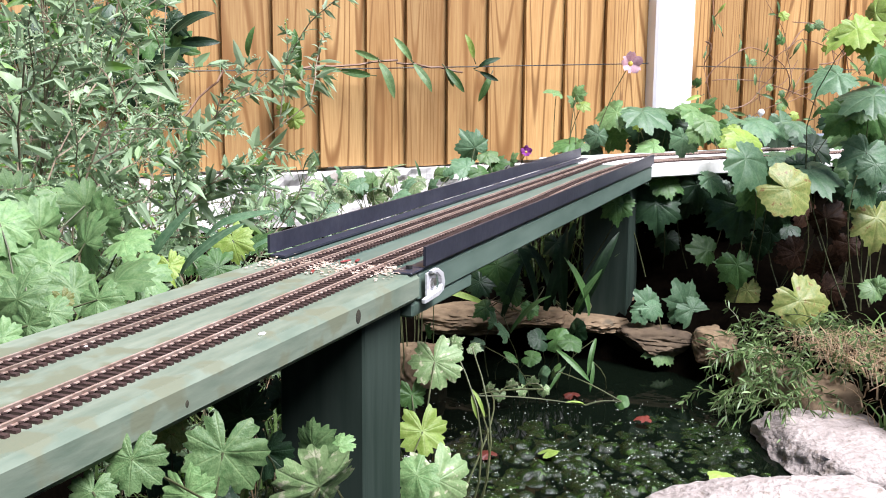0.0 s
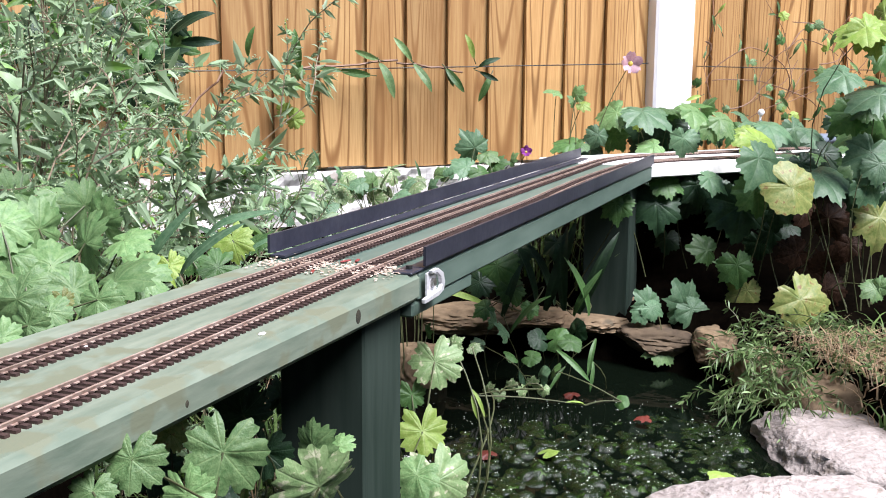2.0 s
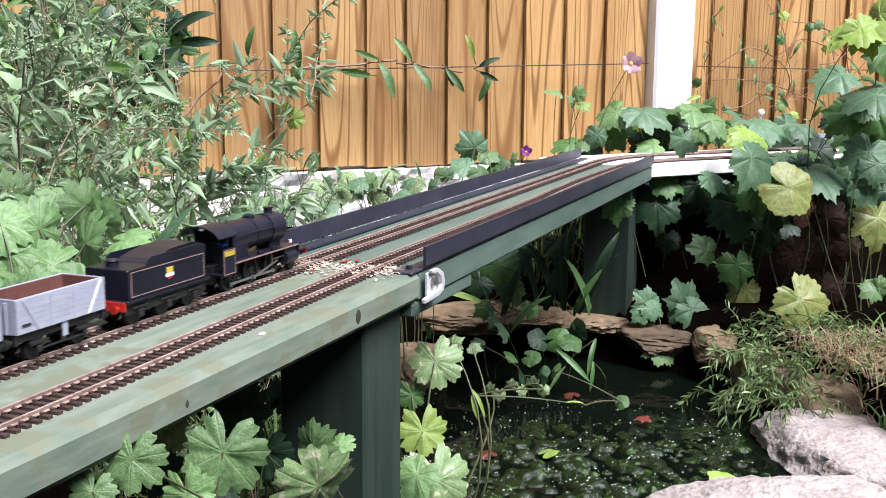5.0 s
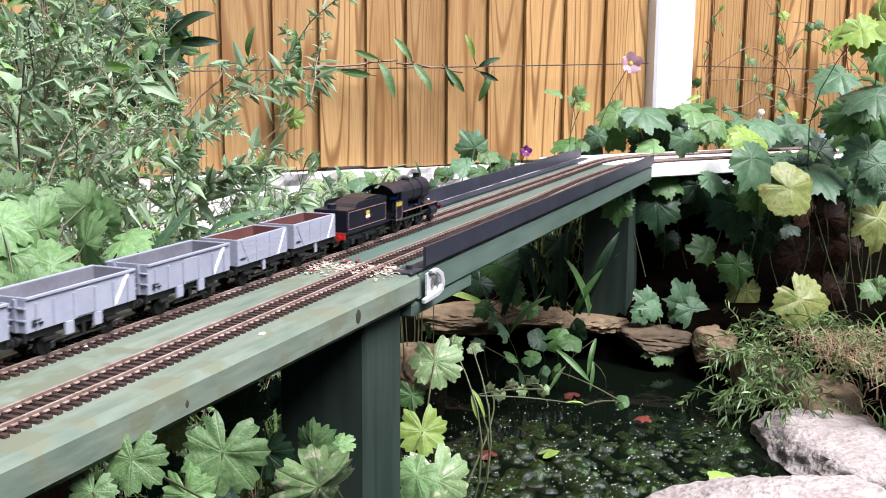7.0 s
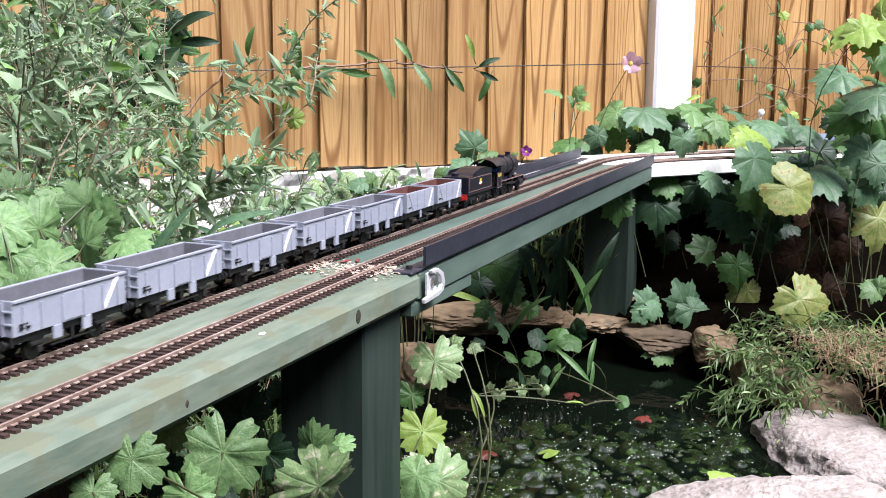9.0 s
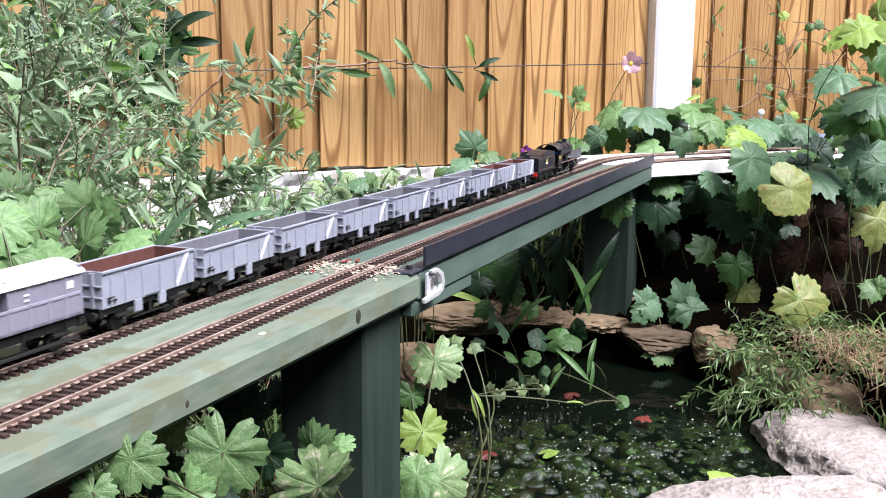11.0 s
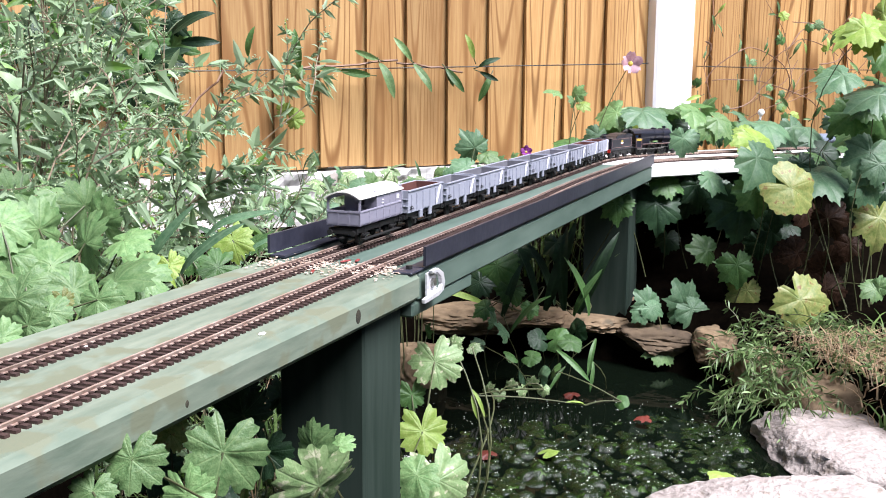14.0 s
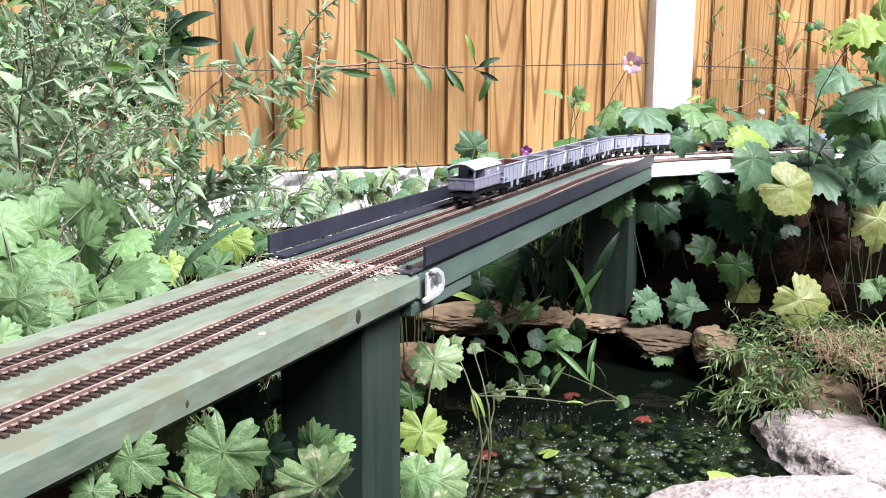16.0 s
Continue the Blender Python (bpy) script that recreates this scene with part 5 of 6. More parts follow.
# ---- plants, one by one ----
p = plant("geranium_plant", -0.42, 0.88, 0.33, "light green geranium with broad lobed leaves behind the deck")
leaf(p, GERANIUM, L_light, -0.321, 0.865, 0.500, 0.0584, 200, 0.45)
leaf(p, GERANIUM, L_light, -0.350, 0.919, 0.522, 0.0529, 120, 0.45)
leaf(p, GERANIUM, L_light, -0.300, 0.888, 0.515, 0.0554, 60, 0.45)
leaf(p, GERANIUM, L_light, -0.267, 0.853, 0.489, 0.0618, 20, 0.45)
leaf(p, GERANIUM, L_light, -0.292, 0.832, 0.487, 0.0443, -60, 0.45)
leaf(p, GERANIUM, L_light, -0.252, 0.873, 0.490, 0.0506, -20, 0.45)
leaf(p, GERANIUM, L_light, -0.381, 0.991, 0.529, 0.0521, 150, 0.45)
leaf(p, GERANIUM, L_light, -0.342, 0.837, 0.514, 0.0403, 200, 0.45)
leaf(p, GERANIUM, L_light, -0.317, 0.989, 0.517, 0.0474, 80, 0.45)
leaf(p, GERANIUM, L_light, -0.285, 0.947, 0.508, 0.0477, 0, 0.45)
leaf(p, GERANIUM, L_light, -0.351, 1.042, 0.526, 0.0497, 100, 0.45)
finish(p)
p = plant("geranium_plant", -0.5, 0.82, 0.33, "light green geranium with a yellowing leaf behind the deck")
leaf(p, GERANIUM, L_light, -0.378, 1.044, 0.539, 0.0497, 160, 0.45)
leaf(p, GERANIUM, L_light, -0.293, 0.723, 0.503, 0.0386, -120, 0.45)
leaf(p, GERANIUM, L_light, -0.274, 0.732, 0.492, 0.0284, -40, 0.45)
leaf(p, GERANIUM, L_light, -0.351, 0.841, 0.538, 0.0483, 180, 0.45)
leaf(p, GERANIUM, L_light, -0.257, 0.782, 0.490, 0.0360, -90, 0.45)
leaf(p, GERANIUM, L_light, -0.278, 0.701, 0.490, 0.0273, -90, 0.45)
leaf(p, GERANIUM, L_light, -0.287, 0.680, 0.487, 0.0265, -60, 0.45)
leaf(p, GERANIUM, L_yellow, -0.283, 0.782, 0.490, 0.0174, -60, 0.45)
leaf(p, GERANIUM, L_light, -0.338, 0.785, 0.510, 0.0417, 150, 0.45)
leaf(p, GERANIUM, L_light, -0.319, 0.804, 0.498, 0.0350, -90, 0.45)
leaf(p, GERANIUM, L_light, -0.402, 0.994, 0.542, 0.0426, 100, 0.45)
finish(p)
p = plant("geranium_plant", -0.22, 1.12, 0.34, "small pale lime-green geranium beside the deck edge")
leaf(p, GERANIUM, L_lime, -0.208, 1.046, 0.493, 0.0412, -70, 0.45)
leaf(p, GERANIUM, L_mid, -0.216, 1.012, 0.472, 0.0415, 200, 0.45)
leaf(p, GERANIUM, L_mid, -0.257, 1.082, 0.466, 0.0313, 150, 0.45)
leaf(p, GERANIUM, L_mid, -0.194, 1.105, 0.483, 0.0371, 10, 0.45)
leaf(p, GERANIUM, L_lime, -0.267, 1.032, 0.469, 0.0298, -60, 0.45)
finish(p)
p = plant("strap_leaved_plant", -0.27, 1.02, 0.34, "clump of long green strap leaves behind the deck")
leaf(p, STRAP, L_teal, -0.274, 0.980, 0.463, 0.0900, 52, 0.1)
leaf(p, STRAP, L_teal, -0.248, 1.001, 0.466, 0.0821, 45, 0.1)
leaf(p, STRAP, L_teal, -0.254, 1.135, 0.481, 0.0817, 25, 0.1)
leaf(p, STRAP, L_teal, -0.205, 1.081, 0.461, 0.0625, 30, 0.1)
leaf(p, STRAP, L_lime, -0.306, 1.085, 0.483, 0.0573, -60, 0.1)
leaf(p, STRAP, L_teal, -0.277, 1.187, 0.485, 0.0682, -30, 0.1)
finish(p)
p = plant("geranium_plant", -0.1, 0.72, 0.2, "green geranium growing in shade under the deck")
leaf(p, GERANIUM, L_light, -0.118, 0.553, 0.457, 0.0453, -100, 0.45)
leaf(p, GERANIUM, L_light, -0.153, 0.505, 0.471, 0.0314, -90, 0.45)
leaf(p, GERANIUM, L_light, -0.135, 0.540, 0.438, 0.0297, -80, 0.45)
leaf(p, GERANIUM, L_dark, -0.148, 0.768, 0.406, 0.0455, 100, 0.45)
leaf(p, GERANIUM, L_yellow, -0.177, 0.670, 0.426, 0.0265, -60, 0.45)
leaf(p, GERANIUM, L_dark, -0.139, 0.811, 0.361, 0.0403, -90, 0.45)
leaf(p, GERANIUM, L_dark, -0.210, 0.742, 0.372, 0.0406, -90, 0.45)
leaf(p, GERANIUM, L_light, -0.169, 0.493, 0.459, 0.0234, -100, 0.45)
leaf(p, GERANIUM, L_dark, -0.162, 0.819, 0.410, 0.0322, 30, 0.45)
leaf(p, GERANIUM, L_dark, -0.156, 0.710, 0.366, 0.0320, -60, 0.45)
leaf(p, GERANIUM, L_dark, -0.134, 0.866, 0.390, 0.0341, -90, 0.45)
finish(p)
p = plant("geranium_plant", -0.08, 0.78, 0.2, "mottled pale geranium leaves at the foot of the green post")
leaf(p, GERANIUM, L_pale, -0.075, 0.626, 0.408, 0.0563, 80, 0.45)
leaf(p, GERANIUM, L_light, -0.084, 0.668, 0.417, 0.0348, 60, 0.45)
leaf(p, GERANIUM, L_light, -0.068, 0.678, 0.415, 0.0219, 20, 0.45)
finish(p)
p = plant("geranium_plant", -0.03, 0.96, 0.14, "pale geranium with yellowing lobed leaves beside the green post")
leaf(p, GERANIUM, L_pale, -0.007, 0.968, 0.392, 0.0497, -75, 0.45)
leaf(p, GERANIUM, L_lime, -0.017, 0.919, 0.341, 0.0455, -85, 0.45)
leaf(p, GERANIUM, L_pale, -0.003, 0.883, 0.310, 0.0595, -80, 0.45)
leaf(p, GERANIUM, L_light, -0.021, 0.874, 0.318, 0.0414, -120, 0.45)
leaf(p, VINE, L_pale, 0.010, 1.019, 0.395, 0.0194, 40, 0.45)
leaf(p, VINE, L_pale, 0.030, 1.048, 0.385, 0.0168, 0, 0.45)
leaf(p, STRAP, L_lime, 0.030, 1.041, 0.343, 0.0307, -70, 0.45)
leaf(p, GERANIUM, L_mid, -0.028, 0.963, 0.361, 0.0284, -90, 0.45)
leaf(p, VINE, L_mid, -0.015, 1.021, 0.406, 0.0172, 90, 0.45)
finish(p)
p = plant("creeping_plant", -0.02, 1.12, 0.14, "creeping stem with small pale leaves over the water")
leaf(p, VINE, L_pale, 0.065, 1.446, 0.218, 0.0209, 80, 0.45)
leaf(p, VINE, L_pale, 0.081, 1.445, 0.213, 0.0222, -90, 0.45)
leaf(p, VINE, L_pale, 0.097, 1.447, 0.223, 0.0209, 90, 0.45)
leaf(p, VINE, L_pale, 0.113, 1.446, 0.219, 0.0209, -60, 0.45)
leaf(p, VINE, L_pale, 0.126, 1.447, 0.227, 0.0222, 80, 0.45)
leaf(p, VINE, L_pale, 0.142, 1.446, 0.219, 0.0209, -90, 0.45)
leaf(p, STRAP, L_lime, 0.040, 1.396, 0.225, 0.0343, -70, 0.45)
leaf(p, STRAP, L_lime, 0.200, 1.442, 0.198, 0.0313, 170, 0.45)
leaf(p, ROUND, L_mid, 0.251, 1.443, 0.203, 0.0213, 0, 0.45)
leaf(p, ROUND, L_mid, 0.161, 1.499, 0.232, 0.0264, 60, 0.45)
finish(p)
p = plant("pond_plant", 0.16, 1.88, 0.2, "cluster of round green leaves hanging over the pond edge")
leaf(p, ROUND, L_mid, 0.111, 1.667, 0.207, 0.0277, 150, 0.45)
leaf(p, ROUND, L_mid, 0.141, 1.647, 0.211, 0.0322, 0, 0.45)
leaf(p, ROUND, L_dark, 0.159, 1.701, 0.226, 0.0398, 160, 0.45)
leaf(p, ROUND, L_mid, 0.186, 1.701, 0.227, 0.0456, 20, 0.45)
leaf(p, ROUND, L_mid, 0.206, 1.671, 0.230, 0.0407, -30, 0.45)
leaf(p, ROUND, L_dark, 0.222, 1.732, 0.233, 0.0422, 60, 0.45)
leaf(p, ROUND, L_teal, 0.154, 1.594, 0.196, 0.0313, 60, 0.45)
leaf(p, ROUND, L_dark, 0.124, 1.594, 0.196, 0.0313, 120, 0.45)
leaf(p, STRAP, L_mid, 0.239, 1.646, 0.204, 0.0483, -90, 0.45)
leaf(p, STRAP, L_mid, 0.195, 1.645, 0.195, 0.0483, -120, 0.45)
leaf(p, STRAP, L_mid, 0.181, 1.649, 0.222, 0.0725, -40, 0.45)
leaf(p, STRAP, L_mid, 0.249, 1.691, 0.230, 0.0659, -100, 0.45)
leaf(p, VINE, L_teal, 0.100, 1.654, 0.247, 0.0419, 120, 0.45)
leaf(p, VINE, L_teal, 0.083, 1.676, 0.260, 0.0353, 100, 0.45)
leaf(p, VINE, L_teal, 0.057, 1.553, 0.255, 0.0263, 160, 0.45)
finish(p)
p = plant("lobed_leaf_plant", 0.12, 2.02, 0.25, "shaded lobed green leaves growing up behind the bridge")
leaf(p, VINE, L_mid, 0.091, 1.770, 0.335, 0.0887, -80, 0.45)
leaf(p, VINE, L_mid, 0.113, 1.724, 0.304, 0.0542, -60, 0.45)
leaf(p, VINE, L_dark, 0.063, 1.765, 0.307, 0.0591, -120, 0.45)
leaf(p, VINE, L_mid, 0.304, 1.847, 0.432, 0.0573, -100, 0.45)
leaf(p, VINE, L_dark, 0.136, 1.873, 0.346, 0.0624, -60, 0.45)
leaf(p, VINE, L_mid, 0.071, 1.709, 0.276, 0.0395, 200, 0.45)
leaf(p, VINE, L_dark, 0.206, 1.924, 0.349, 0.0560, -90, 0.45)
leaf(p, VINE, L_mid, 0.144, 1.709, 0.276, 0.0359, -100, 0.45)
finish(p)
p = plant("strap_leaved_plant", 0.2, 1.98, 0.24, "arching strap leaves between the stones under the bridge")
leaf(p, STRAP, L_mid, 0.249, 1.795, 0.243, 0.1133, 110, 0.1)
leaf(p, STRAP, L_mid, 0.225, 1.795, 0.243, 0.0959, 60, 0.1)
leaf(p, STRAP, L_dark, 0.212, 1.816, 0.248, 0.1498, 95, 0.1)
leaf(p, STRAP, L_dark, 0.179, 1.826, 0.245, 0.1683, 80, 0.1)
leaf(p, STRAP, L_dark, 0.160, 1.835, 0.243, 0.1425, 105, 0.1)
leaf(p, STRAP, L_dark, 0.239, 1.835, 0.238, 0.1603, 75, 0.1)
leaf(p, STRAP, L_mid, 0.112, 1.702, 0.235, 0.0912, 45, 0.1)
leaf(p, STRAP, L_lime, 0.073, 1.759, 0.269, 0.0938, 170, 0.1)
leaf(p, STRAP, L_dark, 0.100, 1.736, 0.255, 0.1012, 70, 0.1)
leaf(p, STRAP, L_dark, 0.197, 1.857, 0.248, 0.1350, 120, 0.1)
finish(p)
p = plant("lobed_shrub", 0.45, 2.33, 0.3, "leafy mound of lobed green leaves by the white post")
leaf(p, VINE, L_light, 0.355, 2.220, 0.573, 0.089, 215, 0.35, 2.0)
leaf(p, VINE, L_mid, 0.390, 2.260, 0.573, 0.081, 170, 0.35, 3.2)
leaf(p, VINE, L_teal, 0.315, 2.200, 0.528, 0.055, -110, 0.35, 0.4)
leaf(p, VINE, L_teal, 0.402, 2.200, 0.575, 0.120, -15, 0.35, 3.0)
leaf(p, VINE, L_mid, 0.479, 2.280, 0.576, 0.100, 160, 0.35, 4.4)
leaf(p, VINE, L_mid, 0.491, 2.300, 0.576, 0.106, 20, 0.35, 4.0)
leaf(p, VINE, L_light, 0.514, 2.240, 0.575, 0.096, -35, 0.35, 3.2)
leaf(p, VINE, L_mid, 0.557, 2.300, 0.553, 0.076, -50, 0.35, 1.6)
leaf(p, VINE, L_mid, 0.356, 2.260, 0.525, 0.069, -60, 0.35, 0.6)
leaf(p, VINE, L_mid, 0.351, 2.280, 0.534, 0.062, 200, 0.35, 1.6)
leaf(p, VINE, L_light, 0.422, 2.160, 0.510, 0.066, 185, 0.35, 1.8)
leaf(p, VINE, L_teal, 0.445, 2.000, 0.535, 0.064, -105, 0.35, 0.5)
# dark-coloured leaves behind give the mound its shaded inside
leaf(p, VINE, L_dark, 0.418, 2.330, 0.541, 0.076, -90, 0.35, 0.3)
leaf(p, VINE, L_dark, 0.450, 2.330, 0.545, 0.082, -60, 0.35, 0.3)
leaf(p, VINE, L_dark, 0.498, 2.330, 0.545, 0.082, -100, 0.35, 0.3)
leaf(p, VINE, L_dark, 0.432, 2.330, 0.512, 0.071, -80, 0.35, 0.3)
leaf(p, VINE, L_dark, 0.483, 2.330, 0.517, 0.077, -90, 0.35, 0.3)
leaf(p, VINE, L_dark, 0.532, 2.330, 0.524, 0.072, -80, 0.35, 0.3)
leaf(p, VINE, L_mid, 0.279, 2.200, 0.508, 0.050, 200, 0.35, 2.0)
leaf(p, VINE, L_dark, 0.258, 2.220, 0.492, 0.048, 160, 0.35, 1.6)
leaf(p, VINE, L_dark, 0.304, 2.240, 0.502, 0.054, -30, 0.35, 0.6)
leaf(p, VINE, L_lime, 0.408, 2.270, 0.549, 0.035, -80, 0.35, 0.4)
leaf(p, VINE, L_mid, 0.556, 2.330, 0.570, 0.075, 60, 0.35, 2.8)
leaf(p, VINE, L_dark, 0.591, 2.350, 0.529, 0.065, -70, 0.35, 0.4)
finish(p)
p = plant("lobed_shrub", 0.54, 1.98, 0.3, "shrub with long drooping teal leaves over the white deck")
leaf(p, VINE, L_light, 0.485, 1.980, 0.567, 0.068, -40, 0.35, 2.0)
leaf(p, VINE, L_light, 0.467, 1.970, 0.553, 0.048, -70, 0.35, 0.7)
leaf(p, VINE, L_teal, 0.600, 2.200, 0.564, 0.069, 140, 0.35, 2.4)
leaf(p, VINE, L_teal, 0.622, 2.160, 0.556, 0.084, 160, 0.35, 3.2)
leaf(p, VINE, L_teal, 0.625, 2.140, 0.557, 0.103, -15, 0.35, 2.6)
leaf(p, VINE, L_teal, 0.693, 2.200, 0.555, 0.070, -60, 0.35, 1.6)
leaf(p, VINE, L_teal, 0.699, 2.120, 0.553, 0.084, -25, 0.35, 2.4)
leaf(p, VINE, L_lime, 0.547, 2.000, 0.543, 0.049, -160, 0.35, 0.6)
leaf(p, VINE, L_lime, 0.537, 1.900, 0.539, 0.098, -40, 0.20, 1.8)
leaf(p, VINE, L_teal, 0.517, 1.820, 0.513, 0.106, -58, 0.30, 1.8)
leaf(p, VINE, L_lime, 0.524, 1.920, 0.535, 0.049, 190, 0.35, 0.7)
leaf(p, VINE, L_teal, 0.583, 1.860, 0.511, 0.076, -20, 0.35, 2.4)
leaf(p, VINE, L_teal, 0.626, 1.820, 0.492, 0.112, -12, 0.35, 2.2)
leaf(p, VINE, L_mid, 0.640, 1.950, 0.514, 0.066, 10, 0.35, 3.0)
leaf(p, VINE, L_dark, 0.697, 2.020, 0.517, 0.076, -30, 0.35, 0.6)
leaf(p, VINE, L_mid, 0.759, 2.050, 0.526, 0.077, 170, 0.35, 2.4)
leaf(p, VINE, L_mid, 0.569, 1.880, 0.483, 0.074, -80, 0.35, 0.5)
leaf(p, VINE, L_dark, 0.623, 1.920, 0.490, 0.065, -90, 0.35, 0.4)
leaf(p, VINE, L_dark, 0.652, 2.300, 0.534, 0.077, -70, 0.35, 0.5)
leaf(p, VINE, L_dark, 0.717, 2.300, 0.527, 0.083, -90, 0.35, 0.5)
leaf(p, VINE, L_dark, 0.772, 2.300, 0.522, 0.078, -60, 0.35, 0.5)
leaf(p, VINE, L_mid, 0.610, 2.300, 0.539, 0.066, -140, 0.35, 1.6)
finish(p)
SWAY.append((p, 1.0))
p = plant("lobed_shrub", 0.67, 1.93, 0.3, "shrub with a round yellow leaf and crumpled brown leaves")
leaf(p, ROUND, L_yellow, 0.552, 1.710, 0.474, 0.091, -25, 0.20, 0.3)
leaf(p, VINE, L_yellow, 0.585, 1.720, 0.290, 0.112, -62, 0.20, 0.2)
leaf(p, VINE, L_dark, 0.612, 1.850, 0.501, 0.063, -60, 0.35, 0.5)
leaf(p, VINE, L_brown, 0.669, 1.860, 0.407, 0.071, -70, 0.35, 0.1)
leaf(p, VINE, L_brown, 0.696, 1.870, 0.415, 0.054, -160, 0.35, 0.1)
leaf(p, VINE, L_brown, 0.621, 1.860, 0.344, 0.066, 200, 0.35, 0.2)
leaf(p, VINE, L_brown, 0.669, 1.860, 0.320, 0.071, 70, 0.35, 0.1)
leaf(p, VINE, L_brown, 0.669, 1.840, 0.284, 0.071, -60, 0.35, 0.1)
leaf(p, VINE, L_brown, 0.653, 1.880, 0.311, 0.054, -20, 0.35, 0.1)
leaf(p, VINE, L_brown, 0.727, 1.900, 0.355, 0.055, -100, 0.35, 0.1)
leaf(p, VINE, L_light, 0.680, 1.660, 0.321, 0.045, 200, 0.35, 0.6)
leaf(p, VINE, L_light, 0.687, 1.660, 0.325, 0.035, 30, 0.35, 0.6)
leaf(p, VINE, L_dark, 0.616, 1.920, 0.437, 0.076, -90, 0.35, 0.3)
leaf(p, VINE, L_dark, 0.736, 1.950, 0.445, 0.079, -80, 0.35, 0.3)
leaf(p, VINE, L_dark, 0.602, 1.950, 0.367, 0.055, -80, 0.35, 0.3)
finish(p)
SWAY.append((p, 0.3))
p = plant("lobed_shrub", 0.75, 1.86, 0.3, "shrub with broad teal and lime leaves beside the white deck")
leaf(p, VINE, L_lime, 0.660, 1.750, 0.731, 0.104, 195, 0.80, 2.6)
leaf(p, VINE, L_lime, 0.668, 1.760, 0.727, 0.097, 20, 0.80, 2.6)
leaf(p, VINE, L_lime, 0.661, 1.740, 0.725, 0.084, -70, 0.80, 1.8)
leaf(p, VINE, L_lime, 0.710, 1.800, 0.754, 0.062, 60, 0.35, 1.6)
leaf(p, VINE, L_teal, 0.725, 2.000, 0.653, 0.098, 200, 0.50, 2.0)
leaf(p, VINE, L_teal, 0.706, 1.780, 0.622, 0.113, 190, 0.50, 2.4)
leaf(p, VINE, L_mid, 0.716, 1.800, 0.688, 0.073, -60, 0.35, 0.6)
leaf(p, VINE, L_mid, 0.738, 1.850, 0.642, 0.064, 150, 0.35, 1.6)
leaf(p, VINE, L_mid, 0.697, 1.860, 0.589, 0.081, 215, 0.35, 0.5)
leaf(p, VINE, L_mid, 0.748, 1.880, 0.595, 0.087, -120, 0.35, 0.3)
leaf(p, VINE, L_mid, 0.719, 1.860, 0.597, 0.064, 200, 0.35, 1.8)
leaf(p, VINE, L_mid, 0.773, 1.900, 0.570, 0.084, -90, 0.35, 0.3)
leaf(p, VINE, L_mid, 0.743, 1.950, 0.548, 0.078, 190, 0.35, 1.6)
leaf(p, VINE, L_mid, 0.753, 1.920, 0.550, 0.078, -80, 0.35, 0.4)
leaf(p, VINE, L_teal, 0.706, 1.790, 0.527, 0.099, -112, 0.35, 0.5)
leaf(p, VINE, L_teal, 0.718, 1.780, 0.508, 0.073, -40, 0.35, 0.6)
leaf(p, VINE, L_teal, 0.705, 1.790, 0.472, 0.069, -60, 0.35, 0.6)
leaf(p, VINE, L_yellow, 0.738, 1.810, 0.415, 0.102, -95, 0.35, 0.2)
leaf(p, VINE, L_mid, 0.710, 1.860, 0.496, 0.064, -160, 0.35, 0.7)
leaf(p, VINE, L_dark, 0.758, 2.100, 0.563, 0.072, -60, 0.35, 0.5)
leaf(p, VINE, L_dark, 0.763, 1.860, 0.454, 0.065, -80, 0.35, 0.3)
leaf(p, VINE, L_dark, 0.735, 1.900, 0.470, 0.073, -100, 0.35, 0.3)
leaf(p, VINE, L_dark, 0.780, 1.900, 0.533, 0.088, -90, 0.35, 0.4)
leaf(p, VINE, L_dark, 0.757, 1.900, 0.613, 0.077, -60, 0.35, 0.4)
finish(p)
SWAY.append((p, 0.35))
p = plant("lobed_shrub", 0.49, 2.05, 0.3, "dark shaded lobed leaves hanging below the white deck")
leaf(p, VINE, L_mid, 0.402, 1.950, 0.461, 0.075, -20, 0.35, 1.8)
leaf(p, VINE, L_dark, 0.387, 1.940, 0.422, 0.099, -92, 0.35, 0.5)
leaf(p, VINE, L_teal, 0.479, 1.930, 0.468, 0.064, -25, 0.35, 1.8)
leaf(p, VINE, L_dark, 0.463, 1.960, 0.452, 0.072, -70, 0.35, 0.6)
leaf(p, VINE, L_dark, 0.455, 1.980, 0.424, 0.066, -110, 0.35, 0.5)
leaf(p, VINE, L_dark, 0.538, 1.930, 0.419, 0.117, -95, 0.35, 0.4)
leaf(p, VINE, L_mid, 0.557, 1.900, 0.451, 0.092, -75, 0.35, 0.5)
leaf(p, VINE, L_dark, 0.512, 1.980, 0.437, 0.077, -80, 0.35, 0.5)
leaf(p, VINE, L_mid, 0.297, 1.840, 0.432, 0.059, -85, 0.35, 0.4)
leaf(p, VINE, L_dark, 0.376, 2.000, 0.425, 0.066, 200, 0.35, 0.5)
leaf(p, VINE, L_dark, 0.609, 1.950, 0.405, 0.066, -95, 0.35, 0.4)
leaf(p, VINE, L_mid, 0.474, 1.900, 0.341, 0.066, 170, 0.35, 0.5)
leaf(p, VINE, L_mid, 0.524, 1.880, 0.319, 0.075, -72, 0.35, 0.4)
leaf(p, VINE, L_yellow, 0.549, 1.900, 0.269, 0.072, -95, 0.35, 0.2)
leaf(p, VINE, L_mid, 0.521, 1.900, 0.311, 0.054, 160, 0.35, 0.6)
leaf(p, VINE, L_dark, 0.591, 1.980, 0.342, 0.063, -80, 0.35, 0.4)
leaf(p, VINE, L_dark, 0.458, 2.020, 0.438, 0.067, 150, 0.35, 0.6)
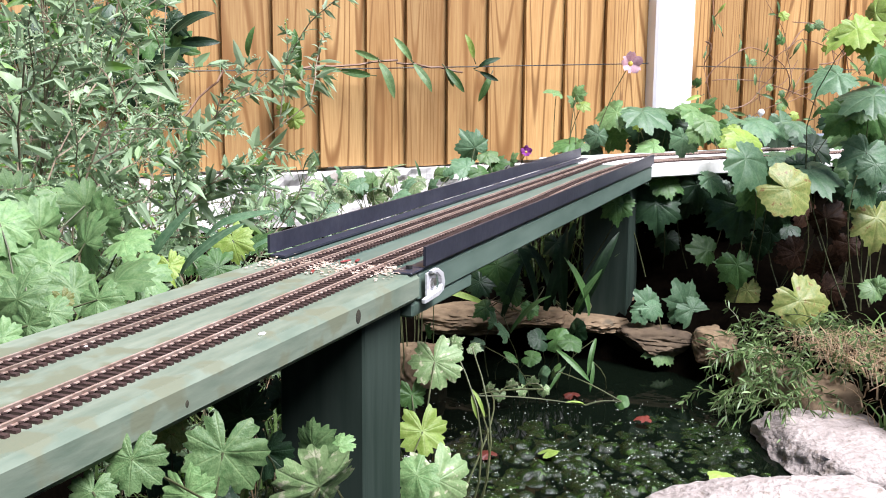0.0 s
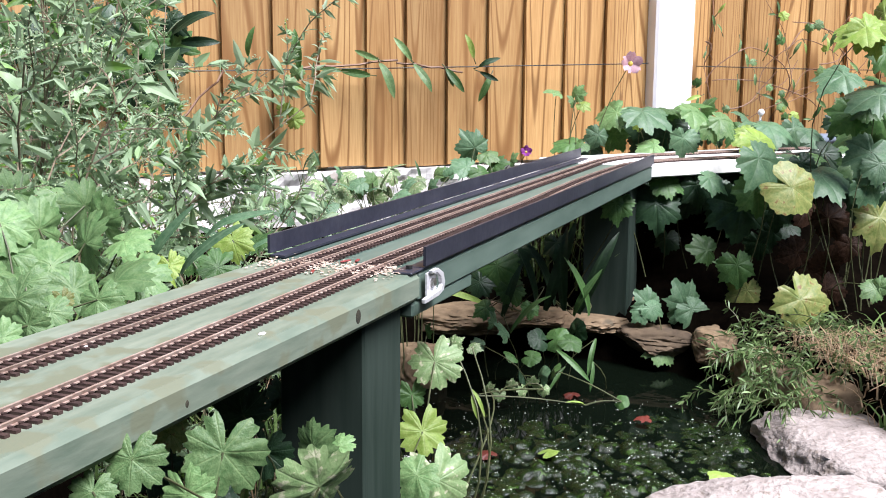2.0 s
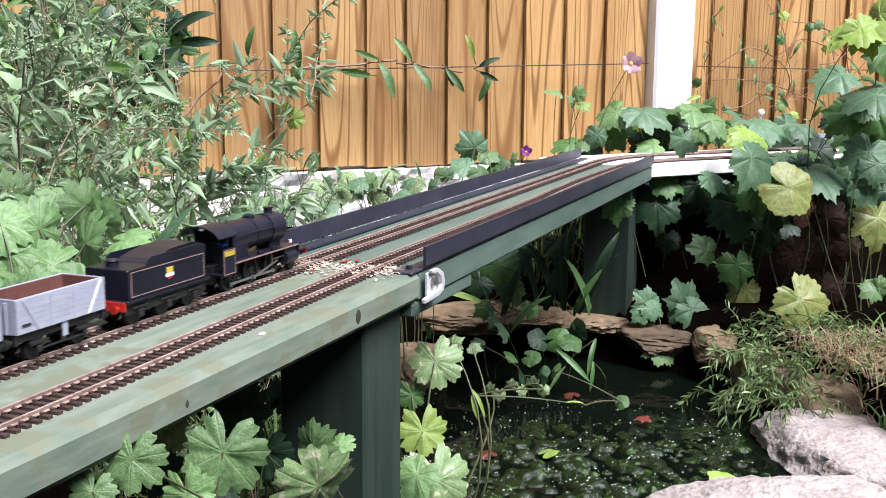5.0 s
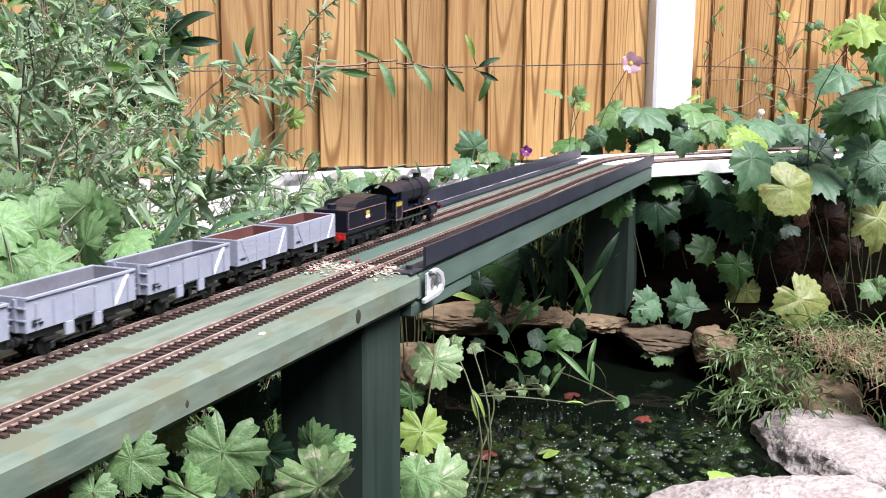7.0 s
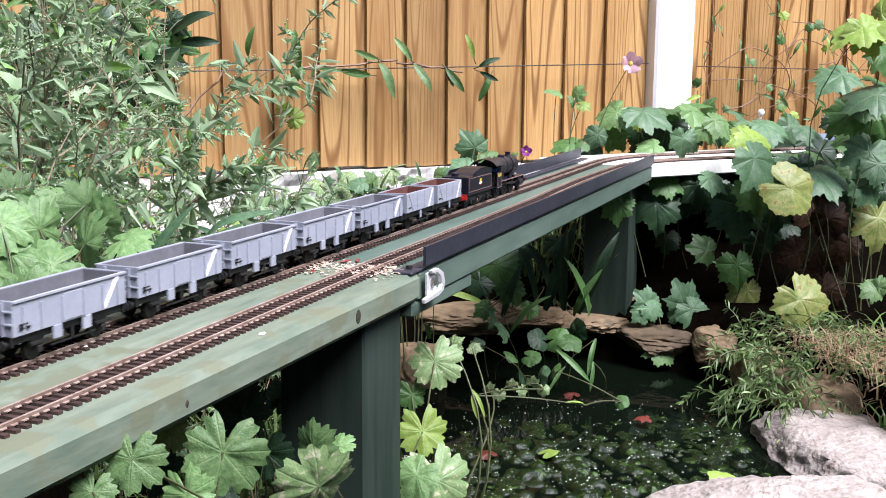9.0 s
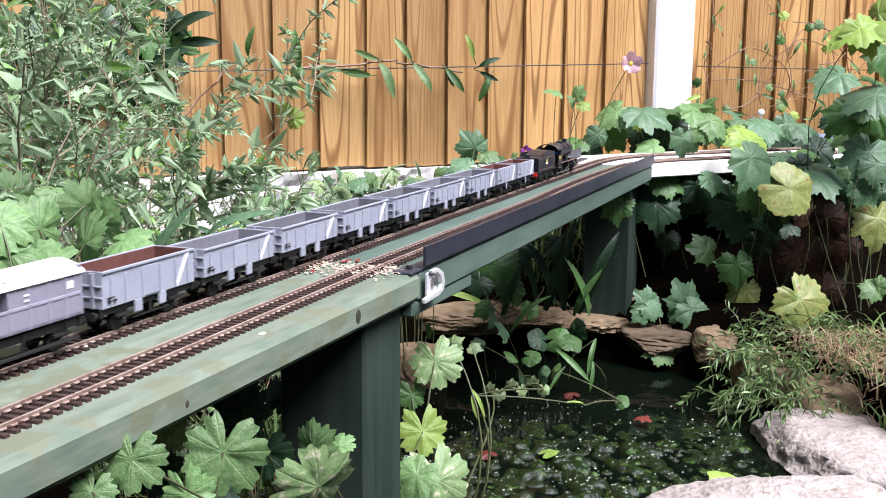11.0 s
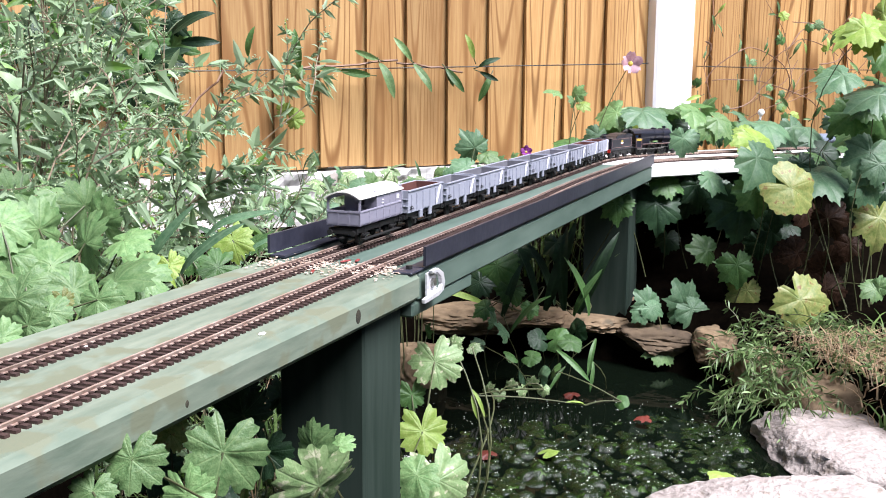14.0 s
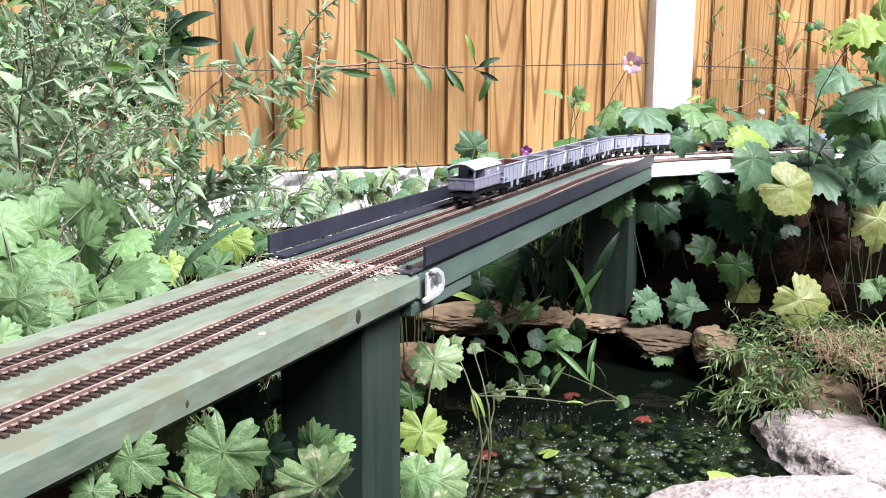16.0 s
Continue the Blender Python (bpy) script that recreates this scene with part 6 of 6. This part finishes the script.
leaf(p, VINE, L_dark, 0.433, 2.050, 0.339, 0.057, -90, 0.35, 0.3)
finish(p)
p = plant("young_vine", 0.37, 1.90, 0.3, "young vine with teal-green lobed leaves on the pond edge")
leaf(p, VINE, L_teal, 0.364, 1.860, 0.250, 0.058, 140, 0.35, 0.6)
leaf(p, VINE, L_teal, 0.368, 1.850, 0.246, 0.048, -20, 0.35, 0.7)
leaf(p, VINE, L_teal, 0.353, 1.850, 0.239, 0.044, 220, 0.35, 0.6)
leaf(p, VINE, L_light, 0.385, 1.820, 0.179, 0.062, 180, 0.35, 0.7)
finish(p)
p = plant("young_vine", 0.44, 1.90, 0.3, "young vine with drooping teal-green leaves on the pond edge")
leaf(p, VINE, L_teal, 0.429, 1.860, 0.249, 0.082, 110, 0.35, 0.4)
leaf(p, VINE, L_teal, 0.438, 1.840, 0.246, 0.069, -50, 0.35, 0.4)
leaf(p, VINE, L_teal, 0.426, 1.850, 0.228, 0.052, -120, 0.35, 0.5)
leaf(p, VINE, L_mid, 0.450, 1.840, 0.202, 0.057, -80, 0.35, 0.4)
finish(p)
p = plant("fence_climber", -0.1, 1.86, 0.42, "slim climber with narrow green leaves along a fence wire")
leaf(p, LANCE, L_mid, -0.200, 2.103, 0.652, 0.0413, 180, 0.1)
leaf(p, LANCE, L_mid, -0.145, 2.131, 0.645, 0.0598, 178, 0.1)
leaf(p, LANCE, L_light, -0.131, 2.138, 0.676, 0.0479, 158, 0.1)
leaf(p, LANCE, L_light, -0.127, 2.141, 0.668, 0.0749, -62, 0.1)
leaf(p, LANCE, L_light, -0.066, 2.172, 0.676, 0.0557, 128, 0.1)
leaf(p, LANCE, L_light, -0.061, 2.174, 0.666, 0.0660, -48, 0.1)
leaf(p, LANCE, L_mid, 0.004, 2.207, 0.658, 0.0598, -42, 0.1)
leaf(p, LANCE, L_mid, 0.004, 2.208, 0.655, 0.0361, -70, 0.1)
leaf(p, LANCE, L_lime, 0.060, 2.236, 0.680, 0.0521, 120, 0.1)
leaf(p, LANCE, L_dark, 0.072, 2.242, 0.663, 0.0471, 20, 0.1)
leaf(p, LANCE, L_mid, 0.096, 2.254, 0.644, 0.0580, -115, 0.1)
leaf(p, LANCE, L_dark, 0.074, 2.243, 0.652, 0.0419, -30, 0.1)
leaf(p, LANCE, L_mid, -0.275, 2.065, 0.659, 0.0724, 105, 0.1)
leaf(p, LANCE, L_teal, -0.260, 2.073, 0.632, 0.0437, -80, 0.1)
leaf(p, GERANIUM, L_light, -0.300, 2.052, 0.627, 0.0433, -60, 0.45)
leaf(p, GERANIUM, L_lime, -0.286, 2.059, 0.561, 0.0407, -20, 0.45)
leaf(p, GERANIUM, L_lime, -0.301, 2.052, 0.579, 0.0347, 120, 0.45)
leaf(p, GERANIUM, L_light, -0.280, 2.063, 0.648, 0.0309, 60, 0.45)
leaf(p, LANCE, L_dark, -0.474, 1.964, 0.702, 0.0731, 10, 0.1)
leaf(p, LANCE, L_dark, -0.490, 1.956, 0.756, 0.0815, 150, 0.1)
leaf(p, LANCE, L_mid, -0.521, 1.940, 0.760, 0.0719, 20, 0.1)
leaf(p, LANCE, L_light, -0.393, 2.005, 0.617, 0.0517, 40, 0.1)
leaf(p, LANCE, L_mid, -0.363, 2.021, 0.679, 0.0565, 70, 0.1)
finish(p)
# rows of dark-coloured leaves, which also stand in for the corner's shadows
p = plant("fence_climber", -0.7, 1.5, 0.4, "dark broad climber leaves filling in the shadows of the fence corner")
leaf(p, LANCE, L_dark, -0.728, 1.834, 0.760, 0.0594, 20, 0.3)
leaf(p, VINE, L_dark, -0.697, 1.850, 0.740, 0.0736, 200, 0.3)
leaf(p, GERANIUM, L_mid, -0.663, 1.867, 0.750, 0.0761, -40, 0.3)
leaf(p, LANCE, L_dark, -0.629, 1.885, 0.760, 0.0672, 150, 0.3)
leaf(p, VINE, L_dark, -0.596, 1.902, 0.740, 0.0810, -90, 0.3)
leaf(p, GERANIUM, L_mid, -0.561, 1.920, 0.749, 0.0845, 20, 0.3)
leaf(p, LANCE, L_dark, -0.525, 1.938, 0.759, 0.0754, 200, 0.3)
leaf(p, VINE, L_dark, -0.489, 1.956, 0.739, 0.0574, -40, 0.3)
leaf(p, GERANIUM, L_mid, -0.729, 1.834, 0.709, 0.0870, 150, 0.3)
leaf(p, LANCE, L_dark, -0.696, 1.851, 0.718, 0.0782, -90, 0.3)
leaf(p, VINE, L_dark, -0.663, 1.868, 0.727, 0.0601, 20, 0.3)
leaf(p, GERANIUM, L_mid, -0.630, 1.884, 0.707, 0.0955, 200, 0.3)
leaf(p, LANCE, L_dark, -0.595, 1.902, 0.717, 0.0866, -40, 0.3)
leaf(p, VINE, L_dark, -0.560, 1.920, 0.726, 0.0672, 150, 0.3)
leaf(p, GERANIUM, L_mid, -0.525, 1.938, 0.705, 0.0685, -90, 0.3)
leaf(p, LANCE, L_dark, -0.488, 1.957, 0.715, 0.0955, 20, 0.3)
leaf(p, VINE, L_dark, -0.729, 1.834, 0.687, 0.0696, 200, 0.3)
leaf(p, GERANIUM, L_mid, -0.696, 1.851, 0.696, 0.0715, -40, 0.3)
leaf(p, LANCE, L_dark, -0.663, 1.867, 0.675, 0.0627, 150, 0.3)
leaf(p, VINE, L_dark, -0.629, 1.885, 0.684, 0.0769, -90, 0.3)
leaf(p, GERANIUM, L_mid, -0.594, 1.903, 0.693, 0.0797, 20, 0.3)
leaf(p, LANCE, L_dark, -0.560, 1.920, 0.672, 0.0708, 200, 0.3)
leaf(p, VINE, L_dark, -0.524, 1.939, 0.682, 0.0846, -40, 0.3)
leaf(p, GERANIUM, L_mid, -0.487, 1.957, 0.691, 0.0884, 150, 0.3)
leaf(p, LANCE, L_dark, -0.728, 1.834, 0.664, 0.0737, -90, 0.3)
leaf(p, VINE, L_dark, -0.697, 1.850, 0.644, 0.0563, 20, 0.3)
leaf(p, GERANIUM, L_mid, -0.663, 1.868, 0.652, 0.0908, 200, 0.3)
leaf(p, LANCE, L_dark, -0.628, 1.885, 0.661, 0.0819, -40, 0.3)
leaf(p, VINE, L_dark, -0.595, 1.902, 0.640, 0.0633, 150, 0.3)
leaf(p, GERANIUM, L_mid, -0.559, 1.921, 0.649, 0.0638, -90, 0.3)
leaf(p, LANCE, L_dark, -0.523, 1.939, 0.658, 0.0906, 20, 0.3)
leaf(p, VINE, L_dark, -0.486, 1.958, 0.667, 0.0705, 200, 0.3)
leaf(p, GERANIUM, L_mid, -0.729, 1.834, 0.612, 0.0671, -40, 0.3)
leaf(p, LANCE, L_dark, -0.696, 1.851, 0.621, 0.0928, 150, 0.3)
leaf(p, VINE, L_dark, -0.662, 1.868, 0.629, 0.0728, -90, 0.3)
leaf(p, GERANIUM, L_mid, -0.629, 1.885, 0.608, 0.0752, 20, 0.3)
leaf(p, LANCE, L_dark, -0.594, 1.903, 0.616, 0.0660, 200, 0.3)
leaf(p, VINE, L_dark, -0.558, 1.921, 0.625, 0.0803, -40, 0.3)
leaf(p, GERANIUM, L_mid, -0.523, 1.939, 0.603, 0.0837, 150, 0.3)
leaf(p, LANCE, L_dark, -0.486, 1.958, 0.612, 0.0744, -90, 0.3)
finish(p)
p = plant("mallow_plant", 0.1, 2.05, 0.3, "young plant with pale lobed leaves growing by the bridge")
leaf(p, VINE, L_teal, 0.058, 2.003, 0.514, 0.0698, 130, 0.45)
leaf(p, VINE, L_teal, 0.042, 1.977, 0.481, 0.0610, 190, 0.45)
leaf(p, VINE, L_light, 0.079, 2.001, 0.501, 0.0493, -20, 0.45)
leaf(p, VINE, L_mid, 0.095, 1.998, 0.485, 0.0493, 20, 0.45)
leaf(p, VINE, L_light, 0.126, 1.999, 0.491, 0.0328, 60, 0.45)
leaf(p, VINE, L_mid, 0.067, 1.966, 0.472, 0.0485, -60, 0.45)
finish(p)
p = plant("anemone_plant", 0.27, 2.2, 0.4, "tall anemone stem with small leaves before the fence")
leaf(p, VINE, L_light, 0.230, 2.223, 0.613, 0.0470, 175, 0.45)
leaf(p, VINE, L_light, 0.271, 2.222, 0.608, 0.0406, 60, 0.45)
leaf(p, VINE, L_lime, 0.283, 2.219, 0.588, 0.0361, -20, 0.45)
leaf(p, VINE, L_light, 0.265, 2.220, 0.594, 0.0316, 120, 0.45)
leaf(p, VINE, L_mid, 0.260, 2.205, 0.508, 0.0723, 190, 0.45)
finish(p)
# lower plants along the white wall
p = plant("wall_plant", -0.25, 1.5, 0.33, "sprawling grey-green plant along the white wall")
leaf(p, VINE, L_light, -0.391, 1.621, 0.428, 0.0266, 20, 0.45)
leaf(p, VINE, L_pale, -0.398, 1.680, 0.400, 0.0257, -30, 0.45)
leaf(p, VINE, L_pale, -0.390, 1.630, 0.436, 0.0280, 20, 0.45)
leaf(p, STRAP, L_teal, -0.356, 1.768, 0.453, 0.0453, 200, 0.45)
leaf(p, STRAP, L_pale, -0.351, 1.776, 0.449, 0.0359, 60, 0.45)
leaf(p, VINE, L_pale, -0.295, 1.624, 0.453, 0.0345, 110, 0.45)
leaf(p, STRAP, L_pale, -0.273, 1.742, 0.457, 0.0417, 160, 0.45)
leaf(p, VINE, L_teal, -0.301, 1.717, 0.477, 0.0420, 20, 0.45)
leaf(p, STRAP, L_teal, -0.264, 1.723, 0.470, 0.0446, 200, 0.45)
leaf(p, STRAP, L_pale, -0.256, 1.862, 0.488, 0.0363, 200, 0.45)
leaf(p, STRAP, L_teal, -0.222, 1.699, 0.498, 0.0436, 60, 0.45)
leaf(p, VINE, L_pale, -0.227, 1.832, 0.496, 0.0395, 60, 0.45)
leaf(p, STRAP, L_pale, -0.267, 1.834, 0.441, 0.0399, 20, 0.45)
leaf(p, VINE, L_teal, -0.240, 1.646, 0.434, 0.0397, 160, 0.45)
leaf(p, VINE, L_teal, -0.253, 1.704, 0.443, 0.0276, 160, 0.45)
leaf(p, STRAP, L_teal, -0.203, 1.750, 0.502, 0.0333, 110, 0.45)
leaf(p, VINE, L_teal, -0.196, 1.767, 0.471, 0.0280, 20, 0.45)
leaf(p, VINE, L_pale, -0.163, 1.800, 0.478, 0.0381, -30, 0.45)
leaf(p, VINE, L_teal, -0.393, 1.797, 0.460, 0.0431, 160, 0.45)
leaf(p, STRAP, L_teal, -0.365, 1.694, 0.476, 0.0291, 160, 0.45)
leaf(p, STRAP, L_pale, -0.364, 1.729, 0.479, 0.0334, 20, 0.45)
leaf(p, STRAP, L_teal, -0.316, 1.659, 0.433, 0.0485, 60, 0.45)
leaf(p, VINE, L_teal, -0.336, 1.788, 0.419, 0.0386, 200, 0.45)
leaf(p, STRAP, L_pale, -0.331, 1.709, 0.426, 0.0500, 60, 0.45)
leaf(p, VINE, L_pale, -0.199, 1.789, 0.416, 0.0441, -30, 0.45)
leaf(p, VINE, L_teal, -0.211, 1.727, 0.429, 0.0434, 110, 0.45)
leaf(p, VINE, L_teal, -0.181, 1.671, 0.449, 0.0443, 200, 0.45)
finish(p)
p = plant("wall_plant", -0.05, 1.7, 0.33, "low straggling plant on the white wall behind the bridge")
leaf(p, VINE, L_teal, -0.142, 1.835, 0.455, 0.0357, 160, 0.45)
leaf(p, STRAP, L_teal, -0.149, 1.739, 0.461, 0.0354, 160, 0.45)
leaf(p, VINE, L_light, -0.120, 1.809, 0.468, 0.0411, 110, 0.45)
leaf(p, STRAP, L_pale, -0.108, 1.900, 0.472, 0.0504, 20, 0.45)
leaf(p, VINE, L_pale, -0.119, 1.837, 0.469, 0.0439, -30, 0.45)
leaf(p, VINE, L_pale, -0.088, 1.884, 0.474, 0.0398, 160, 0.45)
leaf(p, VINE, L_pale, -0.050, 1.807, 0.460, 0.0350, 20, 0.45)
leaf(p, VINE, L_teal, -0.066, 1.832, 0.457, 0.0440, 20, 0.45)
leaf(p, VINE, L_pale, -0.043, 1.859, 0.468, 0.0295, -30, 0.45)
leaf(p, STRAP, L_teal, -0.042, 1.922, 0.458, 0.0455, 110, 0.45)
leaf(p, VINE, L_light, -0.049, 1.888, 0.456, 0.0400, 160, 0.45)
leaf(p, VINE, L_teal, -0.023, 1.851, 0.456, 0.0334, 60, 0.45)
leaf(p, VINE, L_pale, -0.172, 1.815, 0.448, 0.0467, 160, 0.45)
leaf(p, VINE, L_pale, -0.182, 1.866, 0.438, 0.0413, 160, 0.45)
leaf(p, VINE, L_teal, -0.186, 1.832, 0.434, 0.0295, 20, 0.45)
leaf(p, VINE, L_pale, -0.120, 1.835, 0.438, 0.0479, 60, 0.45)
leaf(p, STRAP, L_pale, -0.107, 1.836, 0.445, 0.0476, 60, 0.45)
leaf(p, STRAP, L_teal, -0.131, 1.767, 0.455, 0.0300, 20, 0.45)
leaf(p, VINE, L_teal, -0.075, 1.752, 0.455, 0.0378, 20, 0.45)
leaf(p, STRAP, L_light, -0.074, 1.848, 0.435, 0.0472, 200, 0.45)
leaf(p, VINE, L_pale, -0.098, 1.895, 0.438, 0.0326, 110, 0.45)
leaf(p, STRAP, L_pale, -0.200, 1.775, 0.453, 0.0500, -30, 0.45)
leaf(p, STRAP, L_pale, -0.200, 1.727, 0.473, 0.0333, -30, 0.45)
leaf(p, VINE, L_pale, -0.204, 1.751, 0.470, 0.0363, 160, 0.45)
leaf(p, VINE, L_light, -0.014, 1.878, 0.475, 0.0330, 60, 0.45)
leaf(p, VINE, L_teal, 0.009, 1.935, 0.467, 0.0336, 110, 0.45)
leaf(p, STRAP, L_teal, 0.009, 1.787, 0.464, 0.0437, -30, 0.45)
leaf(p, VINE, L_teal, -0.173, 1.799, 0.486, 0.0266, 110, 0.45)
leaf(p, VINE, L_teal, -0.135, 1.745, 0.474, 0.0383, 200, 0.45)
leaf(p, VINE, L_pale, -0.152, 1.835, 0.453, 0.0465, 200, 0.45)
finish(p)

# dark leaves filling the low bank under the white deck, its shade in their colour
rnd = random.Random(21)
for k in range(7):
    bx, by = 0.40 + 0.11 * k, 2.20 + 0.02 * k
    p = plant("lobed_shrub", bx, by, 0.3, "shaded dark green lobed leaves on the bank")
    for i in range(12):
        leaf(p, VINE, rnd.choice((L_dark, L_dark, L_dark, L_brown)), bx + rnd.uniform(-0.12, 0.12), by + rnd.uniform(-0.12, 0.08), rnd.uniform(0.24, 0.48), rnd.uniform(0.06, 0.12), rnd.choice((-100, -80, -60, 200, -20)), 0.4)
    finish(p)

# ---- joint between deck and bridge: bracket, plates, plaster crumbs ----
M_zinc = mat("dull_zinc", (0.55, 0.55, 0.56), (0.72, 0.72, 0.73), 60, 0.45, 0.1, metal=0.4)
bracket = thing("bracket", RAIL, "bent galvanised steel bracket screwed to the deck end", "bracket")
bm = bmesh.new()
prism(bm, [(0.797, -0.029), (0.828, -0.028), (0.839, -0.0255), (0.8425, -0.018), (0.838, -0.009), (0.826, -0.0035), (0.812, -0.0035),
           (0.813, -0.0065), (0.824, -0.0075), (0.8325, -0.0125), (0.835, -0.019), (0.8315, -0.0225), (0.797, -0.025)], 0.3225, 0.3262)
bmesh.ops.bevel(bm, geom=list(bm.edges), offset=0.0006, segments=1, affect="EDGES")
part("strap", bm, M_zinc, bracket)
plate = part("plate", boxes(((0.811, 0.3262, -0.026), (0.831, 0.3292, -0.006)), bevel=0.0008), M_zinc, bracket)
bm = bmesh.new()
cyl(bm, (0.82, 0.3292, -0.015), (0.82, 0.323, -0.015), 0.0035, seg=6)
part("bolt", bm, M_steel, plate)
flange = thing("iron_foot", RAIL, "dark iron foot plate with a bolt at the joint", "iron plate")
part("plate", boxes(((0.790, 0.332, DECK), (0.822, 0.350, DECK + 0.002)), bevel=0.0006), M_iron, flange)
bm = bmesh.new()
cyl(bm, (0.806, 0.341, DECK + 0.002), (0.806, 0.341, DECK + 0.005), 0.003, seg=6)
part("bolt", bm, M_frame, flange)

M_crumb = mat("plaster_crumbs", (0.3, 0.2, 0.14), (0.62, 0.52, 0.43), 60, 0.9, 0.6, island=True, vary=0.2)
bm = bmesh.new()
rnd = random.Random(3)
for k in range(1000):
    s0, y0 = rnd.gauss(0.795, 0.014), rnd.uniform(0.342, 0.474)
    if rnd.random() < 0.5:
        y0 = rnd.choice((0.362, 0.375, 0.39, 0.432, 0.446, 0.42)) + rnd.gauss(0, 0.006)
    r = rnd.uniform(0.0004, 0.0015)
    m = Matrix.Translation((s0, y0, DECK + 0.001 + r * 0.3)) @ Euler((rnd.uniform(-0.3, 0.3), rnd.uniform(-0.3, 0.3), rnd.uniform(0, 6))).to_matrix().to_4x4()
    g = bmesh.ops.create_icosphere(bm, subdivisions=1, radius=1, matrix=m @ Matrix.Diagonal((r * 1.6, r, r * 0.28, 1)))
    for v in g["verts"]:
        v.co += Vector((rnd.uniform(-1, 1), rnd.uniform(-1, 1), 0)) * r * 0.25
solid("plaster_crumbs", bm, M_crumb, RAIL, "pale pinkish filler crumbs over the track joint", "crumbs", kind="stuff")
M_clip = mat("dull_red_plastic", (0.146, 0.0146, 0.0146), (0.2336, 0.03285, 0.0292), 80, 0.5, 0.1)
for q, sz, tn in (((0.770, 0.412), 0.006, 20), ((0.823, 0.408), 0.006, -20), ((0.83, 0.40), 0.0045, 10)):
    bm = boxes(((-sz, -0.0015, 0), (sz, 0.0015, 0.0018)), bevel=0.0008)
    solid("red_clip", bm, M_clip, RAIL @ pose(q[0], q[1], DECK, 0, 0, tn), "small red plastic clip at the track joint", "clip")
for s0, y0, r, tn in ((0.505, 0.426, 0.0035, 10), (0.51, 0.430, 0.0025, 50), (0.575, 0.344, 0.002, 0), (0.40, 0.428, 0.003, 30), (0.80, 0.497, 0.006, 0)):
    bm = bmesh.new()
    bmesh.ops.create_icosphere(bm, subdivisions=2, radius=1)
    for v in bm.verts:
        v.co = Vector((v.co.x * r * 1.8, v.co.y * r, max(v.co.z, -0.3) * r * 0.5 + r * 0.15))
    solid("pebble", bm, M_white, RAIL @ pose(s0, y0, DECK + (0.0 if y0 < 0.48 else -0.02), 0, 0, tn), "small white pebble by the track", "pebble")


# ---- behind the white deck: hose and a white peg ----
M_hose = mat("blue_grey_hose", (0.0876, 0.1095, 0.146), (0.146, 0.1752, 0.219), 40, 0.45, 0.1)
bm = bmesh.new()
tube(bm, [Vector(v) for v in ((0.665, 2.327, 0.506), (0.732, 2.368, 0.509), (0.821, 2.428, 0.507), (0.927, 2.509, 0.504), (1.074, 2.609, 0.498))], 0.013, 0.013, 12)
smooth(solid("garden_hose", bm, M_hose, Matrix(), "blue-grey garden hose lying behind the white deck", "hose"), 60)
bm = bmesh.new()
cyl(bm, (0, 0, -0.09), (0, 0, 0), 0.0028, 0.0022, seg=8)
bmesh.ops.create_icosphere(bm, subdivisions=2, radius=0.0075, matrix=pose(0, 0, 0.003))
solid("white_peg", bm, M_white, pose(0.679, 2.317, 0.568, 0, 6, 0), "white plastic peg with a round head", "peg")

motions()
